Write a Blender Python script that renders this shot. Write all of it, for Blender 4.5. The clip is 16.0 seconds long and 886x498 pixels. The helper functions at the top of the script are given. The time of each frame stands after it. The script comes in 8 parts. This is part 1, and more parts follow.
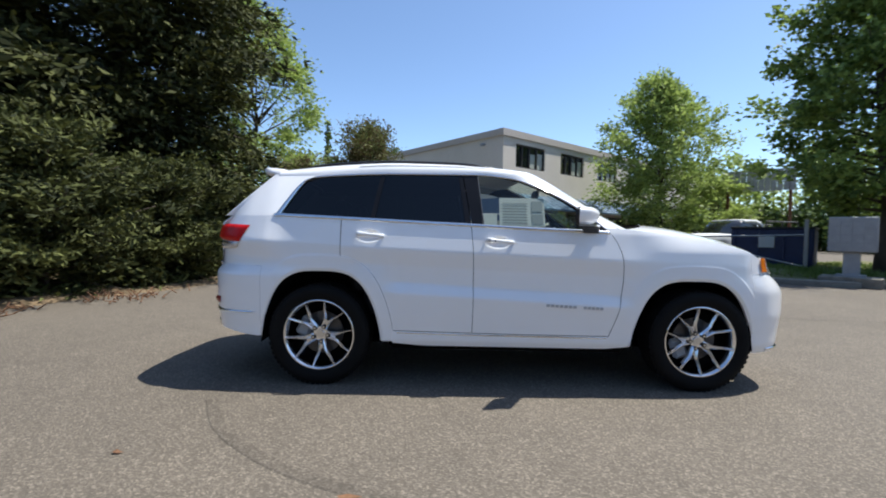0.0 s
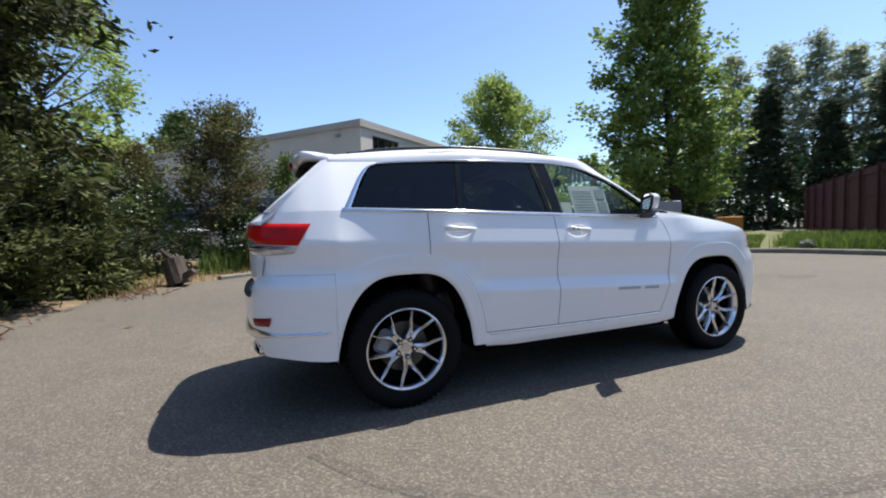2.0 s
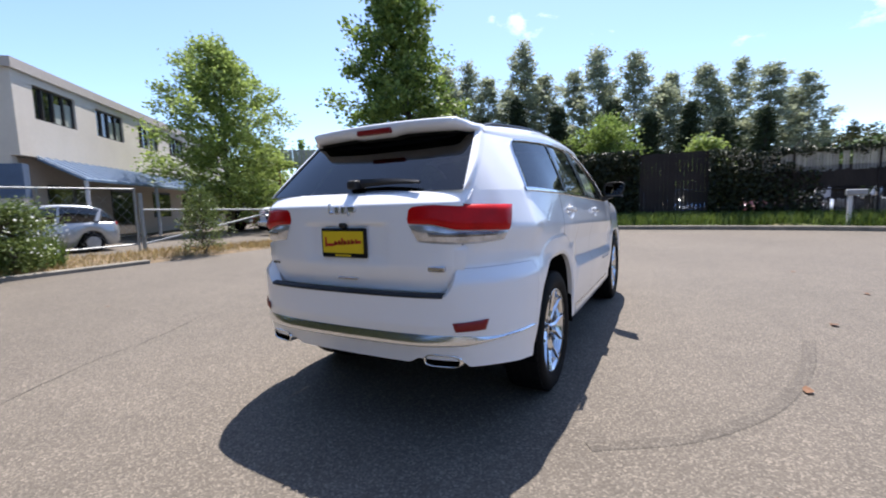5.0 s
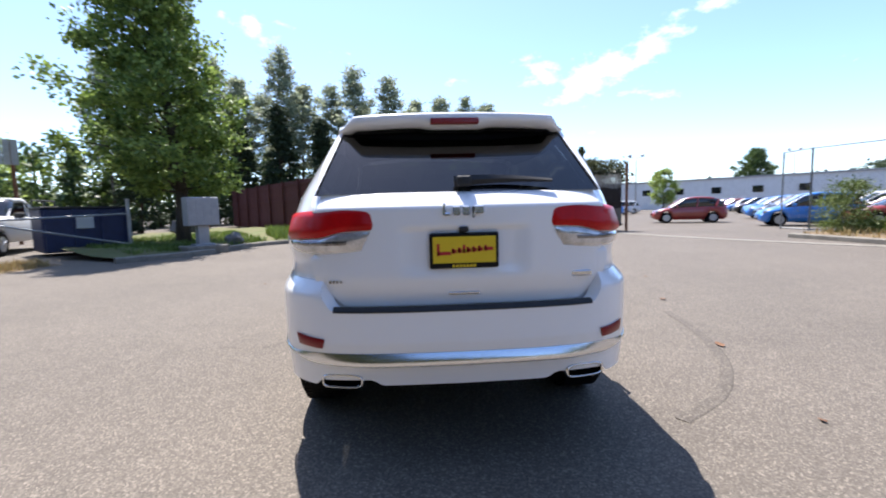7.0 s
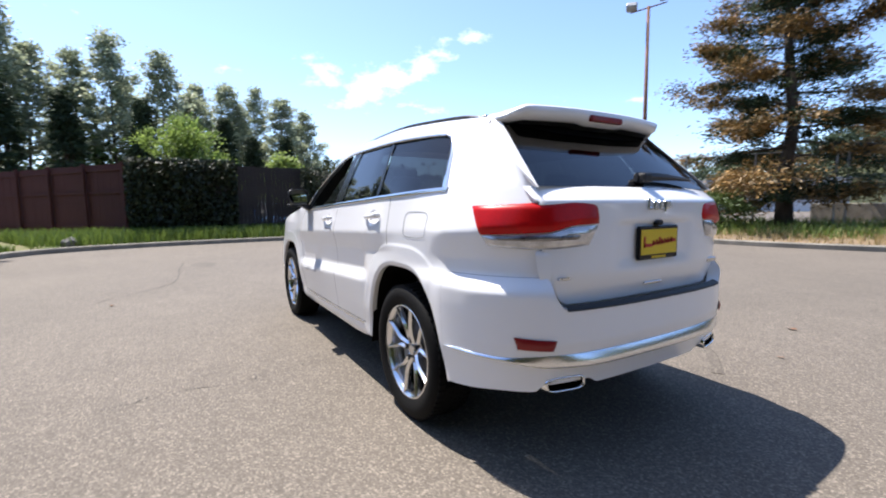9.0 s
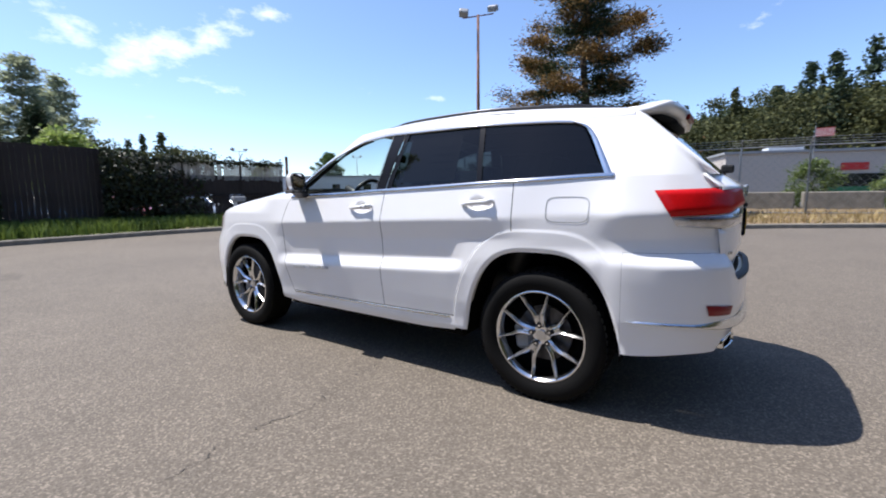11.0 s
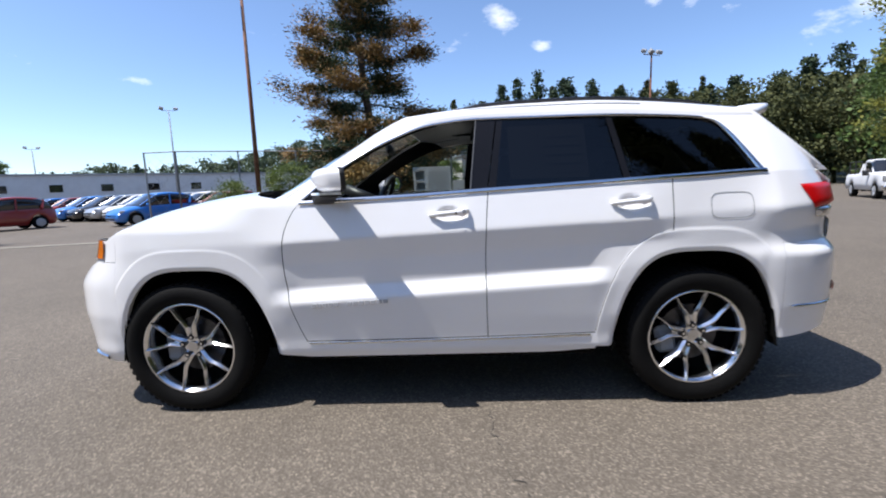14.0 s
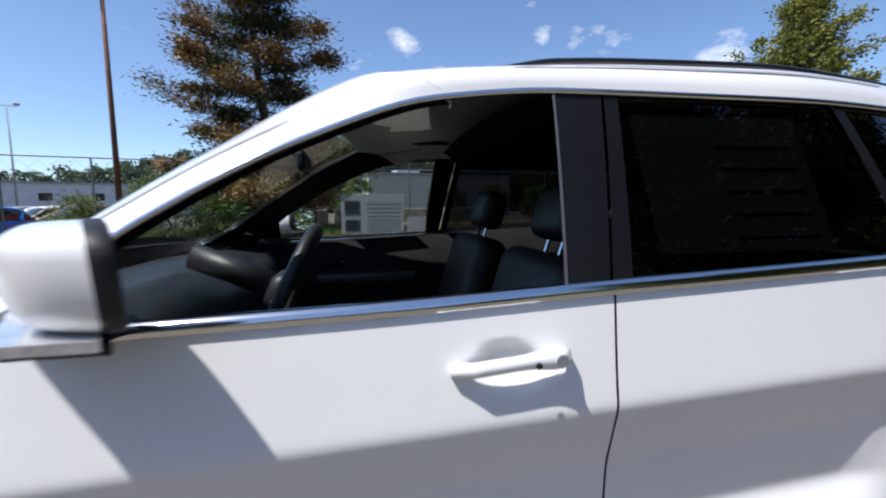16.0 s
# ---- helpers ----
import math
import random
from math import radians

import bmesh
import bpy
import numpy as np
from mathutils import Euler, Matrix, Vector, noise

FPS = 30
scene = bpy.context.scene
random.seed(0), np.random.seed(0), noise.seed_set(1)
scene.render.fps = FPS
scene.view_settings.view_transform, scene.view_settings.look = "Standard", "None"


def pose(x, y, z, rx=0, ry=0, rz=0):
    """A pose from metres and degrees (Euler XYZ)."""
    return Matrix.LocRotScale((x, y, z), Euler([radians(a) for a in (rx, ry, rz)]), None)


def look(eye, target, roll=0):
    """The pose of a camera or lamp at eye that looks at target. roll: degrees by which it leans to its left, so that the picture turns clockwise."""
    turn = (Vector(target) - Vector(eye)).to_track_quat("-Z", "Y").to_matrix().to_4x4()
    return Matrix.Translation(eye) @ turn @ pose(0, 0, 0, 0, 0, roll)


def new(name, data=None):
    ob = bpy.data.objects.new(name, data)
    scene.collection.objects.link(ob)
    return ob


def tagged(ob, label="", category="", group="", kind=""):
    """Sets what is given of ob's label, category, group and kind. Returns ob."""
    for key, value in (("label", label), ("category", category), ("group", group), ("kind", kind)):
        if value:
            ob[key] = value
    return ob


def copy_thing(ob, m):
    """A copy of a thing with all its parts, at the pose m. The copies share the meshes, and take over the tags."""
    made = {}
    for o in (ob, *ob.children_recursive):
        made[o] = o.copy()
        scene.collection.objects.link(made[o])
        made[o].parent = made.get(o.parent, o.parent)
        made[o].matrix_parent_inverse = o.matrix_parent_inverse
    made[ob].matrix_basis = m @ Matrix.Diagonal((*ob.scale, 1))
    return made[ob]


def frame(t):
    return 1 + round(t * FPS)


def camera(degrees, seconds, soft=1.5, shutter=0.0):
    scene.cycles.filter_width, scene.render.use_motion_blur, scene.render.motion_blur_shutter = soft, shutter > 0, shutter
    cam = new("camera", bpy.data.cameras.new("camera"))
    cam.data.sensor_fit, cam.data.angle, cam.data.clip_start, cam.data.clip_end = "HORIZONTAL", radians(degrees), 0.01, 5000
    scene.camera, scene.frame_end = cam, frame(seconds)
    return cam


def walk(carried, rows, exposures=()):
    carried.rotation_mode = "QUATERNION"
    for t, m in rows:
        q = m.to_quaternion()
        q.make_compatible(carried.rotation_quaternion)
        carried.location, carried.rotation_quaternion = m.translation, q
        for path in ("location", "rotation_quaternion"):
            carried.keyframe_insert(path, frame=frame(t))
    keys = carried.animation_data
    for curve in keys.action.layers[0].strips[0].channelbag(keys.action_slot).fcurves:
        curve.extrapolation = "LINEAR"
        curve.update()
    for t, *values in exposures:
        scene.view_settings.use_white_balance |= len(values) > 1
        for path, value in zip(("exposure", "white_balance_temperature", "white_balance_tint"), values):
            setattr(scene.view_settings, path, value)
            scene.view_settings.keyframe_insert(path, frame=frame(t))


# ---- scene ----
cam = camera(91.0, 16.0, 1.9, 0.4)
PATH = [
    (0, (-0.487, -4.224, 1.189), (-0.504, -2.225, 1.112), 1.0),
    (0.5, (-0.953, -4.153, 1.193), (-0.789, -2.161, 1.113), 0.7),
    (1, (-1.399, -3.99, 1.2), (-1.099, -2.016, 1.085), 0.1),
    (1.5, (-1.869, -3.829, 1.194), (-1.326, -1.908, 1.07), -0.7),
    (2, (-2.274, -3.604, 1.19), (-1.527, -1.752, 1.079), -1.6),
    (2.5, (-2.671, -3.348, 1.193), (-1.751, -1.574, 1.117), -0.8),
    (3, (-3.057, -3.084, 1.2), (-1.944, -1.425, 1.104), -0.7),
    (3.2, (-3.196, -2.948, 1.202), (-1.99, -1.356, 1.1), -0.7),
    (5.5, (-4.381, -1.188, 1.251), (-2.533, -0.448, 1.058), -1.4),
    (6, (-4.42, -0.711, 1.261), (-2.484, -0.235, 1.109), -1.1),
    (6.5, (-4.419, -0.242, 1.248), (-2.433, -0.099, 1.058), -1.8),
    (7, (-4.362, 0.224, 1.227), (-2.375, 0.095, 1.04), -1.4),
    (7.5, (-4.267, 0.711, 1.212), (-2.313, 0.333, 1.022), -1.1),
    (8, (-4.091, 1.158, 1.198), (-2.191, 0.557, 1.023), -0.8),
    (8.5, (-3.879, 1.582, 1.198), (-2.049, 0.794, 1.031), -0.2),
    (9, (-3.676, 1.999, 1.215), (-1.972, 0.969, 1.023), -0.6),
    (9.2, (-3.568, 2.146, 1.209), (-1.904, 1.048, 1.056), -0.9),
    (11.3, (-2.162, 3.354, 1.203), (-1.132, 1.659, 0.945), -0.3),
    (11.5, (-2.008, 3.412, 1.196), (-1.034, 1.685, 0.938), -0.2),
    (12, (-1.611, 3.541, 1.212), (-0.815, 1.726, 0.948), -0.3),
    (12.5, (-1.214, 3.656, 1.22), (-0.661, 1.748, 0.988), 0.2),
    (13, (-0.82, 3.64, 1.225), (-0.395, 1.701, 0.975), -0.5),
    (13.5, (-0.445, 3.539, 1.23), (-0.205, 1.568, 0.99), -0.6),
    (14, (-0.124, 3.316, 1.265), (-0.06, 1.337, 0.988), -2.0),
    (14.5, (0.077, 2.924, 1.306), (0.1, 0.947, 1.002), -3.6),
    (15, (0.21, 2.475, 1.365), (0.069, 0.5, 1.088), -2.8),
    (15.5, (0.215, 2.025, 1.388), (-0.02, 0.049, 1.188), -1.8),
    (16, (0.168, 1.652, 1.407), (-0.206, -0.302, 1.202), -0.7),
]
walk(cam, [(t, look(eye, target, roll)) for t, eye, target, roll in PATH],
     exposures=[(0, 0.72, 6450, 7), (1.5, 0.74, 6450, 8), (3, 0.82, 6450, 10), (5.5, 1.16, 6400, 14), (7, 1.3, 6350, 14), (9, 1.24, 6450, 13), (11.3, 0.80, 6300, 13), (12.5, 0.74, 6300, 12), (14.5, 0.66, 6300, 12), (16, 0.46, 6300, 11)])

# ---- world, sun ----
SUN_K = (0.48, 0.15)                       # shadow shift per metre of height
world = bpy.data.worlds.new("World")
scene.world = world
world.use_nodes = True
wn, wl = world.node_tree.nodes, world.node_tree.links
wn.clear()
sky = wn.new("ShaderNodeTexSky")
sky.sky_type = 'NISHITA'
sky.sun_disc = False
sky.sun_elevation = math.atan2(1, math.hypot(*SUN_K))
sky.sun_rotation = math.atan2(SUN_K[0], SUN_K[1])
sky.air_density, sky.dust_density, sky.ozone_density = 0.80, 0.45, 3.6
wbg, wout = wn.new("ShaderNodeBackground"), wn.new("ShaderNodeOutputWorld")
wbg.inputs["Strength"].default_value = 0.135
# small broken clouds: azimuth, elevation, half width, half height (degrees), lean, density
CLOUDS = [(-17.0, 15.6, 5.0, 1.8, 18, 0.8), (-23.5, 15.4, 6.0, 2.4, -22, 1.0), (-29.0, 17.3, 4.5, 2.0, -28, 0.9), (-35.4, 20.2, 2.2, 1.1, 0, 1.0), (-7.4, 15.7, 3.0, 0.8, 0, 0.55), (-28.3, 12.6, 4.5, 0.9, 8, 0.7),
          (-46.0, 13.0, 3.0, 1.1, 25, 0.6), (-54.8, 12.1, 1.9, 0.5, 5, 0.75), (-23.2, 8.6, 3.0, 0.5, 0, 0.5), (-96.2, 19.2, 2.6, 1.5, 35, 0.95), (-101.0, 16.2, 1.3, 0.8, 0, 0.95), (-90.2, 17.0, 2.4, 0.9, -30, 0.75),
          (-113.5, 19.2, 1.0, 1.9, 10, 0.85), (-117.0, 18.5, 1.3, 1.7, 20, 0.8), (-121.6, 18.2, 2.6, 1.8, 25, 0.8), (-128.4, 14.0, 2.2, 1.5, 0, 0.8), (-133.0, 15.4, 2.8, 2.2, 30, 0.95), (-112.2, 22.8, 1.6, 0.9, 0, 0.7),
          (18.6, 21.0, 1.6, 1.5, 50, 0.95), (21.5, 21.6, 1.5, 1.2, 30, 0.8), (17.5, 20.6, 3.0, 2.2, 0, 0.45), (8.0, 18.7, 2.0, 0.8, 0, 0.5), (-67.0, 17.8, 4.0, 0.35, 6, 0.5), (82.0, 14.4, 5.0, 0.8, 0, 0.35)]
wtc = wn.new("ShaderNodeTexCoord")
cover = None
for c_az, c_el, c_w, c_h, c_lean, c_d in CLOUDS:
    q = Matrix.Rotation(radians(c_az), 4, 'Z') @ Matrix.Rotation(radians(-c_el), 4, 'Y') @ Matrix.Rotation(radians(c_lean), 4, 'X')
    wmap = wn.new("ShaderNodeMapping")
    wmap.vector_type = 'TEXTURE'
    wmap.inputs["Location"].default_value = q @ Vector((1, 0, 0))
    wmap.inputs["Rotation"].default_value = q.to_euler()
    wmap.inputs["Scale"].default_value = (0.5, radians(c_w), radians(c_h))
    near, soft_ = wn.new("ShaderNodeVectorMath"), wn.new("ShaderNodeMapRange")
    near.operation = 'LENGTH'
    soft_.inputs["From Min"].default_value, soft_.inputs["From Max"].default_value = 1.5, 0.1
    soft_.inputs["To Max"].default_value = c_d
    wl.new(wtc.outputs["Generated"], wmap.inputs["Vector"])
    wl.new(wmap.outputs["Vector"], near.inputs[0])
    wl.new(near.outputs["Value"], soft_.inputs["Value"])
    if cover is None:
        cover = soft_.outputs["Result"]
    else:
        most = wn.new("ShaderNodeMath")
        most.operation = 'MAXIMUM'
        wl.new(cover, most.inputs[0])
        wl.new(soft_.outputs["Result"], most.inputs[1])
        cover = most.outputs["Value"]
cmap, cn, cadd = wn.new("ShaderNodeMapping"), wn.new("ShaderNodeTexNoise"), wn.new("ShaderNodeMath")
cmap.inputs["Scale"].default_value = (1.0, 1.0, 2.0)
cn.inputs["Scale"].default_value, cn.inputs["Detail"].default_value, cn.inputs["Roughness"].default_value = 17.0, 10.0, 0.66
wl.new(wtc.outputs["Generated"], cmap.inputs["Vector"])
wl.new(cmap.outputs["Vector"], cn.inputs["Vector"])
crag, cfac, cmix = wn.new("ShaderNodeMapRange"), wn.new("ShaderNodeMapRange"), wn.new("ShaderNodeMixRGB")
crag.inputs["From Min"].default_value, crag.inputs["From Max"].default_value = 0.30, 0.70
crag.inputs["To Min"].default_value, crag.inputs["To Max"].default_value = -0.62, 0.26
cfac.inputs["From Min"].default_value, cfac.inputs["From Max"].default_value, cfac.inputs["To Max"].default_value = 0.26, 1.0, 0.66
cmix.inputs["Color2"].default_value = (7.0, 7.1, 7.3, 1)
wl.new(cn.outputs["Fac"], crag.inputs["Value"])
wl.new(crag.outputs["Result"], cadd.inputs[0])
wl.new(cover, cadd.inputs[1])
wl.new(cadd.outputs["Value"], cfac.inputs["Value"])
wl.new(cfac.outputs["Result"], cmix.inputs["Fac"])
wl.new(sky.outputs["Color"], cmix.inputs["Color1"])
wl.new(cmix.outputs["Color"], wbg.inputs["Color"])
wl.new(wbg.outputs["Background"], wout.inputs["Surface"])

sun_data = bpy.data.lights.new("sun", 'SUN')
sun_data.energy, sun_data.angle, sun_data.color = 4.4, radians(0.53), (1.0, 0.955, 0.89)
sun = new("sun", sun_data)
sun.matrix_world = look((SUN_K[0] * 40, SUN_K[1] * 40, 40), (0, 0, 0))

# ---- helpers ----


def mesh_ob(name, verts, faces, mat, parent=None, label="", smooth=False):
    me = bpy.data.meshes.new(name)
    me.from_pydata([tuple(v) for v in verts], [], [tuple(f) for f in faces])
    me.materials.append(mat)
    if smooth:
        me.polygons.foreach_set("use_smooth", [True] * len(me.polygons))
    me.update()
    ob = new(name, me)
    ob.parent = parent
    return tagged(ob, label)


def part(name, bm, mat, parent=None, label="", smooth=False):
    me = bpy.data.meshes.new(name)
    bm.normal_update()
    bm.to_mesh(me)
    bm.free()
    me.materials.append(mat)
    if smooth:
        me.polygons.foreach_set("use_smooth", [True] * len(me.polygons))
    ob = new(name, me)
    ob.parent = parent
    return tagged(ob, label)


def thing(name, label, category, group="", kind="", at=(0, 0, 0), rz=0):
    ob = new(name)
    ob.empty_display_size = 0.1
    ob.matrix_basis = pose(*at, 0, 0, rz)
    return tagged(ob, label, category, group, kind)


def box(bm, x0, x1, y0, y1, z0, z1, bevel=0.0, m=None, seg=1):
    c = Matrix.LocRotScale(((x0 + x1) / 2, (y0 + y1) / 2, (z0 + z1) / 2), None, (abs(x1 - x0), abs(y1 - y0), abs(z1 - z0)))
    r = bmesh.ops.create_cube(bm, size=1, matrix=(m @ c) if m else c)
    if bevel:
        vs = set(r["verts"])
        bmesh.ops.bevel(bm, geom=[e for e in bm.edges if e.verts[0] in vs and e.verts[1] in vs], offset=bevel, segments=seg, affect='EDGES', profile=0.5)
    return bm


def rod(bm, a, b, r0, r1=None, n=8):
    a, b = Vector(a), Vector(b)
    d = b - a
    m = Matrix.Translation((a + b) / 2) @ d.to_track_quat('Z', 'Y').to_matrix().to_4x4()
    bmesh.ops.create_cone(bm, cap_ends=True, segments=n, radius1=r0, radius2=r0 if r1 is None else r1, depth=d.length, matrix=m)
    return bm


def bm_new():
    return bmesh.new()


def curve(pts):
    """Smooth function through (x, y) points."""
    pts = sorted(pts)
    xs, ys = np.array([p[0] for p in pts], float), np.array([p[1] for p in pts], float)
    sl = np.gradient(ys, xs)
    for i in range(1, len(xs) - 1):
        a, b = (ys[i] - ys[i - 1]) / (xs[i] - xs[i - 1]), (ys[i + 1] - ys[i]) / (xs[i + 1] - xs[i])
        sl[i] = 0 if a * b <= 0 else 2 * a * b / (a + b)

    def f(x):
        x = min(max(x, xs[0]), xs[-1])
        i = min(int(np.searchsorted(xs, x, side="right")) - 1, len(xs) - 2)
        h = xs[i + 1] - xs[i]
        t = (x - xs[i]) / h
        return float((2 * t**3 - 3 * t**2 + 1) * ys[i] + (t**3 - 2 * t**2 + t) * h * sl[i] + (3 * t**2 - 2 * t**3) * ys[i + 1] + (t**3 - t**2) * h * sl[i + 1])
    return f


def lerp(a, b, t):
    return a + (b - a) * t


def sstep(a, b, x):
    t = min(max((x - a) / (b - a), 0.0), 1.0)
    return t * t * (3 - 2 * t)


# ---- materials ----


def mat(name, base, rough=0.6, metal=0.0, var=0.15, scale=6.0, bump=0.0, bscale=60.0, coat=0.0, spec=0.5, base2=None, island=False, stretch=None):
    m = bpy.data.materials.new(name)
    m.use_nodes = True
    n, l = m.node_tree.nodes, m.node_tree.links
    p = n["Principled BSDF"]
    p.inputs["Roughness"].default_value = rough
    p.inputs["Metallic"].default_value = metal
    p.inputs["Specular IOR Level"].default_value = spec
    p.inputs["Coat Weight"].default_value = coat
    p.inputs["Coat Roughness"].default_value = 0.03
    tc = n.new("ShaderNodeTexCoord")
    vec = tc.outputs["Object"]
    if stretch:
        mp = n.new("ShaderNodeMapping")
        mp.inputs["Scale"].default_value = stretch
        l.new(vec, mp.inputs["Vector"])
        vec = mp.outputs["Vector"]
    b2 = base2 or tuple(c * (1 - 2 * var) for c in base)
    n1, n2 = n.new("ShaderNodeTexNoise"), n.new("ShaderNodeTexNoise")
    n1.inputs["Scale"].default_value, n1.inputs["Detail"].default_value = scale, 5
    n2.inputs["Scale"].default_value, n2.inputs["Detail"].default_value = scale * 9, 3
    add = n.new("ShaderNodeMixRGB")
    add.inputs["Fac"].default_value = 0.35
    ramp = n.new("ShaderNodeValToRGB")
    ramp.color_ramp.elements[0].position, ramp.color_ramp.elements[1].position = 0.35, 0.65
    ramp.color_ramp.elements[0].color, ramp.color_ramp.elements[1].color = (*b2, 1), (*base, 1)
    l.new(vec, n1.inputs["Vector"])
    l.new(vec, n2.inputs["Vector"])
    l.new(n1.outputs["Fac"], add.inputs["Color1"])
    l.new(n2.outputs["Fac"], add.inputs["Color2"])
    if island:
        geo, mx = n.new("ShaderNodeNewGeometry"), n.new("ShaderNodeMixRGB")
        mx.inputs["Fac"].default_value = 0.6
        l.new(add.outputs["Color"], mx.inputs["Color1"])
        l.new(geo.outputs["Random Per Island"], mx.inputs["Color2"])
        l.new(mx.outputs["Color"], ramp.inputs["Fac"])
        ramp.color_ramp.elements[0].position, ramp.color_ramp.elements[1].position = 0.2, 0.8
    else:
        l.new(add.outputs["Color"], ramp.inputs["Fac"])
    l.new(ramp.outputs["Color"], p.inputs["Base Color"])
    if bump:
        bn, bp = n.new("ShaderNodeTexNoise"), n.new("ShaderNodeBump")
        bn.inputs["Scale"].default_value, bn.inputs["Detail"].default_value = bscale, 6
        bp.inputs["Strength"].default_value, bp.inputs["Distance"].default_value = bump, 0.01
        l.new(vec, bn.inputs["Vector"])
        l.new(bn.outputs["Fac"], bp.inputs["Height"])
        l.new(bp.outputs["Normal"], p.inputs["Normal"])
    return m


def leaf_mat(name, dark, light, trans=0.35, rough=0.5):
    m = bpy.data.materials.new(name)
    m.use_nodes = True
    n, l = m.node_tree.nodes, m.node_tree.links
    p = n["Principled BSDF"]
    out = n["Material Output"]
    p.inputs["Roughness"].default_value = rough
    p.inputs["Specular IOR Level"].default_value = 0.35
    geo, ramp = n.new("ShaderNodeNewGeometry"), n.new("ShaderNodeValToRGB")
    tc, nz, mx = n.new("ShaderNodeTexCoord"), n.new("ShaderNodeTexNoise"), n.new("ShaderNodeMixRGB")
    nz.inputs["Scale"].default_value = 0.8
    mx.inputs["Fac"].default_value = 0.55
    ramp.color_ramp.elements[0].position, ramp.color_ramp.elements[1].position = 0.25, 0.75
    ramp.color_ramp.elements[0].color, ramp.color_ramp.elements[1].color = (*dark, 1), (*light, 1)
    l.new(tc.outputs["Object"], nz.inputs["Vector"])
    l.new(geo.outputs["Random Per Island"], mx.inputs["Color1"])
    l.new(nz.outputs["Fac"], mx.inputs["Color2"])
    l.new(mx.outputs["Color"], ramp.inputs["Fac"])
    l.new(ramp.outputs["Color"], p.inputs["Base Color"])
    tr, ms = n.new("ShaderNodeBsdfTranslucent"), n.new("ShaderNodeMixShader")
    ms.inputs["Fac"].default_value = trans
    l.new(ramp.outputs["Color"], tr.inputs["Color"])
    l.new(p.outputs["BSDF"], ms.inputs[1])
    l.new(tr.outputs["BSDF"], ms.inputs[2])
    l.new(ms.outputs["Shader"], out.inputs["Surface"])
    return m


def glass_mat(name, tint, ior=1.5):
    m = bpy.data.materials.new(name)
    m.use_nodes = True
    n, l = m.node_tree.nodes, m.node_tree.links
    n.remove(n["Principled BSDF"])
    tr, gl, ms = n.new("ShaderNodeBsdfTransparent"), n.new("ShaderNodeBsdfGlossy"), n.new("ShaderNodeMixShader")
    lw, pw, fr = n.new("ShaderNodeLayerWeight"), n.new("ShaderNodeMath"), n.new("ShaderNodeMath")
    tr.inputs["Color"].default_value = (*tint, 1)
    gl.inputs["Roughness"].default_value = 0.01
    gl.inputs["Color"].default_value = (1, 1, 1, 1)
    f0 = ((ior - 1) / (ior + 1)) ** 2
    lw.inputs["Blend"].default_value = 0.5
    pw.operation, pw.inputs[1].default_value = 'POWER', 5.0
    fr.operation, fr.inputs[1].default_value, fr.inputs[2].default_value = 'MULTIPLY_ADD', 1 - f0, f0
    l.new(lw.outputs["Facing"], pw.inputs[0])
    l.new(pw.outputs["Value"], fr.inputs[0])
    l.new(fr.outputs["Value"], ms.inputs["Fac"])
    l.new(tr.outputs["BSDF"], ms.inputs[1])
    l.new(gl.outputs["BSDF"], ms.inputs[2])
    l.new(ms.outputs["Shader"], n["Material Output"].inputs["Surface"])
    return m


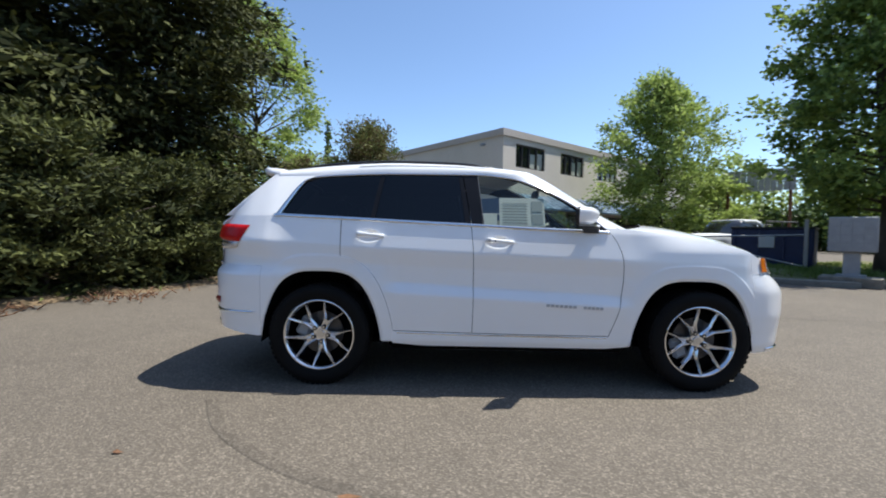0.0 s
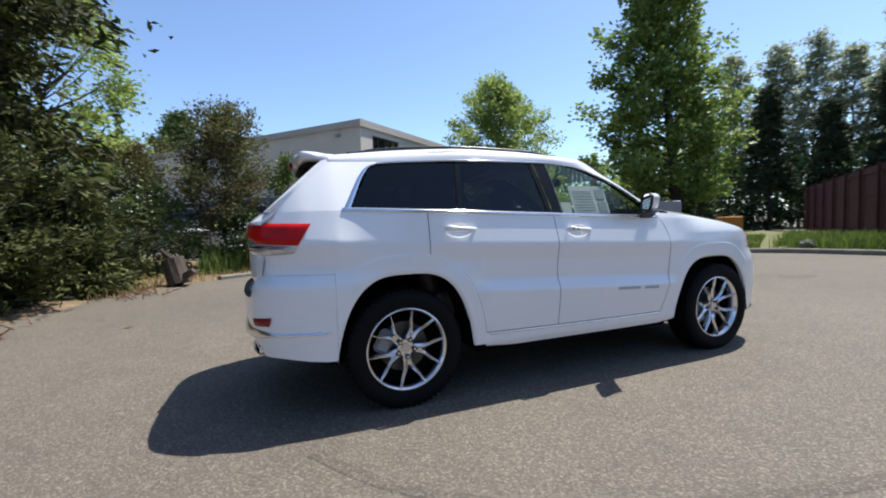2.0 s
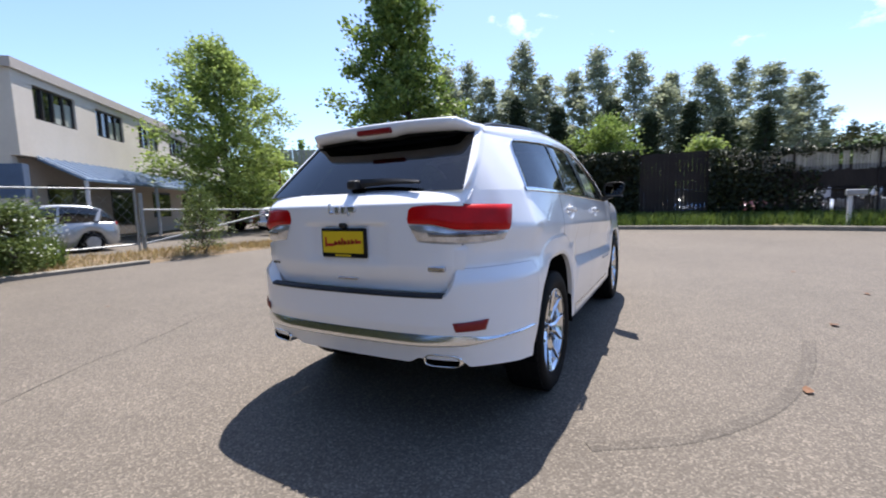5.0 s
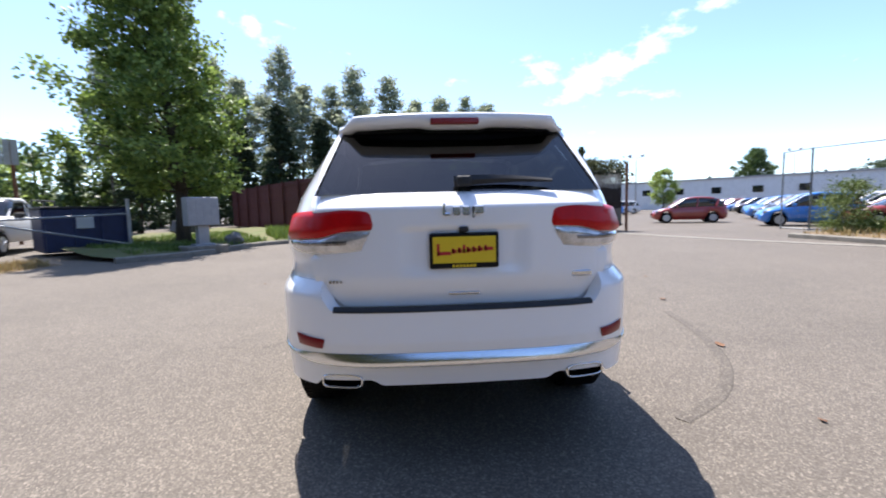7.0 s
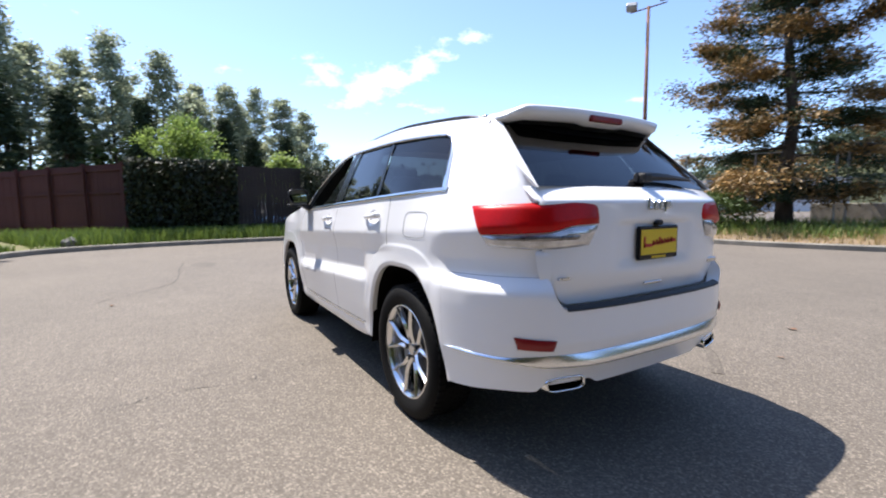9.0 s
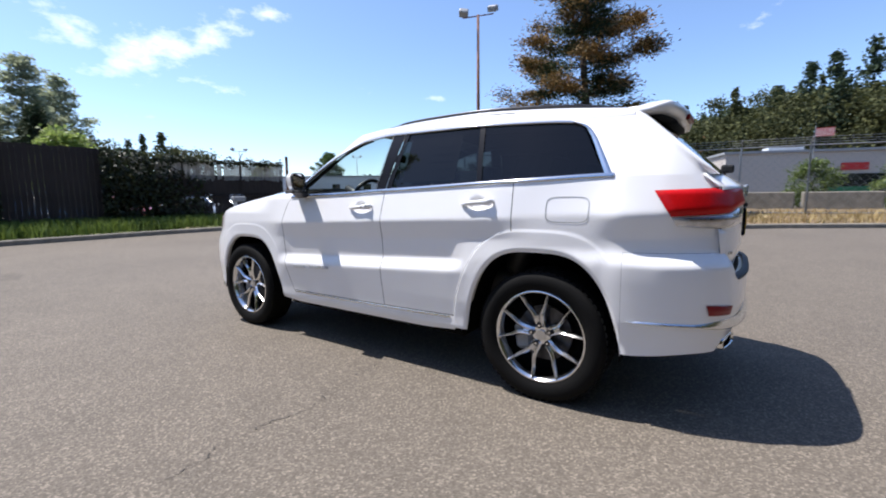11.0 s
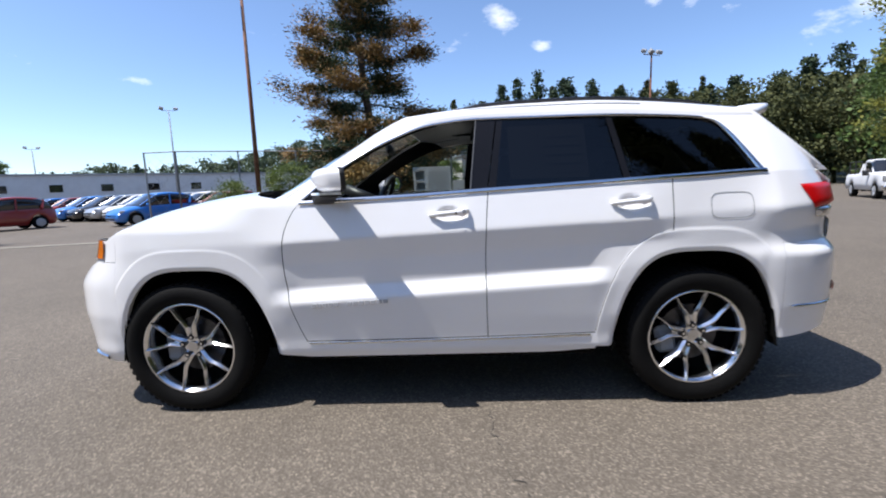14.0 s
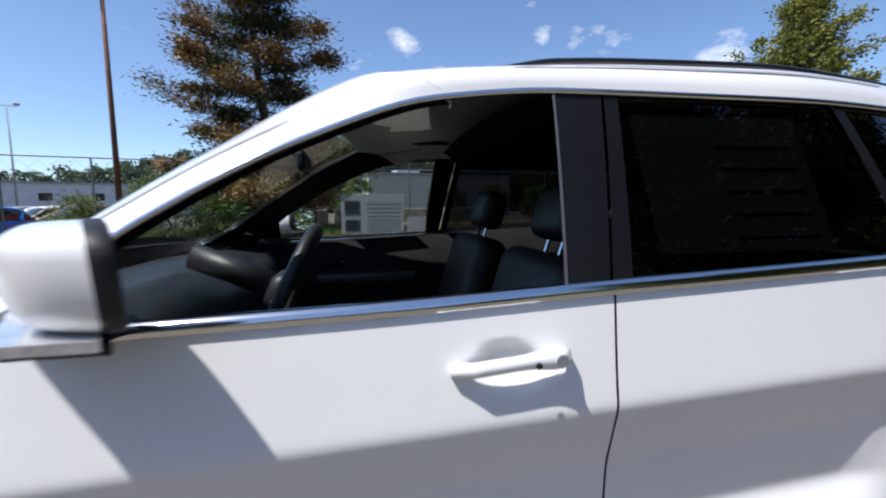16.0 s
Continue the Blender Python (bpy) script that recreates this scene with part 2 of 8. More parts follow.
def asphalt_mat(name="weathered_asphalt", tone_k=1.0):
    m = bpy.data.materials.new(name)
    m.use_nodes = True
    n, l = m.node_tree.nodes, m.node_tree.links
    p = n["Principled BSDF"]
    p.inputs["Roughness"].default_value = 0.85
    p.inputs["Specular IOR Level"].default_value = 0.4
    tc = n.new("ShaderNodeTexCoord")
    vec = tc.outputs["Object"]
    vor, big, mid, fine = n.new("ShaderNodeTexVoronoi"), n.new("ShaderNodeTexNoise"), n.new("ShaderNodeTexNoise"), n.new("ShaderNodeTexNoise")
    vor.inputs["Scale"].default_value = 105
    big.inputs["Scale"].default_value, big.inputs["Detail"].default_value = 0.35, 4
    mid.inputs["Scale"].default_value, mid.inputs["Detail"].default_value = 3.0, 5
    fine.inputs["Scale"].default_value, fine.inputs["Detail"].default_value = 160, 2
    for t in (vor, big, mid, fine):
        l.new(vec, t.inputs["Vector"])
    stone = n.new("ShaderNodeValToRGB")
    e = stone.color_ramp.elements
    e[0].position, e[0].color = 0.0, (0.088, 0.080, 0.071, 1)
    e[1].position, e[1].color = 1.0, (0.245, 0.222, 0.196, 1)
    k = e.new(0.55)
    k.color = (0.126, 0.113, 0.099, 1)
    k = e.new(0.86)
    k.color = (0.165, 0.151, 0.135, 1)
    sep = n.new("ShaderNodeSeparateColor")
    l.new(vor.outputs["Color"], sep.inputs["Color"])
    l.new(sep.outputs["Red"], stone.inputs["Fac"])
    tone = n.new("ShaderNodeValToRGB")
    tone.color_ramp.elements[0].position, tone.color_ramp.elements[1].position = 0.3, 0.7
    tone.color_ramp.elements[0].color, tone.color_ramp.elements[1].color = (0.80 * tone_k, 0.75 * tone_k, 0.67 * tone_k, 1), (1.08 * tone_k, 1.01 * tone_k, 0.90 * tone_k, 1)
    mixn = n.new("ShaderNodeMixRGB")
    mixn.inputs["Fac"].default_value = 0.4
    l.new(big.outputs["Fac"], mixn.inputs["Color1"])
    l.new(mid.outputs["Fac"], mixn.inputs["Color2"])
    l.new(mixn.outputs["Color"], tone.inputs["Fac"])
    mul = n.new("ShaderNodeMixRGB")
    mul.blend_type = 'MULTIPLY'
    mul.inputs["Fac"].default_value = 1
    l.new(stone.outputs["Color"], mul.inputs["Color1"])
    l.new(tone.outputs["Color"], mul.inputs["Color2"])
    l.new(mul.outputs["Color"], p.inputs["Base Color"])
    bp = n.new("ShaderNodeBump")
    bp.inputs["Strength"].default_value, bp.inputs["Distance"].default_value = 0.55, 0.004
    mx2 = n.new("ShaderNodeMixRGB")
    mx2.inputs["Fac"].default_value = 0.4
    l.new(vor.outputs["Distance"], mx2.inputs["Color1"])
    l.new(fine.outputs["Fac"], mx2.inputs["Color2"])
    l.new(mx2.outputs["Color"], bp.inputs["Height"])
    l.new(bp.outputs["Normal"], p.inputs["Normal"])
    return m


ASPHALT = asphalt_mat()
PAINT = mat("white_car_paint", (0.90, 0.90, 0.905), 0.32, var=0.01, coat=1.0, scale=1.0)
BLACK_GLOSS = mat("gloss_black_trim", (0.010, 0.010, 0.012), 0.22, var=0.1, spec=0.22)
BLACK = mat("black_plastic", (0.018, 0.018, 0.019), 0.55, var=0.2, bump=0.1, bscale=300)
DARK = mat("dark_cabin", (0.014, 0.014, 0.015), 0.8, var=0.2, spec=0.15)
WELL = mat("wheel_well_liner", (0.004, 0.004, 0.004), 0.95, var=0.2, spec=0.1)
LEATHER = mat("black_leather", (0.028, 0.027, 0.028), 0.42, var=0.2, bump=0.15, bscale=200)
CHROME = mat("chrome", (0.78, 0.79, 0.8), 0.09, 1.0, var=0.02)
RUBBER_CHANNEL = mat("dark_grey_channel", (0.07, 0.075, 0.085), 0.5, var=0.05)
STRIP = mat("brushed_bright_strip", (0.80, 0.82, 0.85), 0.24, 1.0, var=0.02)
LETTER = mat("bright_silver_letters", (0.46, 0.47, 0.49), 0.35, 0.1, var=0.02)
SATIN = mat("satin_chrome", (0.62, 0.63, 0.65), 0.22, 1.0, var=0.02)
ALLOY = mat("polished_alloy", (0.84, 0.85, 0.87), 0.17, 1.0, var=0.04)
DISC = mat("brake_disc_iron", (0.10, 0.10, 0.105), 0.35, 0.8, var=0.2, scale=20)
RUBBER = mat("tyre_rubber", (0.007, 0.007, 0.007), 0.75, var=0.2, spec=0.15, bump=0.2, bscale=120)
RED_LENS = mat("red_lens", (0.56, 0.005, 0.006), 0.35, var=0.16, scale=9, coat=0.15, spec=0.15)
EMBLEM = mat("bright_emblem", (0.66, 0.71, 0.78), 0.26, 0.9, var=0.02)
RAIL = mat("dark_satin_rail", (0.06, 0.06, 0.065), 0.3, 0.8, var=0.05)
DARK_RED = mat("dark_red_lens", (0.26, 0.012, 0.014), 0.3, var=0.1, coat=0.25, spec=0.3)
CLEAR_LENS = mat("clear_lens", (0.74, 0.74, 0.75), 0.12, 0.5, var=0.25, scale=18, coat=1.0)
LAMP_SLOT = mat("lamp_reflector", (0.30, 0.30, 0.31), 0.2, 0.6, base2=(0.06, 0.05, 0.05), scale=14, coat=1.0)
AMBER = mat("amber_lens", (0.75, 0.20, 0.02), 0.15, var=0.1, coat=1.0)
GLASS = glass_mat("clear_green_glass", (0.72, 0.80, 0.76))
TINT = glass_mat("privacy_glass", (0.055, 0.060, 0.066))
REARGL = glass_mat("rear_privacy_glass", (0.060, 0.066, 0.072), 1.75)
MIRRORM = mat("mirror_glass", (0.8, 0.8, 0.8), 0.02, 1.0, var=0.0)
PAPER = leaf_mat("thin_paper", (0.74, 0.76, 0.75), (0.80, 0.82, 0.80), 0.5, 0.7)
YELLOW = mat("yellow_plate", (0.78, 0.55, 0.015), 0.4, var=0.03)
REDINK = mat("red_ink", (0.5, 0.02, 0.02), 0.5, var=0.05)
STICKER_INK = mat("sticker_ink", (0.030, 0.030, 0.032), 0.8, var=0.05)
GREYINK = mat("grey_ink", (0.22, 0.25, 0.26), 0.7, var=0.05)
CONCRETE = mat("kerb_concrete", (0.27, 0.245, 0.20), 0.9, var=0.22, scale=3, bump=0.3, bscale=90)
SOIL = mat("dry_soil", (0.24, 0.165, 0.095), 0.95, base2=(0.10, 0.075, 0.04), scale=2.5, bump=0.6, bscale=30)
GRASS_G = mat("verge_soil_grass", (0.085, 0.12, 0.03), 0.95, base2=(0.16, 0.13, 0.06), scale=1.2, bump=0.8, bscale=25)
BLADE = leaf_mat("grass_blades", (0.075, 0.125, 0.020), (0.20, 0.27, 0.06), 0.3)
BLADE_DRY = leaf_mat("dry_grass_blades", (0.30, 0.21, 0.09), (0.46, 0.36, 0.16), 0.2)
BARK = mat("bark", (0.10, 0.075, 0.055), 0.95, var=0.3, scale=5, bump=0.9, bscale=22, stretch=(1, 1, 0.25))
L_CONIFER = leaf_mat("dark_conifer_sprays", (0.014, 0.019, 0.006), (0.092, 0.100, 0.026), 0.14, 0.85)
L_JUNIPER = leaf_mat("juniper_sprays", (0.014, 0.020, 0.007), (0.135, 0.150, 0.044), 0.18, 0.85)
L_MAPLE = leaf_mat("maple_leaves", (0.070, 0.120, 0.026), (0.330, 0.435, 0.106), 0.46)
L_LIGHT = leaf_mat("light_green_leaves", (0.150, 0.210, 0.050), (0.430, 0.530, 0.150), 0.52)
L_POPLAR = leaf_mat("poplar_leaves", (0.170, 0.205, 0.125), (0.470, 0.500, 0.330), 0.55, 0.4)
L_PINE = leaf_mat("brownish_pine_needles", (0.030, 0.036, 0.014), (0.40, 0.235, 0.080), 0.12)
L_OLIVE = leaf_mat("olive_leaves", (0.07, 0.085, 0.02), (0.34, 0.34, 0.075), 0.35)
L_SLOPE = leaf_mat("slope_leaves", (0.024, 0.033, 0.012), (0.110, 0.116, 0.040), 0.2, 0.85)
L_SLOPEFIR = leaf_mat("slope_fir_needles", (0.018, 0.034, 0.018), (0.060, 0.085, 0.040), 0.12, 0.85)
# greyer, bluer leaves: distance haze is put into the ridge colour
L_RIDGE = leaf_mat("haze_tinted_ridge_leaves", (0.050, 0.075, 0.045), (0.120, 0.150, 0.080), 0.2, 0.9)
L_TWIGGY = leaf_mat("brown_green_twiggy_leaves", (0.115, 0.070, 0.040), (0.150, 0.185, 0.055), 0.3, 0.7)
L_WOOD = leaf_mat("woodland_leaves", (0.025, 0.051, 0.015), (0.150, 0.220, 0.057), 0.2)
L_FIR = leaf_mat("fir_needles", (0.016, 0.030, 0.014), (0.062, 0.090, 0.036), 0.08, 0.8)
L_IVY = leaf_mat("ivy_leaves", (0.010, 0.016, 0.006), (0.045, 0.055, 0.018), 0.15)
L_SHRUB = leaf_mat("shrub_leaves", (0.065, 0.104, 0.029), (0.208, 0.260, 0.072), 0.3)
STUCCO = mat("cream_stucco", (0.66, 0.60, 0.52), 0.9, var=0.05, scale=0.7, bump=0.25, bscale=40)
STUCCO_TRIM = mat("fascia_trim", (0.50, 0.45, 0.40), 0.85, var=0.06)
BLUE_BAND = mat("blue_painted_band", (0.10, 0.15, 0.24), 0.8, var=0.1, scale=1.0)
BLUE_ROOF = mat("blue_metal_roof", (0.16, 0.24, 0.36), 0.45, var=0.08, scale=1.5)
WIN_DARK = mat("dark_window", (0.02, 0.022, 0.025), 0.08, var=0.3, scale=1.0, coat=1.0)
WIN_FRAME = mat("window_frame_bronze", (0.05, 0.045, 0.04), 0.5)
BLIND = mat("window_blind", (0.45, 0.48, 0.42), 0.8, var=0.1)
REDWOOD = mat("red_brown_boards", (0.095, 0.022, 0.017), 0.85, var=0.16, scale=2, bump=0.3, bscale=30, stretch=(4, 4, 0.6))
OLDWOOD = mat("weathered_grey_boards", (0.20, 0.18, 0.16), 0.9, var=0.3, scale=3, bump=0.4, bscale=40, stretch=(5, 5, 0.5))
PALE_SLAT = leaf_mat("pale_plastic_slats", (0.30, 0.30, 0.29), (0.46, 0.46, 0.44), 0.5, 0.7)
DARKWOOD = mat("dark_stained_and_shaded_boards", (0.040, 0.030, 0.026), 0.9, var=0.25, scale=3, bump=0.4, bscale=40, stretch=(5, 5, 0.5))
GALV = mat("galvanised_steel", (0.36, 0.37, 0.37), 0.5, 0.7, var=0.12, scale=4)
RUST = mat("rusty_steel", (0.22, 0.10, 0.055), 0.8, 0.2, var=0.25, scale=4)
WHITE_METAL = mat("white_painted_metal", (0.66, 0.67, 0.68), 0.5, var=0.06, scale=1.2)
GREY_METAL = mat("grey_painted_metal", (0.34, 0.35, 0.36), 0.5, var=0.1)
BLUE_PAINT = mat("blue_car_paint", (0.03, 0.20, 0.62), 0.3, var=0.02, coat=1.0)
RED_PAINT = mat("red_car_paint", (0.28, 0.03, 0.022), 0.3, var=0.02, coat=1.0)
SILVER_PAINT = mat("silver_car_paint", (0.45, 0.47, 0.49), 0.3, 0.4, var=0.02, coat=1.0)
BLACK_PAINT = mat("black_car_paint", (0.02, 0.02, 0.022), 0.25, var=0.02, coat=1.0)
NAVY = mat("navy_dumpster_paint", (0.009, 0.020, 0.075), 0.5, var=0.15)
GREEN_PAINT = mat("green_painted_steel", (0.02, 0.16, 0.07), 0.5, var=0.1)
ORANGE_PAINT = mat("orange_painted_steel", (0.55, 0.20, 0.03), 0.5, var=0.1)
STONE = mat("grey_rock", (0.22, 0.21, 0.20), 0.9, var=0.25, scale=5, bump=0.5)
DEADLEAF = mat("dead_leaf", (0.20, 0.10, 0.05), 0.9, var=0.25)

# ---- ground ----
rng = np.random.default_rng(7)


def fast_mesh(name, verts, quads, material, parent=None, label="", smooth=False):
    """verts (n, 3), quads (m, 4) as arrays."""
    me = bpy.data.meshes.new(name)
    me.vertices.add(len(verts))
    me.vertices.foreach_set("co", np.ascontiguousarray(verts, dtype=np.float32).ravel())
    k = quads.shape[1]
    me.loops.add(quads.size)
    me.loops.foreach_set("vertex_index", np.ascontiguousarray(quads, dtype=np.int32).ravel())
    me.polygons.add(len(quads))
    me.polygons.foreach_set("loop_start", np.arange(0, quads.size, k, dtype=np.int32))
    me.update(calc_edges=True)
    if smooth:
        me.polygons.foreach_set("use_smooth", [True] * len(quads))
    me.materials.append(material)
    ob = new(name, me)
    ob.parent = parent
    return tagged(ob, label)


def grid_faces(nu, nv):
    return [(i * (nv + 1) + j, (i + 1) * (nv + 1) + j, (i + 1) * (nv + 1) + j + 1, i * (nv + 1) + j + 1) for i in range(nu) for j in range(nv)]


R = 2600
tagged(mesh_ob("ground", [(-R, -R, 0), (R, -R, 0), (R, R, 0), (-R, R, 0)], [(0, 1, 2, 3)], ASPHALT), "sun-bleached grey asphalt lot with coarse aggregate", "ground", kind="structure")


def verge(name, inner, outer, mat_, label, z_in=0.10, z_out=0.25, n=60, nv=14, rough=0.10):
    inner, outer = np.array(inner, float), np.array(outer, float)

    def along(p, t):
        d = np.r_[0, np.cumsum(np.hypot(*np.diff(p, axis=0).T))]
        return np.array([np.interp(t * d[-1], d, p[:, 0]), np.interp(t * d[-1], d, p[:, 1])])
    vs = []
    for i in range(n + 1):
        a, b = along(inner, i / n), along(outer, i / n)
        for j in range(nv + 1):
            p = a + (b - a) * j / nv
            wob = 0 if j in (0, ) else rough * noise.noise((p[0] * 0.7, p[1] * 0.7, 3.0)) + 0.4 * rough * noise.noise((p[0] * 3, p[1] * 3, 1.0))
            vs.append((p[0], p[1], (-0.02 if j == 0 else lerp(z_in, z_out, j / nv) + wob)))
    return tagged(mesh_ob(name, vs, grid_faces(n, nv), mat_, smooth=True), label, "verge", kind="structure")


LEFT_IN = [(-16, -4.5), (-9.5, -2.6), (-7.2, 0.0), (-6.1, 2.6), (-5.0, 5.6), (-3.8, 7.8), (-1.2, 9.6), (3.0, 9.5), (7.5, 9.3)]
LEFT_OUT = [(-22, 4), (-16, 10), (-13, 14), (-10, 17), (-6, 17.5), (-4, 15), (-1, 12.2), (3.0, 11.4), (7.3, 9.9)]
verge("verge_left", LEFT_IN, LEFT_OUT, SOIL, "dry brown soil verge with litter and weeds", 0.03, 0.14, rough=0.06)
FRONT_IN = [(7.4, 8.0), (8.7, 6.9), (9.8, 6.45), (11.2, 6.25), (12.5, 5.6), (13.3, 4.2), (13.75, 1.5), (13.8, -2.0), (13.6, -5.5), (12.9, -8.0)]
FRONT_OUT = [(9.0, 10.6), (12.0, 12.4), (14.5, 13.0), (20, 14), (24, 12), (22, 4.0), (19, -2), (17.5, -6.5), (16.6, -9.4)]
verge("verge_front", [(x + 0.16, y) for x, y in FRONT_IN], FRONT_OUT, GRASS_G, "grassy verge behind a concrete kerb", 0.13, 0.30)
RIGHT_IN = [(9.0, -12.0), (6.2, -12.05), (3.2, -12.1), (0.2, -12.7), (-3.6, -15.2), (-7.6, -17.4), (-12.0, -20.2), (-17, -24)]
RIGHT_OUT = [(10.0, -20), (7, -21), (4, -22), (1, -23), (-4, -23.5), (-8, -24), (-13, -26), (-18, -30)]
verge("verge_right", RIGHT_IN, RIGHT_OUT, SOIL, "dry grass verge below a chain-link fence", 0.12, 0.42)


def sweep(name, pts, prof, mat_, label, category, kind="structure"):
    """Sweeps a closed (offset, z) profile along a plan line."""
    p = np.array(pts, float)
    vs, n, k = [], len(p), len(prof)
    for i in range(n):
        d = p[min(i + 1, n - 1)] - p[max(i - 1, 0)]
        d /= np.hypot(*d)
        nrm = np.array([d[1], -d[0]])
        vs += [(*(p[i] + nrm * o), z) for o, z in prof]
    fs = [(i * k + j, (i + 1) * k + j, (i + 1) * k + (j + 1) % k, i * k + (j + 1) % k) for i in range(n - 1) for j in range(k)]
    fs += [tuple(range(k))[::-1], tuple((n - 1) * k + j for j in range(k))]
    return tagged(mesh_ob(name, vs, fs, mat_), label, category, kind=kind)


def smooth_line(pts, n=40):
    p = np.array(pts, float)
    d = np.r_[0, np.cumsum(np.hypot(*np.diff(p, axis=0).T))]
    fx, fy = curve(list(zip(d, p[:, 0]))), curve(list(zip(d, p[:, 1])))
    return [(fx(t), fy(t)) for t in np.linspace(0, d[-1], n)]


KERB = [(-0.08, -0.02), (0.10, -0.02), (0.10, 0.12), (0.07, 0.15), (-0.07, 0.15), (-0.08, 0.13)]
sweep("kerb_front", smooth_line(FRONT_IN, 60), KERB, CONCRETE, "weathered concrete kerb along the grass verge", "kerb")
sweep("kerb_right", smooth_line(RIGHT_IN, 60), KERB, CONCRETE, "worn concrete kerb below a dry verge", "kerb")
sweep("kerb_left", smooth_line([(-3.4, 8.3), (-1.2, 9.65), (1.5, 9.6)], 20), [(a, b * 0.6) for a, b in KERB], CONCRETE, "low broken kerb half buried in dry soil", "kerb")
sweep("gutter", smooth_line([(13.4, -8.4), (10.6, -9.2), (7.3, -10.6), (5.6, -11.6)], 20), [(-0.22, -0.02), (0.22, -0.02), (0.22, 0.012), (-0.22, 0.012)], CONCRETE, "pale concrete gutter strip across the lot entrance", "gutter")


def blades(name, n, pick, hmin, hmax, material, label, wid=0.02):
    """Bent grass blades on points given by pick()."""
    base = np.array([pick() for _ in range(n)])
    h = rng.uniform(hmin, hmax, n)
    a = rng.uniform(0, 2 * np.pi, n)
    lean = rng.uniform(0.1, 0.6, n) * h
    w = np.stack([np.cos(a), np.sin(a), 0 * a], 1) * (wid * rng.uniform(0.6, 1.4, n))[:, None]
    b = a + rng.uniform(0.8, 2.2, n)
    tip = base + np.stack([np.cos(b) * lean, np.sin(b) * lean, h], 1)
    mid = base + np.stack([np.cos(b) * lean * 0.35, np.sin(b) * lean * 0.35, h * 0.6], 1)
    v = np.stack([base - w, base + w, mid + w * 0.8, mid - w * 0.8, tip + w * 0.12, tip - w * 0.12], 1).reshape(-1, 3)
    i = np.arange(n)[:, None] * 6
    q = np.concatenate([i + [0, 1, 2, 3], i + [3, 2, 4, 5]])
    return tagged(fast_mesh(name, v, q, material), label, "grass", kind="stuff")


def between(inner, outer, zi, zo, lo=0.03, hi=0.9, bias=1.0):
    inner, outer = np.array(inner, float), np.array(outer, float)

    def along(p, t):
        d = np.r_[0, np.cumsum(np.hypot(*np.diff(p, axis=0).T))]
        return np.array([np.interp(t * d[-1], d, p[:, 0]), np.interp(t * d[-1], d, p[:, 1])])

    def pick():
        t, s = rng.random(), lerp(lo, hi, rng.random() ** bias)
        a, b = along(inner, t), along(outer, t)
        p = a + (b - a) * s
        return (p[0], p[1], lerp(zi, zo, s) - 0.04)
    return pick


FENCE_IN = [(12.9, 5.6), (13.9, 1.5), (13.95, -2.0), (13.8, -5.5), (13.2, -8.0)]
FENCE_OUT = [(17.5, 7.5), (16.3, 3.0), (16.0, -2), (15.8, -6.5), (15.5, -9.4)]
blades("grass", 26000, between(FENCE_IN, FENCE_OUT, 0.12, 0.22, 0.04, 1.0, 0.6), 0.10, 0.50, BLADE, "tall fresh green grass on the verge", 0.014)
blades("grass", 9000, between([(8.2, 8.0), (9.9, 6.7), (12.8, 5.8)], [(10.5, 11), (14, 12), (20, 10)], 0.12, 0.25, 0.03, 1.0), 0.05, 0.22, BLADE, "short shaded grass under the maple", 0.014)
blades("dry_grass", 9000, between([(-5.2, 5.4), (-3.8, 7.9), (-1.2, 9.7), (3.0, 9.6), (7.2, 9.4)], [(-6, 12), (-3, 13.5), (-1, 12.2), (3.0, 11.4), (7.2, 9.8)], 0.03, 0.12, 0.02, 1.0, 0.8), 0.04, 0.22, BLADE_DRY, "dry straw-coloured grass on the verge", 0.010)
blades("weeds", 9000, between([(-4.0, 8.6), (-1.2, 10.2), (0.2, 10.2)], [(-4, 12.5), (-1, 12.2), (0.4, 11.6)], 0.05, 0.13, 0.05, 1.0, 0.5), 0.15, 0.75, BLADE, "green weeds along the fence", 0.016)
blades("dry_grass", 9000, between(RIGHT_IN[:6], RIGHT_OUT[:6], 0.12, 0.4, 0.03, 0.7), 0.06, 0.30, BLADE_DRY, "dry grass below the chain-link fence", 0.012)
blades("weeds", 5000, between(RIGHT_IN[:4], RIGHT_OUT[:4], 0.12, 0.4, 0.15, 0.8), 0.10, 0.5, BLADE, "green weeds round the pine", 0.014)

# dead leaves, litter, cracks on the asphalt


def litter(name, x, y, size, material, label, cat="leaf"):
    bm = bm_new()
    k = 7
    ring = []
    for i in range(k):
        a = 2 * math.pi * i / k
        r = size * random.uniform(0.55, 1.0)
        ring.append(bm.verts.new((x + r * math.cos(a) * 1.3, y + r * math.sin(a) * 0.7, 0.006 + random.uniform(0, size * 0.35))))
    c = bm.verts.new((x, y, 0.012))
    for i in range(k):
        bm.faces.new((ring[i], ring[(i + 1) % k], c))
    return tagged(part(name, bm, material), label, cat)


for x, y, s in ((-0.9, -2.35, 0.05), (-3.95, 2.93, 0.05), (-4.4, 3.6, 0.035), (-3.3, 4.4, 0.03), (-1.4, 5.0, 0.03), (0.9, -2.9, 0.05), (-1.9, -3.0, 0.04), (2.6, -3.6, 0.05), (4.2, -3.2, 0.04), (-2.2, -2.0, 0.03), (3.2, 2.8, 0.04)):
    litter("dead_leaf", x, y, s, DEADLEAF, "curled brown dead leaf on the asphalt")


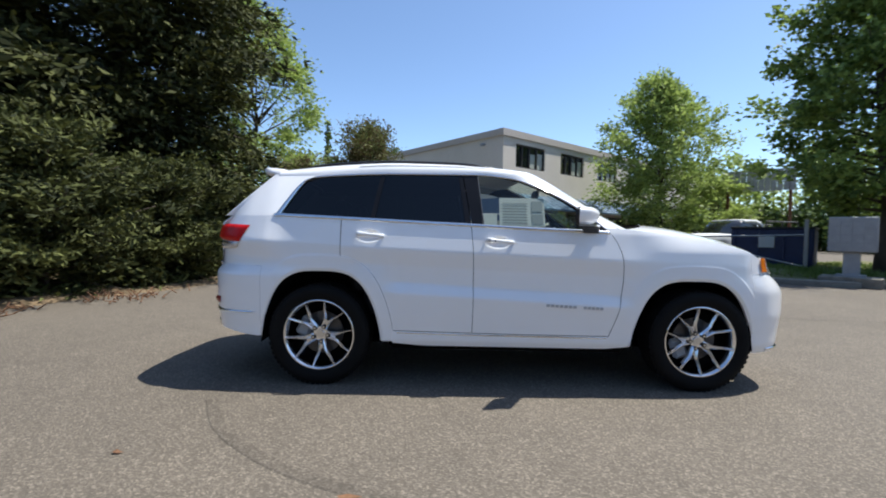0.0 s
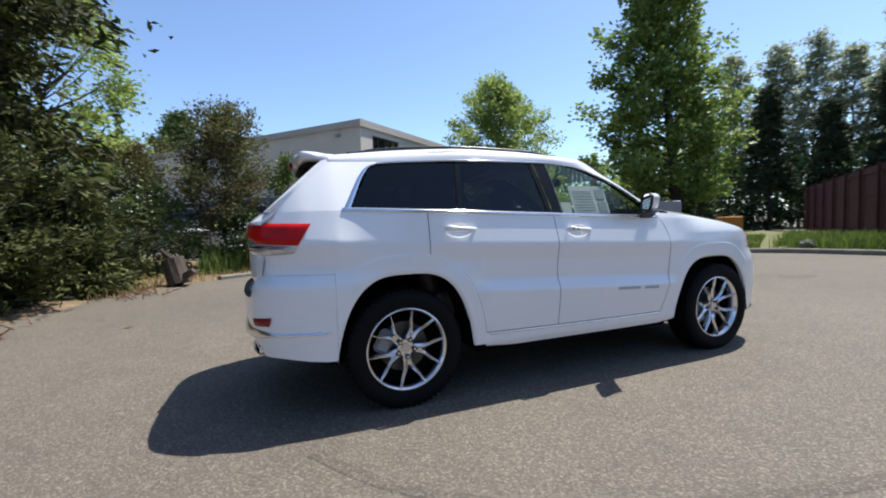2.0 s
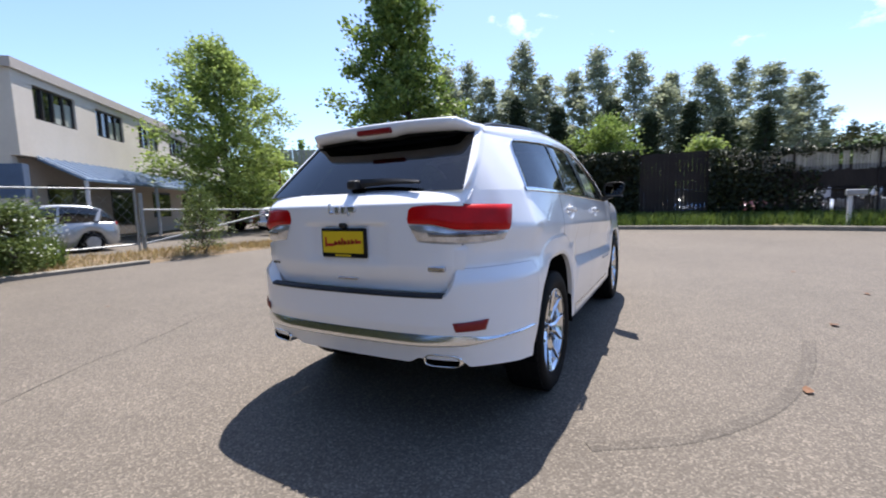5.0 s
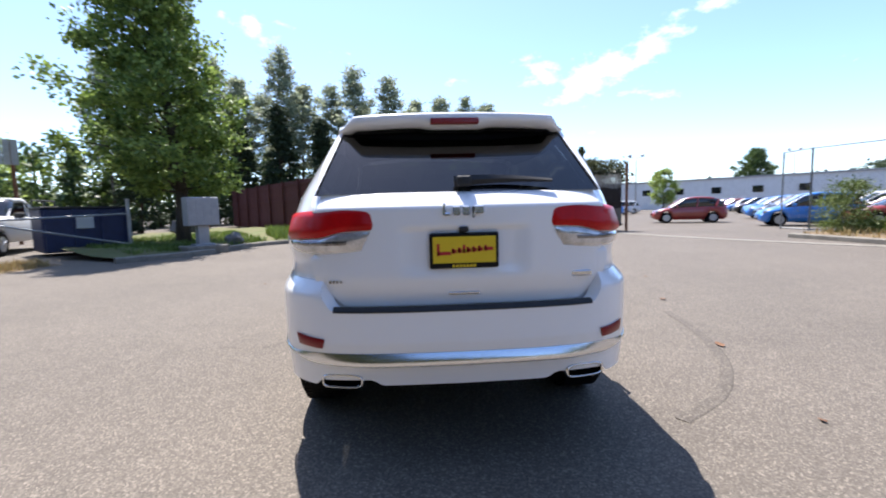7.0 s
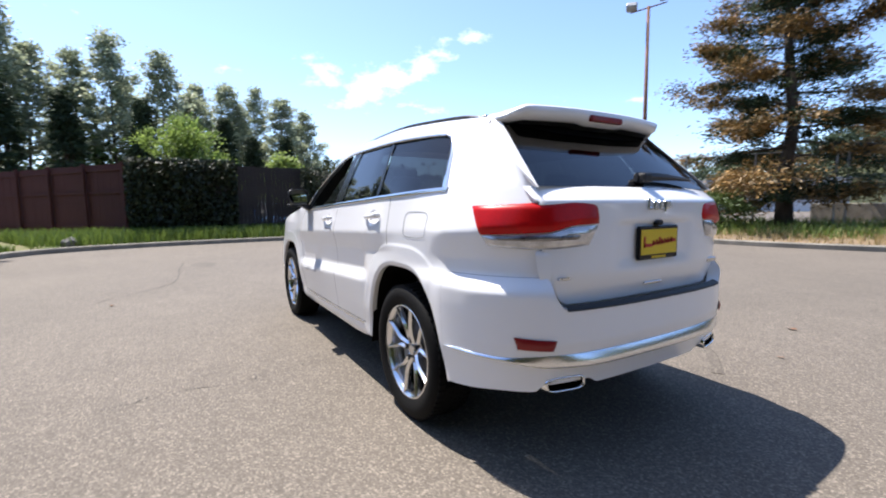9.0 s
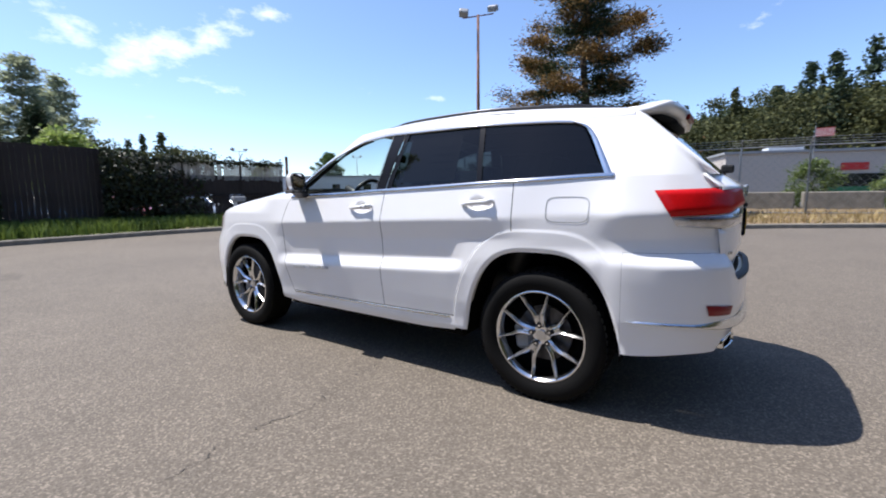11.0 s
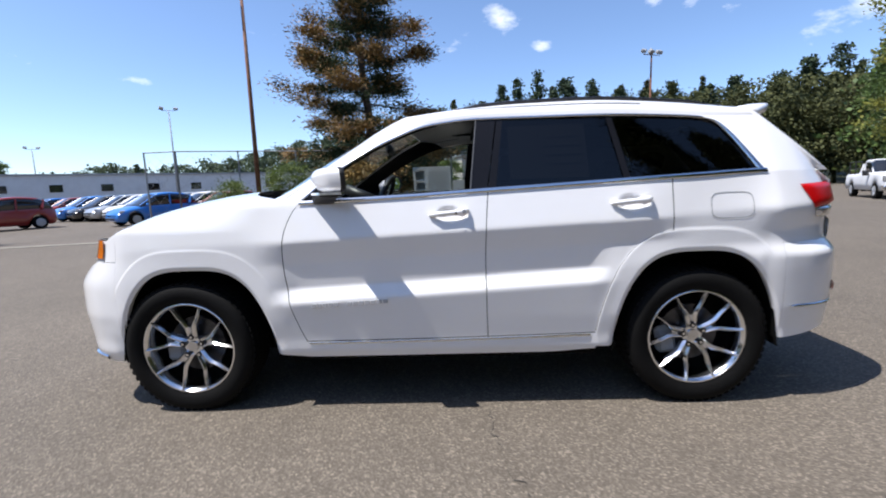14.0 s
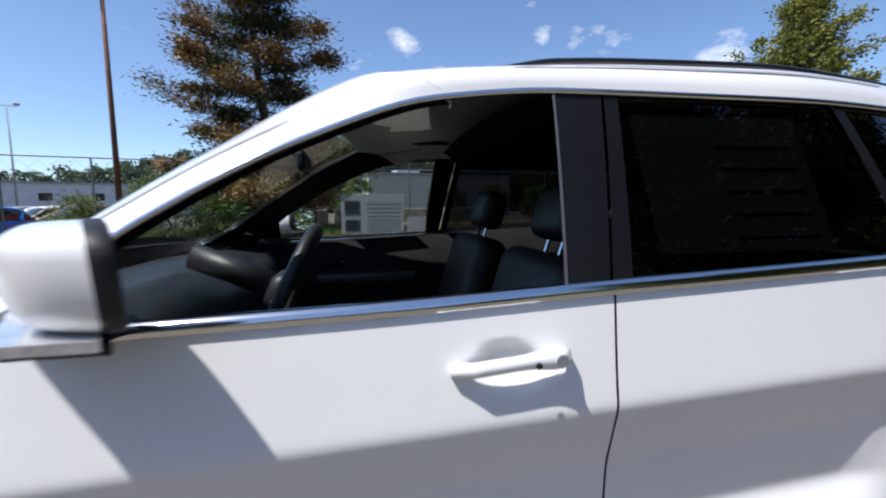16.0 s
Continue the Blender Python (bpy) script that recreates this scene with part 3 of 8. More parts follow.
def crack(pts, width, label):
    p = smooth_line(pts, 60)
    vs, fs = [], []
    for i, (x, y) in enumerate(p):
        j = 0.035 * noise.noise((i * 0.45, pts[0][0], 0)) + 0.012 * noise.noise((i * 1.9, pts[0][1], 5))
        w = width * (0.6 + 0.8 * abs(noise.noise((i * 0.8, 2.0, pts[0][0]))))
        vs += [(x + j, y + j - w, 0.0035), (x + j, y + j + w, 0.0035)]
    fs = [(2 * i, 2 * i + 2, 2 * i + 3, 2 * i + 1) for i in range(len(p) - 1)]
    return tagged(mesh_ob("crack", vs, fs, CRACKM), label, "crack", kind="structure")


CRACKM = mat("crack_shadow", (0.06, 0.055, 0.05), 0.95, var=0.3, scale=20)
TARM = asphalt_mat("scuffed_asphalt", 0.84)
crack([(-0.28, 1.0), (-0.30, 1.35), (-0.40, 1.75), (-0.34, 2.05), (-0.42, 2.5)], 0.006, "thin jagged crack in the asphalt")
crack([(-3.4, 2.2), (-2.5, 2.7), (-1.9, 2.9), (-1.2, 3.3)], 0.004, "hairline crack in the asphalt")
crack([(3.5, 3.0), (5.0, 2.1), (7.5, 2.0), (9.5, 1.2)], 0.008, "thin jagged crack in the asphalt")
sweep("tyre_mark", smooth_line([(-2.1, -1.25), (-1.8, -1.7), (-1.2, -2.15), (-0.4, -2.45), (0.3, -2.6)], 40), [(-0.045, 0.001), (0.045, 0.001), (0.035, 0.0042), (-0.035, 0.0042)], TARM, "faint curved dark tyre scuff on the asphalt", "tyre mark")
for x, y, w in ((7.2, 1.6, 0.5),):
    litter("oil_stain", x, y, w, TARM, "dark stain on the asphalt", "stain").scale = (1, 1, 0.02)

# ---- plants ----


def unit(a):
    return a / np.maximum(np.linalg.norm(a, axis=1, keepdims=True), 1e-9)


def leaf_quads(P, D, size, aspect, seed):
    """Rhombic leaves at P, long axis near D."""
    g = np.random.default_rng(seed)
    n = len(P)
    D = unit(D + 0.55 * g.normal(size=(n, 3)))
    S = unit(np.cross(D, g.normal(size=(n, 3))))
    N = np.cross(D, S)
    s = size * g.uniform(0.6, 1.35, n)[:, None]
    a, b = P - D * s * 0.5, P + D * s * 0.5
    bow = N * s * 0.12
    l, r = P + S * s * aspect * 0.5 + bow, P - S * s * aspect * 0.5 + bow
    v = np.stack([a, l, b, r], 1).reshape(-1, 3)
    return v, np.arange(4 * n).reshape(n, 4)


def envelope(shape, t):
    if shape == "cone":
        return (1 - t) ** 0.8 * min(1.0, 0.45 + t / 0.15)
    if shape == "broadcone":
        return (1 - t ** 1.5) ** 0.9 * min(1.0, 0.5 + t / 0.25)
    if shape == "column":
        return (0.45 + 0.75 * math.sin(math.pi * (0.1 + 0.8 * t))) * (1 - 0.55 * t) * 0.95
    return max(0.05, math.sin(math.pi * (0.14 + 0.82 * t))) ** 0.65


def trunk_mesh(bm, at, h, r, lean, limbs):
    p, steps = Vector(at), 7
    pts = [p + Vector((lean[0] * (i / steps) ** 1.3 + 0.12 * math.sin(i * 2.1), lean[1] * (i / steps) ** 1.3 + 0.1 * math.cos(i * 1.7), h * i / steps)) - Vector((0, 0.1, 0)) for i in range(steps + 1)]
    pts[0] = p - Vector((0, 0, 0.15))
    for i in range(steps):
        rod(bm, pts[i], pts[i + 1], r * (1 - 0.88 * i / steps) * (1.25 if i == 0 else 1), r * (1 - 0.88 * (i + 1) / steps), 9)
    for q, rr in limbs:
        t = min(max((q[2] - at[2]) / h * 0.72, 0.12), 0.93)
        i = int(t * steps)
        a = pts[i].lerp(pts[min(i + 1, steps)], t * steps - i)
        m = a.lerp(Vector(q), 0.5) + Vector((0, 0, 0.06 * h * (0.3 - t)))
        rod(bm, a, m, rr, rr * 0.65, 6)
        rod(bm, m, q, rr * 0.65, rr * 0.2, 5)
    return pts


def tree(name, label, at, h, r, material, shape="round", base=0.2, clumps=160, leaves=150, leaf=0.14, cr=0.55, trunk=0.16, lean=(0, 0), seed=1, flat=0.7, droop=0.0, aspect=0.6, bark=None, category="tree", group="", fill=0.55, squash=(1, 1)):
    g = np.random.default_rng(seed)
    root = thing(name, label, category, group, at=at)
    C, OUT = [], []
    for i in range(clumps):
        t = g.random() ** 0.9
        a = g.uniform(0, 2 * np.pi)
        rr = r * envelope(shape, t) * (g.uniform(fill, 1.0) ** 0.6) * (0.82 + 0.3 * noise.noise((math.cos(a) * 1.4, math.sin(a) * 1.4, t * 3 + seed)))
        z = h * (base + (1 - base) * t)
        lt = (z / h) ** 1.3
        o = np.array([math.cos(a) * squash[0], math.sin(a) * squash[1], 0.0])
        C.append(np.array([lean[0] * lt, lean[1] * lt, z - droop * rr * 0.35]) + o * rr)
        OUT.append(o)
    C, OUT = np.array(C), np.array(OUT)
    n = clumps * leaves
    idx = np.repeat(np.arange(clumps), leaves)
    sz = cr * g.uniform(0.6, 1.25, clumps)[idx][:, None]
    off = g.normal(size=(n, 3)) * sz * 0.5 * np.array([1, 1, flat])
    P = C[idx] + off
    if droop:
        P[:, 2] -= droop * 0.35 * (off * OUT[idx]).sum(1)
    D = OUT[idx] * 0.8 + unit(off + 1e-6) * 0.6 + np.array([0, 0, -0.5 * droop])
    v, q = leaf_quads(P, D, leaf, aspect, seed + 50)
    fast_mesh("crown", v, q, material, root)
    bm = bm_new()
    pick = g.permutation(clumps)[: min(42, clumps)]
    trunk_mesh(bm, (0, 0, 0), h * 0.94, trunk, lean, [(tuple(C[k]), trunk * g.uniform(0.18, 0.32)) for k in pick])
    part("trunk", bm, bark or BARK, root, smooth=True)
    return root


def bough_tree(name, label, at, h, r, material, shape="round", base=0.1, boughs=70, twigs=11, leaves=42, leaf=0.2, aspect=0.6, rise=(5, 50), spread=0.34, puff=0.42, flat=0.6, trunk=0.2, lean=(0, 0), seed=1, inner=None, hang=0.2, category="tree", start=0.28, wild=9):
    """A tree with leaf sprays along single boughs, so that gaps show between them."""
    g = np.random.default_rng(seed)
    root = thing(name, label, category, at=at)
    bm = bm_new()
    C, D0, S0 = [], [], []
    for i in range(boughs):
        t = (i + g.random()) / boughs
        az = i * 2.39996 + g.uniform(-0.35, 0.35)
        L = r * envelope(shape, t) * g.uniform(0.55, 1.22)
        z0 = h * (base + (0.97 - base) * t)
        e = math.radians(lerp(rise[0], rise[1], t) + g.uniform(-wild, wild))
        lt = (z0 / h) ** 1.3
        o = np.array([lean[0] * lt, lean[1] * lt, z0 - 0.30 * L * math.sin(max(e, 0))])
        d = np.array([math.cos(az) * math.cos(e), math.sin(az) * math.cos(e), math.sin(e)])
        sd = np.array([-math.sin(az), math.cos(az), 0.0])
        rod(bm, Vector(o), Vector(o + d * L * 0.9), max(trunk * 0.26 * (1 - 0.7 * t), 0.012), 0.008, 5)
        for k in range(max(3, int(twigs * (0.45 + 0.55 * L / r)))):
            s = start + (1.05 - start) * g.random() ** 0.75
            w = g.normal() * spread * L * (1.08 - s) + g.normal() * 0.12
            C.append(o + d * L * s + sd * w + np.array([0, 0, -hang * abs(w) - 0.10 * L * s * s * hang + g.normal() * 0.08]))
            D0.append(d * 0.7 + sd * np.sign(w) * 0.7)
            S0.append(s)
    C, D0, S0 = np.array(C), np.array(D0), np.array(S0)
    m = len(C)
    idx = np.repeat(np.arange(m), leaves)
    sz = puff * g.uniform(0.6, 1.3, m)[idx][:, None]
    off = g.normal(size=(m * leaves, 3)) * sz * 0.5 * np.array([1, 1, flat])
    P = C[idx] + off
    D = D0[idx] + 0.5 * unit(off + 1e-6) + np.array([0, 0, -0.35 * hang])
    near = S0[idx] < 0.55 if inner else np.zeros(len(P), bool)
    v, q = leaf_quads(P[~near], D[~near], leaf, aspect, seed + 50)
    fast_mesh("crown", v, q, material, root)
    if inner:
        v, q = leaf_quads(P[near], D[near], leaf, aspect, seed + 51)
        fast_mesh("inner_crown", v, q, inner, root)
    trunk_mesh(bm, (0, 0, 0), h * 0.96, trunk, lean, [])
    part("trunk", bm, BARK, root, smooth=True)
    return root


# dark evergreen with juniper mass below it
bough_tree("conifer_tree", "big dark evergreen tree with dense layered sprays", (-9.9, 8.6, 0.1), 20.0, 4.55, L_CONIFER, "broadcone", 0.02, 240, 16, 46, 0.27, 0.32, (-22, 20), 0.32, 0.80, 0.45, 0.30, (0, 0), 11, hang=0.5, start=0.10, wild=7)
bough_tree("conifer_tree", "dark evergreen tree behind the juniper shrubs", (-15.2, 5.8, 0.1), 18.0, 5.8, L_CONIFER, "broadcone", 0.02, 200, 15, 44, 0.32, 0.34, (-22, 20), 0.32, 0.95, 0.45, 0.28, (0, 0), 12, hang=0.5, start=0.10, wild=12)


def shrub(name, label, at, h, r, material, clumps=90, leaves=150, leaf=0.12, seed=1, aspect=0.4, cr=0.42, flat=0.55, category="shrub", group="", squash=(1, 1), fill=0.3):
    return tree(name, label, at, h, r, material, "round", 0.0, clumps, leaves, leaf, cr, 0.05, seed=seed, flat=flat, aspect=aspect, category=category, group=group, squash=squash, fill=fill, droop=0.15)


for i, (x, y, h, r) in enumerate(((-10.2, -0.5, 2.9, 1.75), (-8.5, 1.5, 3.0, 1.7), (-7.5, 3.3, 2.8, 1.62), (-6.7, 5.1, 2.4, 1.45), (-6.0, 7.0, 1.8, 1.15), (-12.8, -1.6, 2.9, 1.7))):
    tagged(bough_tree("juniper_shrub", "dense dark green juniper shrub at the asphalt edge", (x, y, 0.02), h, r * 1.08, L_JUNIPER, "round", 0.0, 70, 9, 40, 0.155, 0.30, (-6, 50), 0.34, 0.36, 0.42, 0.06, (0, 0), 30 + i, hang=0.25, category="shrub", start=0.30, wild=14), group="junipers along the verge")
tree("deciduous_tree", "light green deciduous tree behind the evergreens", (-9.7, 16.6, 0.2), 11.5, 3.4, L_LIGHT, "round", 0.2, 170, 150, 0.17, 0.6, 0.16, seed=14, droop=0.4)
bough_tree("sapling", "scrubby brown-green sapling with bare twigs", (-3.5, 11.0, 0.2), 4.4, 1.9, L_TWIGGY, "round", 0.22, 72, 9, 30, 0.11, 0.45, (20, 70), 0.34, 0.34, 0.8, 0.05, (0.2, 0), 40, hang=0.3, category="shrub", wild=18)
bough_tree("sapling", "thin brownish sapling at the end of the verge", (-5.6, 11.4, 0.2), 3.4, 1.2, L_TWIGGY, "round", 0.30, 36, 8, 26, 0.10, 0.45, (20, 70), 0.34, 0.32, 0.8, 0.04, (0, 0), 39, hang=0.3, category="shrub", wild=18)
bough_tree("shrub", "leafy upright green shrub by the fence", (-1.6, 11.2, 0.2), 3.2, 0.9, L_SHRUB, "round", 0.15, 34, 7, 26, 0.10, 0.5, (25, 75), 0.3, 0.26, 0.8, 0.03, (0, 0), 41, hang=0.2, category="shrub", wild=16)
shrub("shrub", "low flowering shrub in the dry verge", (-5.2, 10.6, 0.2), 2.3, 1.3, L_SHRUB, 70, 100, 0.10, 42, 0.45)
shrub("shrub", "low green shrub at the fence foot", (-2.6, 10.6, 0.2), 1.5, 1.2, L_WOOD, 60, 110, 0.10, 43, 0.45)
shrub("shrub", "low green shrub in the weeds", (-0.7, 10.5, 0.2), 1.2, 1.0, L_SHRUB, 50, 110, 0.09, 44, 0.45)
bough_tree("shrub", "small sparse bush beside the pipe gate", (3.1, 9.9, 0.1), 1.5, 0.85, L_SHRUB, "round", 0.05, 30, 6, 22, 0.08, 0.35, (25, 75), 0.3, 0.20, 0.8, 0.02, (0, 0), 45, hang=0.1, category="shrub", wild=16)
bough_tree("deciduous_tree", "round light green deciduous tree near the building", (11.2, 20.0, 0), 9.6, 3.6, L_LIGHT, "round", 0.10, 95, 12, 30, 0.20, 0.5, (8, 66), 0.30, 0.50, 0.8, 0.17, (0, 0), 15, hang=0.5)
tree("shrub_tree", "bright green shrubby tree below the taller tree", (14.6, 20.5, 0), 4.4, 2.2, L_LIGHT, "round", 0.05, 80, 140, 0.17, 0.5, 0.08, seed=16)
bough_tree("maple_tree", "large full maple tree with fresh green leaves", (12.6, 8.9, 0.2), 13.8, 3.3, L_MAPLE, "broadcone", 0.13, 120, 14, 28, 0.19, 0.62, (8, 58), 0.30, 0.42, 0.75, 0.22, (-0.45, 0.8), 17, hang=0.35)
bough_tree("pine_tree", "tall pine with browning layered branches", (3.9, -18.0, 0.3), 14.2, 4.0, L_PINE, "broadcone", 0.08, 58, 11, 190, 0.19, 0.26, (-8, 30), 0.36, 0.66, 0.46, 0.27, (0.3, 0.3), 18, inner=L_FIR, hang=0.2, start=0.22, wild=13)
shrub("shrub", "low broom shrub at the verge", (8.6, -13.6, 0.2), 1.5, 1.0, L_SHRUB, 50, 110, 0.09, 51, 0.35)
shrub("shrub", "broom shrub below the pine", (6.6, -14.6, 0.2), 2.2, 1.4, L_SHRUB, 70, 120, 0.10, 52, 0.35)
shrub("shrub", "low green shrub below the pine", (5.0, -15.4, 0.2), 1.5, 1.2, L_WOOD, 60, 110, 0.10, 53, 0.4)
for i, (x, y, h) in enumerate(((0.2, -25.5, 2.6), (-5.4, -26.5, 2.4), (-9.0, -27.5, 2.4), (-12.5, -28.0, 2.2))):
    shrub("hedge_shrub", "clipped green shrub behind the chain-link fence", (x, y, 0.3), h, 1.4, L_SHRUB, 70, 120, 0.11, 60 + i, 0.5, group="shrubs behind the fence")

# far poplars, one tree copied with varied size
pops = [tagged(bough_tree("poplar_tree", "tall slender grey-green poplar beyond the fence", (0, 0, 0), 17.0, 2.7, L_POPLAR, "column", 0.40, 44, 9, 22, 0.26, 0.7, (10, 62), 0.42, 0.58, 0.8, 0.16, (0.4, 0.3), 19 + k, hang=0.3, wild=20), group="poplars beyond the fence") for k in range(3)]
# bearing, distance and top of each one, seen from the tail of the car
for i, (a, d, top) in enumerate(((34.0, 50, 15.5), (30.0, 52, 16.8), (26.6, 55, 17.6), (24.2, 56, 18.2), (21.6, 57, 17.0), (18.6, 56, 15.0), (16.2, 48, 17.3), (14.6, 50, 14.5), (11.2, 56, 16.5), (8.1, 54, 18.0), (6.4, 57, 14.5), (3.7, 51, 16.0), (1.6, 56, 13.5), (0.5, 58, 15.4), (-3.2, 63, 17.0), (-4.6, 64, 14.5), (-6.0, 67, 17.7), (-8.4, 62, 15.5), (-10.4, 66, 13.0), (-12.0, 68, 15.2))):
    m = pose(-4.42 + d * math.cos(radians(a)), -0.71 + d * math.sin(radians(a)), 0, 0, 0, 77 * i)
    c = pops[i] if i < 3 else copy_thing(pops[i % 3], m)
    c.matrix_basis = m
    w_ = 0.92 + 0.09 * (i * 7 % 5)
    c.scale = (w_, w_, top / 17.0)
fir = tree("fir_tree", "dark pointed conifer beyond the fence", (40, 4.0, 0), 10.0, 2.1, L_FIR, "cone", 0.03, 150, 60, 0.34, 0.6, 0.14, seed=21, flat=0.4, droop=0.5, aspect=0.35, group="dark conifers beyond the fence")
for i, (x, y, s) in enumerate(((43, 1.0, 0.9), (45, -2.4, 1.0), (46, -5.0, 0.85), (37, 8.5, 0.95), (36, 12.0, 1.05), (35, 15.0, 0.9), (47, -8.5, 0.9), (34, 18.5, 1.1), (27, 19, 0.75))):
    copy_thing(fir, pose(x, y, 0, 0, 0, 51 * i)).scale = (s * 1.1, s * 1.1, s)


def wood_mass(name, label, spots, material, seed, leaf=0.7, per=260, category="woodland"):
    """Many far trees joined: spots of (x, y, z0, height, radius, shape)."""
    g = np.random.default_rng(seed)
    Ps, Ds = [], []
    bm_t = []
    for k, (x, y, z0, h, r, shape) in enumerate(spots):
        nb = 130 if shape == "cone" else 60
        bt, ba = np.sort(g.random(nb) ** 0.85), g.uniform(0, 2 * np.pi, nb)
        bl = np.array([envelope(shape, q) for q in bt]) * r * g.uniform(0.65, 1.2, nb)
        b, sp = g.integers(0, nb, per), g.random(per) ** 0.6
        puff = g.normal(size=(per, 3)) * (0.05 * r + 0.08 if shape == "cone" else 0.13 * r + 0.1) * np.array([1, 1, 0.6])
        L, a = bl[b] * sp, ba[b]
        sag = -0.28 * L if shape == "cone" else 0.22 * L
        Ps.append(np.stack([x + np.cos(a) * L, y + np.sin(a) * L, z0 + h * (0.04 + 0.93 * bt[b]) + sag], 1) + puff)
        Ds.append(np.stack([np.cos(a), np.sin(a), -0.3 + 0 * a], 1))
        bm_t.append((x, y, z0, h))
    v, q = leaf_quads(np.concatenate(Ps), np.concatenate(Ds), leaf, 0.7, seed + 9)
    tv, tq = [], []
    for x, y, z0, h in bm_t:
        b = len(tv)
        tv += [(x - 0.15, y - 0.15, z0 - 1), (x + 0.15, y - 0.15, z0 - 1), (x + 0.15, y + 0.15, z0 - 1), (x - 0.15, y + 0.15, z0 - 1)]
        tv += [(x - 0.05, y - 0.05, z0 + h * 0.85), (x + 0.05, y - 0.05, z0 + h * 0.85), (x + 0.05, y + 0.05, z0 + h * 0.85), (x - 0.05, y + 0.05, z0 + h * 0.85)]
        tq += [(b + i, b + (i + 1) % 4, b + 4 + (i + 1) % 4, b + 4 + i) for i in range(4)]
    v2 = np.concatenate([v, np.array(tv)])
    q2 = np.concatenate([q, np.array(tq) + len(v)])
    return tagged(fast_mesh(name, v2, q2, material), label, category, kind="stuff")


def belt(n, x0, y0, x1, y1, depth, h0, h1, r, seed, rise=0.0, cone=0.25):
    g = np.random.default_rng(seed)
    out = []
    L = math.hypot(x1 - x0, y1 - y0)
    nx, ny = -(y1 - y0) / L, (x1 - x0) / L
    for i in range(n):
        t, s = (i + g.random()) / n, g.random()
        h = g.uniform(h0, h1)
        c = g.random() < cone
        out.append((lerp(x0, x1, t) + nx * depth * s, lerp(y0, y1, t) + ny * depth * s, rise * s - 0.3, h * (1.25 if c else 1), r * g.uniform(0.7, 1.2) * (0.6 if c else 1), "cone" if c else "round"))
    return out


# wooded slope beyond the right side
SLOPE = mat("wooded_slope_soil", (0.05, 0.06, 0.02), 0.95, var=0.3, scale=0.1)
hv = []
for i in range(31):
    x = lerp(60, -130, i / 30)
    for j in range(9):
        s = j / 8
        hv.append((x - 12 * s, -80 - 70 * s, -0.2 + 9 * s * sstep(40, -40, x) + 1.2 * noise.noise((x * 0.03, s * 2, 0))))
tagged(mesh_ob("hillside", hv, grid_faces(30, 8), SLOPE, smooth=True), "wooded slope rising behind the yard", "hillside", kind="structure")
wood_mass("woodland", "mixed wood of broadleaves and conifers on a slope", belt(110, 14, -80, -100, -64, 26, 11, 15.5, 4.6, 70, 6.0, 0.3), L_SLOPE, 71, 0.48, 1900)
tall = []
for k, (a, e, r) in enumerate(((-93.2, 10.7, 3.2), (-95.7, 12.5, 3.6), (-97.6, 13.1, 3.6), (-100.1, 13.8, 4.0), (-102.0, 11.6, 3.4), (-103.4, 12.7, 5.0), (-106.4, 12.6, 3.6), (-109.5, 11.0, 3.6), (-112.5, 10.6, 3.4), (-115.0, 11.2, 3.8), (-118.6, 10.4, 3.4), (-121.0, 10.9, 4.0), (-124.7, 10.8, 4.4), (-127.0, 11.7, 4.4), (-129.3, 12.3, 5.0), (-132.6, 12.1, 4.6))):
    d = 90 + 5 * math.sin(k * 2.3)
    tall.append((-1.0 + d * math.cos(radians(a)), 3.4 + d * math.sin(radians(a)), 2.5, d * math.tan(radians(e)) - 1.3, r * 1.6, "cone"))
canopy = []
for k in range(34):
    a = lerp(-99, -141, k / 33)
    d = 86 + 7 * math.sin(k * 1.7)
    canopy.append((-1.0 + d * math.cos(radians(a)), 3.4 + d * math.sin(radians(a)), 1.0, d * math.tan(radians(9.4 + 0.9 * math.sin(k * 2.9))) - 0.5, 5.2 + math.sin(k * 4.1), "round"))
wood_mass("woodland", "dense brown-green broadleaf canopy on the slope", canopy, L_SLOPE, 76, 0.50, 2200)
wood_mass("woodland", "tall dark conifers on the slope", tall, L_SLOPEFIR, 73, 0.55, 2400)
wood_mass("woodland", "wood beyond the street", belt(40, -50, -52, -75, 10, 25, 10, 15, 5.2, 74, 2.0, 0.06), L_WOOD, 75, 0.65, 700)
RIDGE_EL = curve([(-95, 9.6), (-80, 8.0), (-71.5, 6.5), (-68.8, 5.9), (-65, 5.0), (-61.3, 4.3), (-56.8, 3.6), (-53.2, 3.1), (-50, 2.7), (-45, 2.2), (-36, 1.8)])


def ridge_top(a, d):
    return d * math.tan(radians(RIDGE_EL(a)))


rv = []
for i in range(31):
    a = lerp(-95, -36, i / 30)
    for j in range(7):
        d = lerp(118, 230, j / 6)
        rv.append((d * math.cos(radians(a)), 3.3 + d * math.sin(radians(a)), -0.3 + max(ridge_top(a, d) - 9.5, 0) * sstep(0, 2, j)))
tagged(mesh_ob("ridge", rv, grid_faces(30, 6), SLOPE, smooth=True), "low wooded ridge beyond the warehouse", "hillside", kind="structure")
spots, g_ = [], np.random.default_rng(76)
for i in range(120):
    a, d = lerp(-94, -37, (i + g_.random()) / 120), g_.uniform(138, 175)
    h = g_.uniform(8, 11.5)
    z0 = -0.3 + max(ridge_top(a, d) - 9.5, 0)
    spots.append((d * math.cos(radians(a)), 3.3 + d * math.sin(radians(a)), z0, h if ridge_top(a, d) > 7 else h * 0.7, g_.uniform(3.0, 5.0), "cone" if g_.random() < 0.2 else "round"))
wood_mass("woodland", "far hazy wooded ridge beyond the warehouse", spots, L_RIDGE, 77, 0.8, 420)
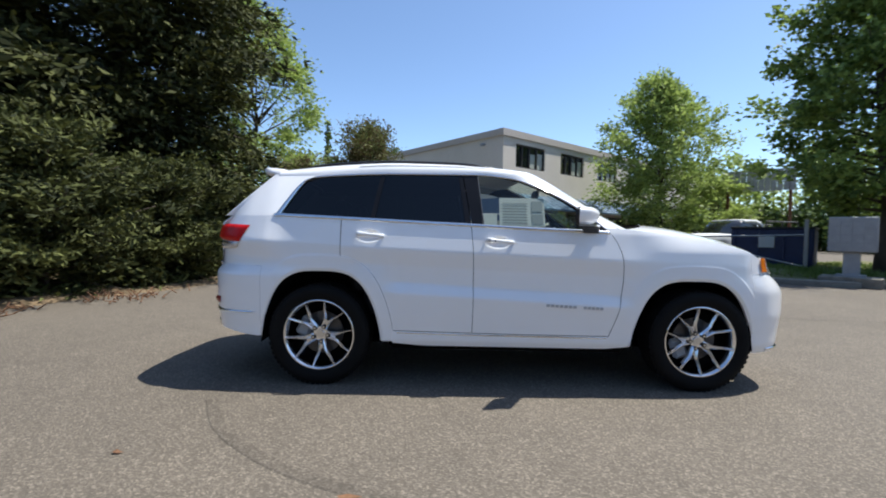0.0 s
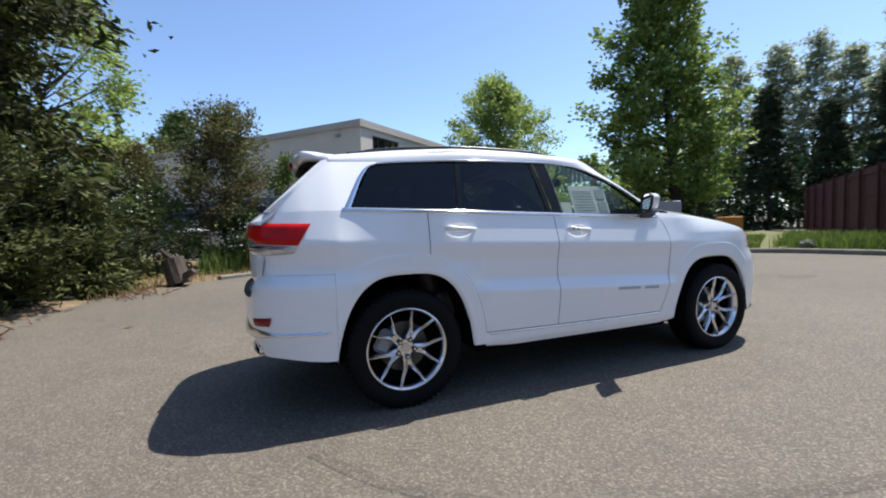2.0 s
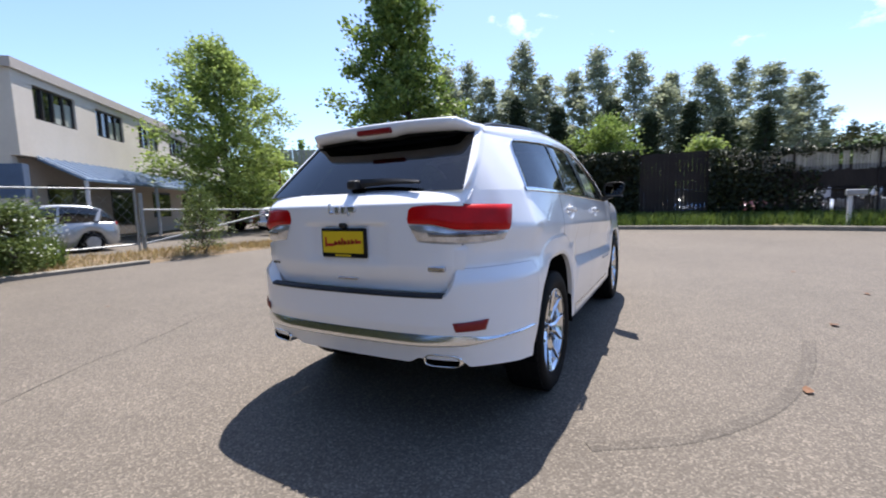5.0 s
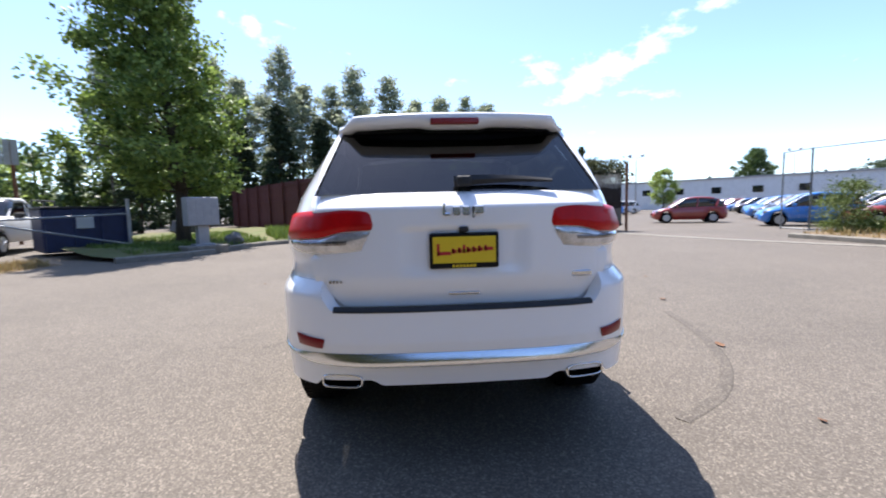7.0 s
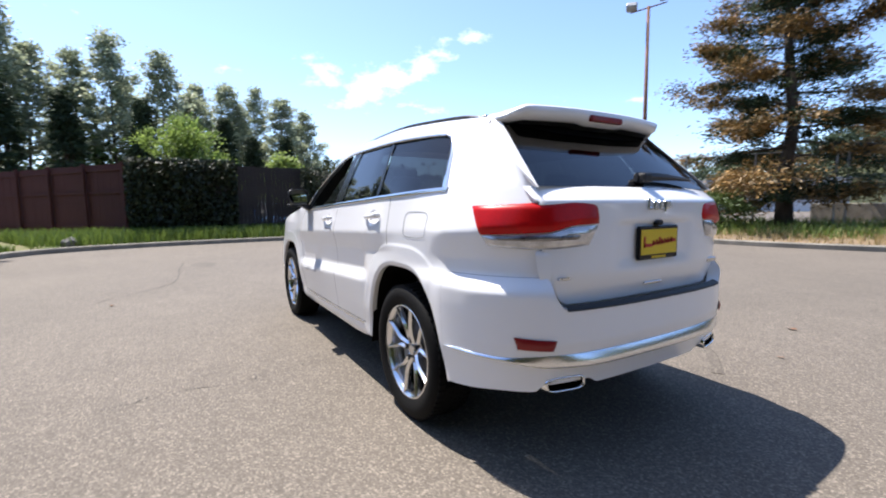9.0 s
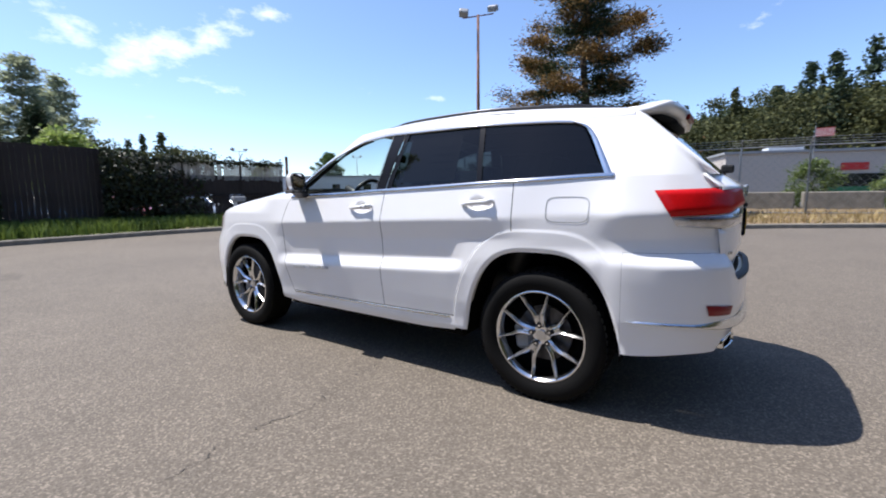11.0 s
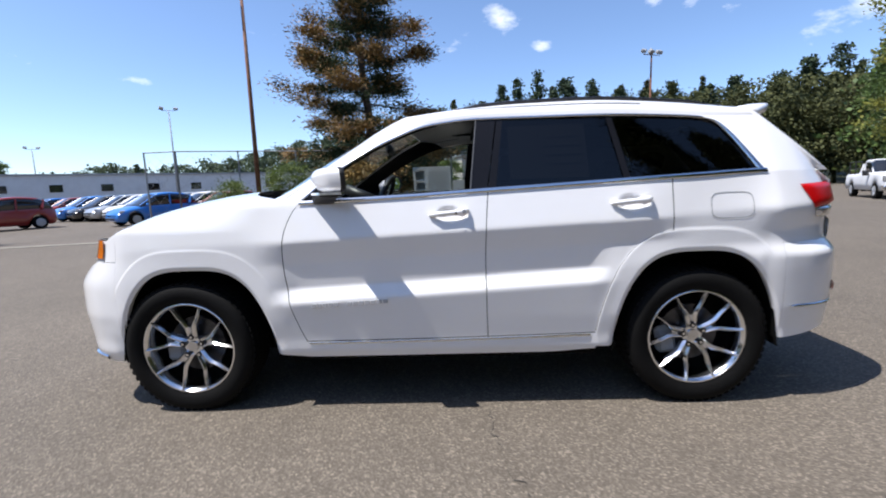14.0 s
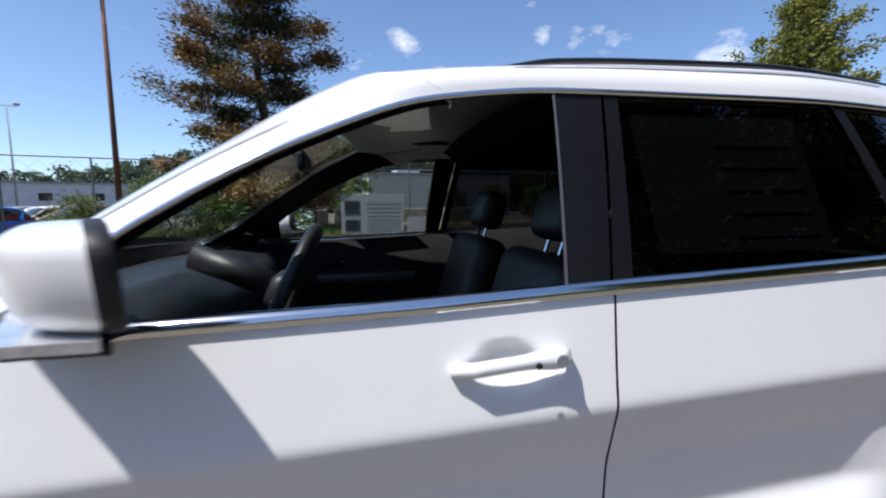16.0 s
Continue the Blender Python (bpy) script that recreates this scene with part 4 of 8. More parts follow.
wood_mass("woodland", "distant trees beyond the slatted fence", belt(26, 96, -10, 86, -44, 12, 9, 12.5, 5.0, 90, 0, 0.2), L_SLOPE, 91, 0.5, 1500)
wood_mass("woodland", "dense low trees behind the poplars", belt(60, 66, -26, 34, 32, -10, 5, 9, 3.2, 78, 0, 0.3), L_WOOD, 79, 0.5, 600)
wood_mass("woodland", "light green trees behind the yard", belt(18, 40, 34, 14, 44, -8, 7, 10, 3.4, 80, 0, 0.1), L_LIGHT, 81, 0.5, 600)
wood_mass("woodland", "dense hedge behind the yard", belt(30, 46, 33, 10, 48, -5, 3.4, 5.2, 3.0, 92, 0, 0.0), L_WOOD, 93, 0.45, 900)
wood_mass("woodland", "trees behind the building", belt(12, -12, 58, -40, 54, -10, 11, 15, 4.0, 82, 0, 0.1), L_WOOD, 83, 0.6, 700)
wood_mass("woodland", "row of street trees beyond the lot", belt(30, -75, 12, -40, 60, 20, 9, 14, 4.2, 84, 1.0, 0.2), L_WOOD, 85, 0.7, 500)
bough_tree("deciduous_tree", "yellow-green deciduous tree by the street", (-26.6, -21.2, 0.2), 13.2, 3.9, L_OLIVE, "round", 0.2, 80, 11, 32, 0.24, 0.55, (0, 60), 0.32, 0.62, 0.6, 0.2, (0, 0), 22, hang=0.4)
tree("deciduous_tree", "dark green deciduous tree by the street", (-31.5, -26.5, 0.2), 11.5, 4.2, L_WOOD, "round", 0.15, 150, 140, 0.22, 0.7, 0.18, seed=23)
bough_tree("deciduous_tree", "isolated round tree beyond the warehouse", (76.9, -66.2, 0), 10.8, 3.7, L_WOOD, "round", 0.25, 60, 9, 34, 0.32, 0.6, (8, 66), 0.34, 0.6, 0.7, 0.2, (0, 0), 24, hang=0.3)
bough_tree("deciduous_tree", "tall round tree behind the office building", (-13.7, 71.2, 0), 18.3, 5.4, L_WOOD, "round", 0.2, 80, 10, 40, 0.40, 0.6, (8, 66), 0.34, 0.9, 0.7, 0.3, (0, 0), 27, hang=0.3)
tree("deciduous_tree", "small tree in the car lot", (52, -33.0, 0), 5.5, 1.9, L_LIGHT, "round", 0.15, 70, 90, 0.22, 0.5, 0.1, seed=25)

# white blossoms scattered over the low shrubs of the dry verge


def blossoms(x, y, z0, h, r, n, seed):
    g = np.random.default_rng(seed)
    a, t = g.uniform(0, 2 * np.pi, n), g.random(n)
    rr = r * np.array([envelope("round", q) for q in t]) * g.uniform(0.85, 1.08, n)
    P = np.stack([x + np.cos(a) * rr, y + np.sin(a) * rr, z0 + h * (0.1 + 0.9 * t)], 1)
    v_, q_ = leaf_quads(P, g.normal(size=(n, 3)), 0.055, 0.9, seed + 1)
    tagged(fast_mesh("blossom", v_, q_, PAPER), "small white blossoms on a low shrub", "blossom", kind="stuff")


blossoms(-5.2, 10.6, 0.2, 2.3, 1.3, 260, 301)
blossoms(-2.6, 10.6, 0.2, 1.5, 1.2, 220, 302)
blossoms(-0.7, 10.5, 0.2, 1.2, 1.0, 160, 303)

# rocks, stump, branches
for x, y, s, lb in ((11.9, 6.75, 0.30, "grey boulder behind the kerb"), (13.7, 4.9, 0.2, "small grey rock in the grass")):
    bm = bm_new()
    bmesh.ops.create_icosphere(bm, subdivisions=3, radius=s)
    for v in bm.verts:
        v.co = v.co * (1 + 0.35 * noise.noise(v.co * 3.0 / s * 0.5)) * Vector((1.1, 0.9, 0.75)).length / 1.6
    ob = part("rock", bm, STONE, smooth=False)
    ob.location = (x, y, 0.13 + s * 0.4)
    tagged(ob, lb, "rock")
stump = thing("tree_stump", "old dark uprooted tree stump in dry grass", "tree stump", at=(-4.1, 7.5, 0.05))
bm = bm_new()
rod(bm, (0, 0, 0), (-0.15, 0.1, 0.55), 0.26, 0.20, 10)
rod(bm, (0, 0, 0.1), (0.3, -0.25, 0.3), 0.10, 0.05, 7)
rod(bm, (-0.1, 0.1, 0.5), (-0.35, 0.0, 0.78), 0.10, 0.03, 7)
rod(bm, (0, 0, 0.1), (0.35, 0.3, 0.25), 0.09, 0.04, 7)
for v in bm.verts:
    v.co += Vector((0.05 * noise.noise(v.co * 6), 0.05 * noise.noise(v.co * 7 + Vector((3, 0, 0))), 0.03 * noise.noise(v.co * 5)))
part("wood", bm, BARK, stump)
for k, (x, y, n) in enumerate(((-5.7, 2.9, 60), (-4.6, 6.1, 40), (-6.4, 1.2, 50))):
    bm = bm_new()
    for i in range(n):
        a, r0 = random.uniform(0, 6.28), random.uniform(0.03, 0.18)
        px, py = x + random.gauss(0, 0.28), y + random.gauss(0, 0.34)
        rod(bm, (px, py, 0.03), (px + r0 * math.cos(a), py + r0 * math.sin(a), 0.05 + random.uniform(0, 0.10)), 0.012, 0.006, 5)
    tagged(part("branch_litter", bm, DEADLEAF), "heap of dry reddish-brown cut branches", "debris", kind="stuff")

# ---- two-storey building ----
bldg = thing("office_building", "two-storey cream stucco building with a blue band and flat roof", "building", at=(2.35, 18.6, 0), rz=40.0)
# local x runs along the window front, local y along the blank side wall


def wall_box(name, x0, x1, y0, y1, z0, z1, material, parent, label=""):
    bm = bm_new()
    box(bm, x0, x1, y0, y1, z0, z1)
    return part(name, bm, material, parent, label)


FL, SL = 26.0, 34.0
WINS = [(1.0, 3.5), (5.0, 7.4), (9.0, 11.4), (13.0, 15.4), (17.0, 19.4), (21.0, 23.4)]
wl_ = bm_new()
xs_ = [0.0] + [q for w_ in WINS for q in w_] + [FL]
for a, b in zip(xs_[::2], xs_[1::2]):
    box(wl_, a, b, 0.0, 0.3, 4.75, 6.0)
box(wl_, 0, FL, 0.0, 0.3, 3.35, 4.75)
box(wl_, 0, FL, 0.0, 0.3, 6.0, 6.35)
part("front_wall", wl_, STUCCO, bldg, "cream stucco front wall")
wall_box("side_wall", 0.0, 0.3, 0.3, SL, 3.05, 6.35, STUCCO, bldg, "cream stucco side wall")
wall_box("side_band", -0.02, 0.3, -0.02, SL, 1.85, 3.05, BLUE_BAND, bldg, "blue painted band")
wall_box("side_base", 0.0, 0.3, 0.0, SL, 0.0, 1.85, STUCCO, bldg, "cream lower wall")
# darker trim colour on this wall stands in for the canopy's shade
wall_box("lower_front_wall", 0.3, FL, 0.5, 0.8, 0.0, 3.35, STUCCO_TRIM, bldg, "lower front wall with canopy shade in its colour")
wall_box("end_wall", FL - 0.3, FL, 0.3, SL, 0.0, 6.35, STUCCO, bldg, "cream end wall")
wall_box("back_wall", 0.0, FL, SL, SL + 0.3, 0.0, 6.35, STUCCO, bldg, "cream back wall")
wall_box("roof", -0.08, FL + 0.08, -0.08, SL + 0.38, 6.42, 6.6, STUCCO_TRIM, bldg, "flat roof edge with fascia")
wall_box("fascia", -0.10, FL + 0.1, -0.10, -0.02, 6.28, 6.64, STUCCO_TRIM, bldg, "pale fascia over the windows")
wall_box("side_fascia", -0.10, -0.02, -0.02, SL, 6.30, 6.64, STUCCO_TRIM, bldg, "dark fascia along the side")
for a, b in WINS:
    w_ = wall_box("window", a, b, 0.16, 0.20, 4.75, 6.0, WIN_DARK, bldg, "dark upper window")
    bm = bm_new()
    for k in range(5):
        x = lerp(a, b, k / 4)
        box(bm, x - 0.03, x + 0.03, 0.08, 0.16, 4.75, 6.0)
    box(bm, a, b, 0.08, 0.16, 4.75, 4.81)
    box(bm, a, b, 0.08, 0.16, 5.94, 6.0)
    part("window_frame", bm, WIN_FRAME, w_)
    wall_box("blind", lerp(a, b, 0.52), lerp(a, b, 0.70), 0.14, 0.155, 4.82, 5.6, BLIND, w_, "pale blind")
    wall_box("blind", lerp(a, b, 0.78), lerp(a, b, 0.96), 0.14, 0.155, 4.82, 5.7, BLIND, w_, "pale blind")
awn = bm_new()
av = [(0.8, -1.5, 2.55), (FL, -1.5, 2.55), (FL, 0.0, 3.35), (0.8, 0.0, 3.35), (0.8, -1.5, 2.45), (FL, -1.5, 2.45), (FL, 0.0, 3.25), (0.8, 0.0, 3.25)]
vv = [awn.verts.new(p) for p in av]
for f in ((0, 1, 2, 3), (7, 6, 5, 4), (0, 4, 5, 1), (1, 5, 6, 2), (2, 6, 7, 3), (3, 7, 4, 0)):
    awn.faces.new([vv[i] for i in f])
for k in range(52):
    x = 0.8 + 0.49 * k
    m = Matrix.Translation((x, -0.75, 2.95)) @ Matrix.Rotation(math.atan2(0.8, 1.5), 4, 'X')
    box(awn, -0.02, 0.02, -0.85, 0.85, 0.02, 0.06, m=m)
part("canopy", awn, BLUE_ROOF, bldg, "blue ribbed metal canopy")
for k in range(5):
    bm = bm_new()
    rod(bm, (1.0 + 6.0 * k, -1.4, 0), (1.0 + 6.0 * k, -1.4, 2.5), 0.07, n=10)
    part("canopy_post", bm, WHITE_METAL, bldg)
for k in range(5):
    wall_box("door" if k % 2 else "lower_window", 2.0 + 4.6 * k, 4.4 + 4.6 * k, 0.44, 0.5, 0.1 if k % 2 else 0.9, 2.4, WIN_DARK, bldg, "dark ground-floor glazing")
for k, (y, z) in enumerate(((1.4, 5.9), (7.0, 4.9))):
    bm = bm_new()
    box(bm, -0.22, 0.0, y - 0.12, y + 0.12, z, z + 0.14, 0.02)
    part("wall_lamp", bm, GREY_METAL, bldg, "small grey wall lamp")

# ---- long warehouse beyond the car lot ----
wh_a, wh_b = Vector((76, -39)), Vector((20, -81))
wd = wh_b - wh_a
wh = thing("warehouse", "long low white metal warehouse with a dark roof edge", "warehouse", at=(wh_a.x, wh_a.y, 0), rz=math.degrees(math.atan2(wd.y, wd.x)))
LW = wd.length
wall_box("wall", 0, LW, 0.0, 14.0, 0.0, 4.75, WHITE_METAL, wh, "white metal wall")
wall_box("roof", -0.2, LW + 0.2, -0.2, 14.2, 4.752, 5.0, GREY_METAL, wh, "dark roof edge")
for k in range(12):
    wall_box("window", 4.0 + 5.6 * k, 5.4 + 5.6 * k, -0.05, 0.02, 2.5, 3.5, WIN_DARK, wh, "small dark window")
for k in range(46):
    wall_box("rib", 0.4 + 1.5 * k, 0.46 + 1.5 * k, -0.04, 0.0, 0.1, 4.7, WHITE_METAL, wh)

# beige building seen past the fence, with a rolled door
bg = thing("beige_building", "low beige building with a glazed door behind the fence", "building", at=(-9.5, -47, 0), rz=18)
wall_box("wall", -9, 9, -6, 0, 0, 4.6, STUCCO_TRIM, bg, "beige wall")
wall_box("roof", -9.2, 9.2, -6.2, 0.2, 4.602, 4.8, GREY_METAL, bg, "flat roof edge")
wall_box("sign", -1.5, 0.4, 0.002, 0.1, 3.0, 3.6, REDINK, bg, "dark red sign panel")
d_ = wall_box("shopfront", -2.8, 1.6, 0.002, 0.06, 0.2, 2.7, WIN_DARK, bg, "dark glazed shopfront")
wall_box("poster", -1.8, 1.2, 0.062, 0.08, 0.5, 1.6, GREEN_PAINT, d_, "green poster in the window")
wall_box("skylight", 2.5, 5.2, -3, -1.5, 4.802, 5.2, WHITE_METAL, bg, "white roof box")
fp = thing("flag_pole", "thin pole with a small striped flag", "flag pole", at=(-6.0, -34.0, 0.0))
bm = bm_new()
rod(bm, (0, 0, 0), (0, 0, 5.4), 0.035, 0.025, 8)
part("pole", bm, GALV, fp)
bm = bm_new()
for k in range(7):
    box(bm, -0.95, -0.02, -0.012, 0.012, 4.72 + 0.08 * k, 4.80 + 0.08 * k - (0.04))
part("red_stripes", bm, REDINK, fp)
bm = bm_new()
for k in range(6):
    box(bm, -0.95, -0.02, -0.012, 0.012, 4.76 + 0.08 * k, 4.80 + 0.08 * k)
part("white_stripes", bm, PAPER, fp)

# ---- fences ----


def board_fence(name, label, a, b, h, material, wide=0.14, gap=0.008, z0=0.15, slope=None, posts=2.4, category="fence", jag=0.02, thick=0.022):
    a, b = Vector((*a, 0)), Vector((*b, 0))
    d = b - a
    L = d.length
    f = thing(name, label, category, at=(a.x, a.y, z0), rz=math.degrees(math.atan2(d.y, d.x)))
    n = int(L / (wide + gap))
    bm = bm_new()
    box(bm, 0, wide, 0.0, thick, 0.0, h)
    first = part("board", bm, material, f)
    for i in range(n):
        ob = first if i == 0 else new("board", first.data)
        ob.parent = f
        ob.location = (i * (wide + gap), random.uniform(-0.004, 0.004), random.uniform(-jag, jag))
    for z in (0.35, h * 0.6, h - 0.25):
        bm = bm_new()
        box(bm, 0, L, thick + 0.002, thick + 0.05, z, z + 0.09)
        part("rail", bm, material, f)
    k = 0
    while k * posts <= L:
        bm = bm_new()
        box(bm, k * posts - 0.05, k * posts + 0.05, thick + 0.052, thick + 0.15, -0.1, h + 0.05)
        part("post", bm, material, f)
        k += 1
    return f


board_fence("board_fence", "tall red-brown board fence behind the verge", (16.2, 3.55), (31.5, 14.6), 2.75, REDWOOD, 0.15, 0.006, 0.2)
f2 = board_fence("board_fence", "tall dark weathered board fence behind the grass", (16.2, 3.5), (15.9, -3.0), 2.75, DARKWOOD, 0.14, 0.006, 0.2)


def slat_fence(name, label, a, b, h, category="fence"):
    """Chain-link frame with loose slats: pale open slats above, dark ones below."""
    a, b = Vector((*a, 0)), Vector((*b, 0))
    d = b - a
    L = d.length
    f = thing(name, label, category, at=(a.x, a.y, 0.2), rz=math.degrees(math.atan2(d.y, d.x)))
    top, low, foot, shaded_foot = bm_new(), bm_new(), bm_new(), bm_new()
    rr = random.Random(12)
    for i in range(int(L / 0.085)):
        x = i * 0.085
        if rr.random() > 0.06:                           # thin pale slats, ragged at both ends
            box(top, x, x + rr.uniform(0.066, 0.082), 0.0, 0.006, h - 0.70 + rr.uniform(-0.10, 0.0), h - rr.uniform(-0.02, 0.10))
        box(low, x, x + 0.084, 0.010, 0.020, 1.13 + rr.uniform(-0.04, 0.04), h - 0.58 + rr.uniform(-0.02, 0.02))
        gap = 2.1 < x < 3.3 or 3.9 < x < 4.5             # broken out at eye height
        if not gap or rr.random() < 0.15:
            box(low, x, x + 0.084, 0.010, 0.020, 0.78, 1.2)
        # left foot boards get the dark wood: shadow and brush put into colour
        if rr.random() > 0.04:
            box(foot if x > 4.3 else shaded_foot, x, x + 0.080, 0.0, 0.012, 0.02, 0.86 + rr.uniform(-0.14, 0.05))
    part("foot_board_rest", foot, OLDWOOD, f, "weathered grey boards")["kind"] = "stuff"
    part("shaded_foot_boards", shaded_foot, DARKWOOD, f, "foot boards darkened for shadow and brush")["kind"] = "stuff"
    part("upper_slats", top, PALE_SLAT, f, "thin pale weathered slats")["kind"] = "stuff"
    part("lower_slats", low, DARKWOOD, f, "dark slats")["kind"] = "stuff"
    for k in range(int(L / 2.2) + 1):
        bm = bm_new()
        rod(bm, (k * 2.2, -0.04, -0.1), (k * 2.2, -0.04, h + 0.12), 0.035, n=8)
        rod(bm, (k * 2.2, -0.04, h + 0.12), (k * 2.2 + 0.2, 0.15, h + 0.38), 0.018, n=6)
        part("post", bm, DARKWOOD, f, "dark steel post")
    for z in (0.1, 1.1, h - 0.05):
        bm = bm_new()
        rod(bm, (0, -0.03, z), (L, -0.03, z), 0.022, n=6)
        part("rail", bm, DARKWOOD, f)
    return f


slat_fence("slat_fence", "chain-link fence with broken weathered slats", (15.9, -3.0), (14.95, -9.3), 2.5)
bm = bm_new()
rod(bm, (14.9, -9.42, 0.0), (14.9, -9.42, 3.05), 0.06, n=12)
tagged(part("gate_post", bm, RUST), "rusty steel gate post at the fence end", "post")
# ivy over the fence corner
g_ = np.random.default_rng(90)
n_ = 9000
iy = g_.uniform(-0.1, 3.6, n_)
iz = 0.2 + 2.95 * g_.random(n_) ** 0.9
ix = 16.05 - np.abs(g_.normal(0, 0.14, n_)) - 0.14 * np.sin(iy * 3.1) * np.sin(iz * 2.3)
v_, q_ = leaf_quads(np.stack([ix, iy, iz], 1), np.stack([-0.5 + 0 * ix, 0 * ix, -1 + 0 * ix], 1), 0.13, 0.8, 91)
tagged(fast_mesh("ivy", v_, q_, L_IVY), "dark ivy covering the fence corner", "ivy", kind="stuff")
n_ = 6000
iy = -2.6 - 3.4 * g_.random(n_) ** 1.3
iz = 0.2 + (2.75 - 0.45 * np.clip(-3.6 - iy, 0, 2)) * g_.random(n_) ** 1.2
v_, q_ = leaf_quads(np.stack([15.75 - np.abs(g_.normal(0, 0.2, n_)), iy, iz], 1), np.stack([-0.5 + 0 * iy, 0 * iy, -1 + 0 * iy], 1), 0.12, 0.8, 92)
tagged(fast_mesh("ivy", v_, q_, L_IVY), "dark creeper on the slatted fence", "ivy", kind="stuff")
n_ = 1500
iy = g_.uniform(-9.2, -4.0, n_)
iz = 2.66 + 0.07 * g_.normal(size=n_) * (0.5 + np.sin(iy * 4.3) ** 2)
v_, q_ = leaf_quads(np.stack([15.86 + 0.15 * (iy + 3.0) - np.abs(g_.normal(0, 0.06, n_)), iy, iz], 1), np.stack([-0.5 + 0 * iy, 0 * iy, -1 + 0 * iy], 1), 0.09, 0.8, 93)
tagged(fast_mesh("ivy", v_, q_, L_IVY), "thin dark creeper along the top of the slatted fence", "ivy", kind="stuff")
bough_tree("shrub", "light green shrub behind the fence corner", (18.8, 1.6, 0.2), 4.7, 2.4, L_MAPLE, "round", 0.1, 50, 9, 34, 0.15, 0.6, (10, 66), 0.34, 0.4, 0.7, 0.08, (0, 0), 95, hang=0.2, category="shrub")
shrub("shrub", "light green shrub behind the fence", (19.0, -2.6, 0.2), 3.6, 1.2, L_LIGHT, 50, 100, 0.14, 96, 0.6)


def chain_fence(name, label, pts, h, step=2.6, arms=True, z0=0.3, mesh_step=0.30):
    f = thing(name, label, "fence", at=(pts[0][0], pts[0][1], z0))
    o = Vector((pts[0][0], pts[0][1], 0))
    wires = bm_new()
    for (xa, ya), (xb, yb) in zip(pts, pts[1:]):
        a, b = Vector((xa, ya, 0)) - o, Vector((xb, yb, 0)) - o
        L = (b - a).length
        d = (b - a) / L
        k = max(1, round(L / step))
        for i in range(k + 1):
            p = a + d * L * i / k
            bm = bm_new()
            rod(bm, p + Vector((0, 0, -0.4)), p + Vector((0, 0, h)), 0.035, n=8)
            if arms:
                rod(bm, p + Vector((0, 0, h)), p + Vector((d.y * 0.25, -d.x * 0.25, h + 0.28)), 0.02, n=6)
            part("post", bm, GALV, f)
        for z in (0.06, h - 0.02):
            bm = bm_new()
            rod(bm, a + Vector((0, 0, z)), b + Vector((0, 0, z)), 0.024, n=6)
            part("rail", bm, GALV, f)
        m = int(L / mesh_step)
        for i in range(m):
            for j in range(int(h / mesh_step)):
                p, q = a + d * i * mesh_step, a + d * (i + 1) * mesh_step
                z = j * mesh_step + 0.05
                for s_, e_ in (((p, z), (q, z + mesh_step)), ((q, z), (p, z + mesh_step))):
                    A, B = s_[0] + Vector((0, 0, s_[1])), e_[0] + Vector((0, 0, e_[1]))
                    w_ = Vector((0, 0, 0.004))
                    wires.faces.new([wires.verts.new(A - w_), wires.verts.new(B - w_), wires.verts.new(B + w_), wires.verts.new(A + w_)])
        if arms:
            for k2 in range(3):
                z, o2 = h + 0.08 + 0.09 * k2, 0.08 + 0.08 * k2
                rod(wires, a + Vector((d.y * o2, -d.x * o2, z)), b + Vector((d.y * o2, -d.x * o2, z)), 0.006, n=3)
    part("wire_mesh", wires, GALV, f, "chain-link wire")["kind"] = "stuff"
    return f


chain_fence("chain_link_fence", "tall galvanised chain-link fence with barbed-wire arms", [(2.3, -18.6), (-4.5, -19.4), (-12.5, -21.6), (-21.0, -27.0)], 2.75)
chain_fence("chain_link_fence", "galvanised chain-link fence beside the car lot", [(13.11, -15.28), (11.65, -15.15), (2.6, -18.5)], 3.2, 2.7, False, 0.0, 0.5)
chain_fence("chain_link_fence", "low chain-link fence in front of the building yard", [(-9.5, 13.8), (-4, 12.6), (3.0, 12.9)], 1.75, 2.6, False, 0.2, 0.3)
# concrete barrier blocks behind the chain-link fence
for k in range(4):
    bm = bm_new()
    box(bm, -1.4, 1.4, -0.25, 0.25, 0, 0.85, 0.05, seg=2)
    ob = part("barrier_block", bm, CONCRETE)
    ob.matrix_basis = pose(3.2 - 3.1 * k, -22.6 - 0.3 * k, 0.35, 0, 0, 5)
    tagged(ob, "grey concrete barrier block behind the fence", "barrier", "barrier blocks")
# pipe gates
for ax, ay, bx2, by2 in ((3.0, 12.6, 7.6, 11.9), (11.0, 9.8, 7.8, 11.7)):
    gate_ = thing("pipe_gate", "long galvanised pipe swing gate with a diagonal brace", "gate", "yard gates", at=(ax, ay, 0.05))
    d = Vector((bx2 - ax, by2 - ay, 0))
    bm = bm_new()
    rod(bm, (0, 0, -0.1), (0, 0, 1.75), 0.06, n=10)
    part("post", bm, GALV, gate_)
    for za, zb in ((1.25, 1.12), (0.22, 1.10)):
        bm = bm_new()
        rod(bm, (0, 0, za), (d.x, d.y, zb), 0.030, n=8)
        part("pipe", bm, GALV, gate_)

# ---- lamp posts ----


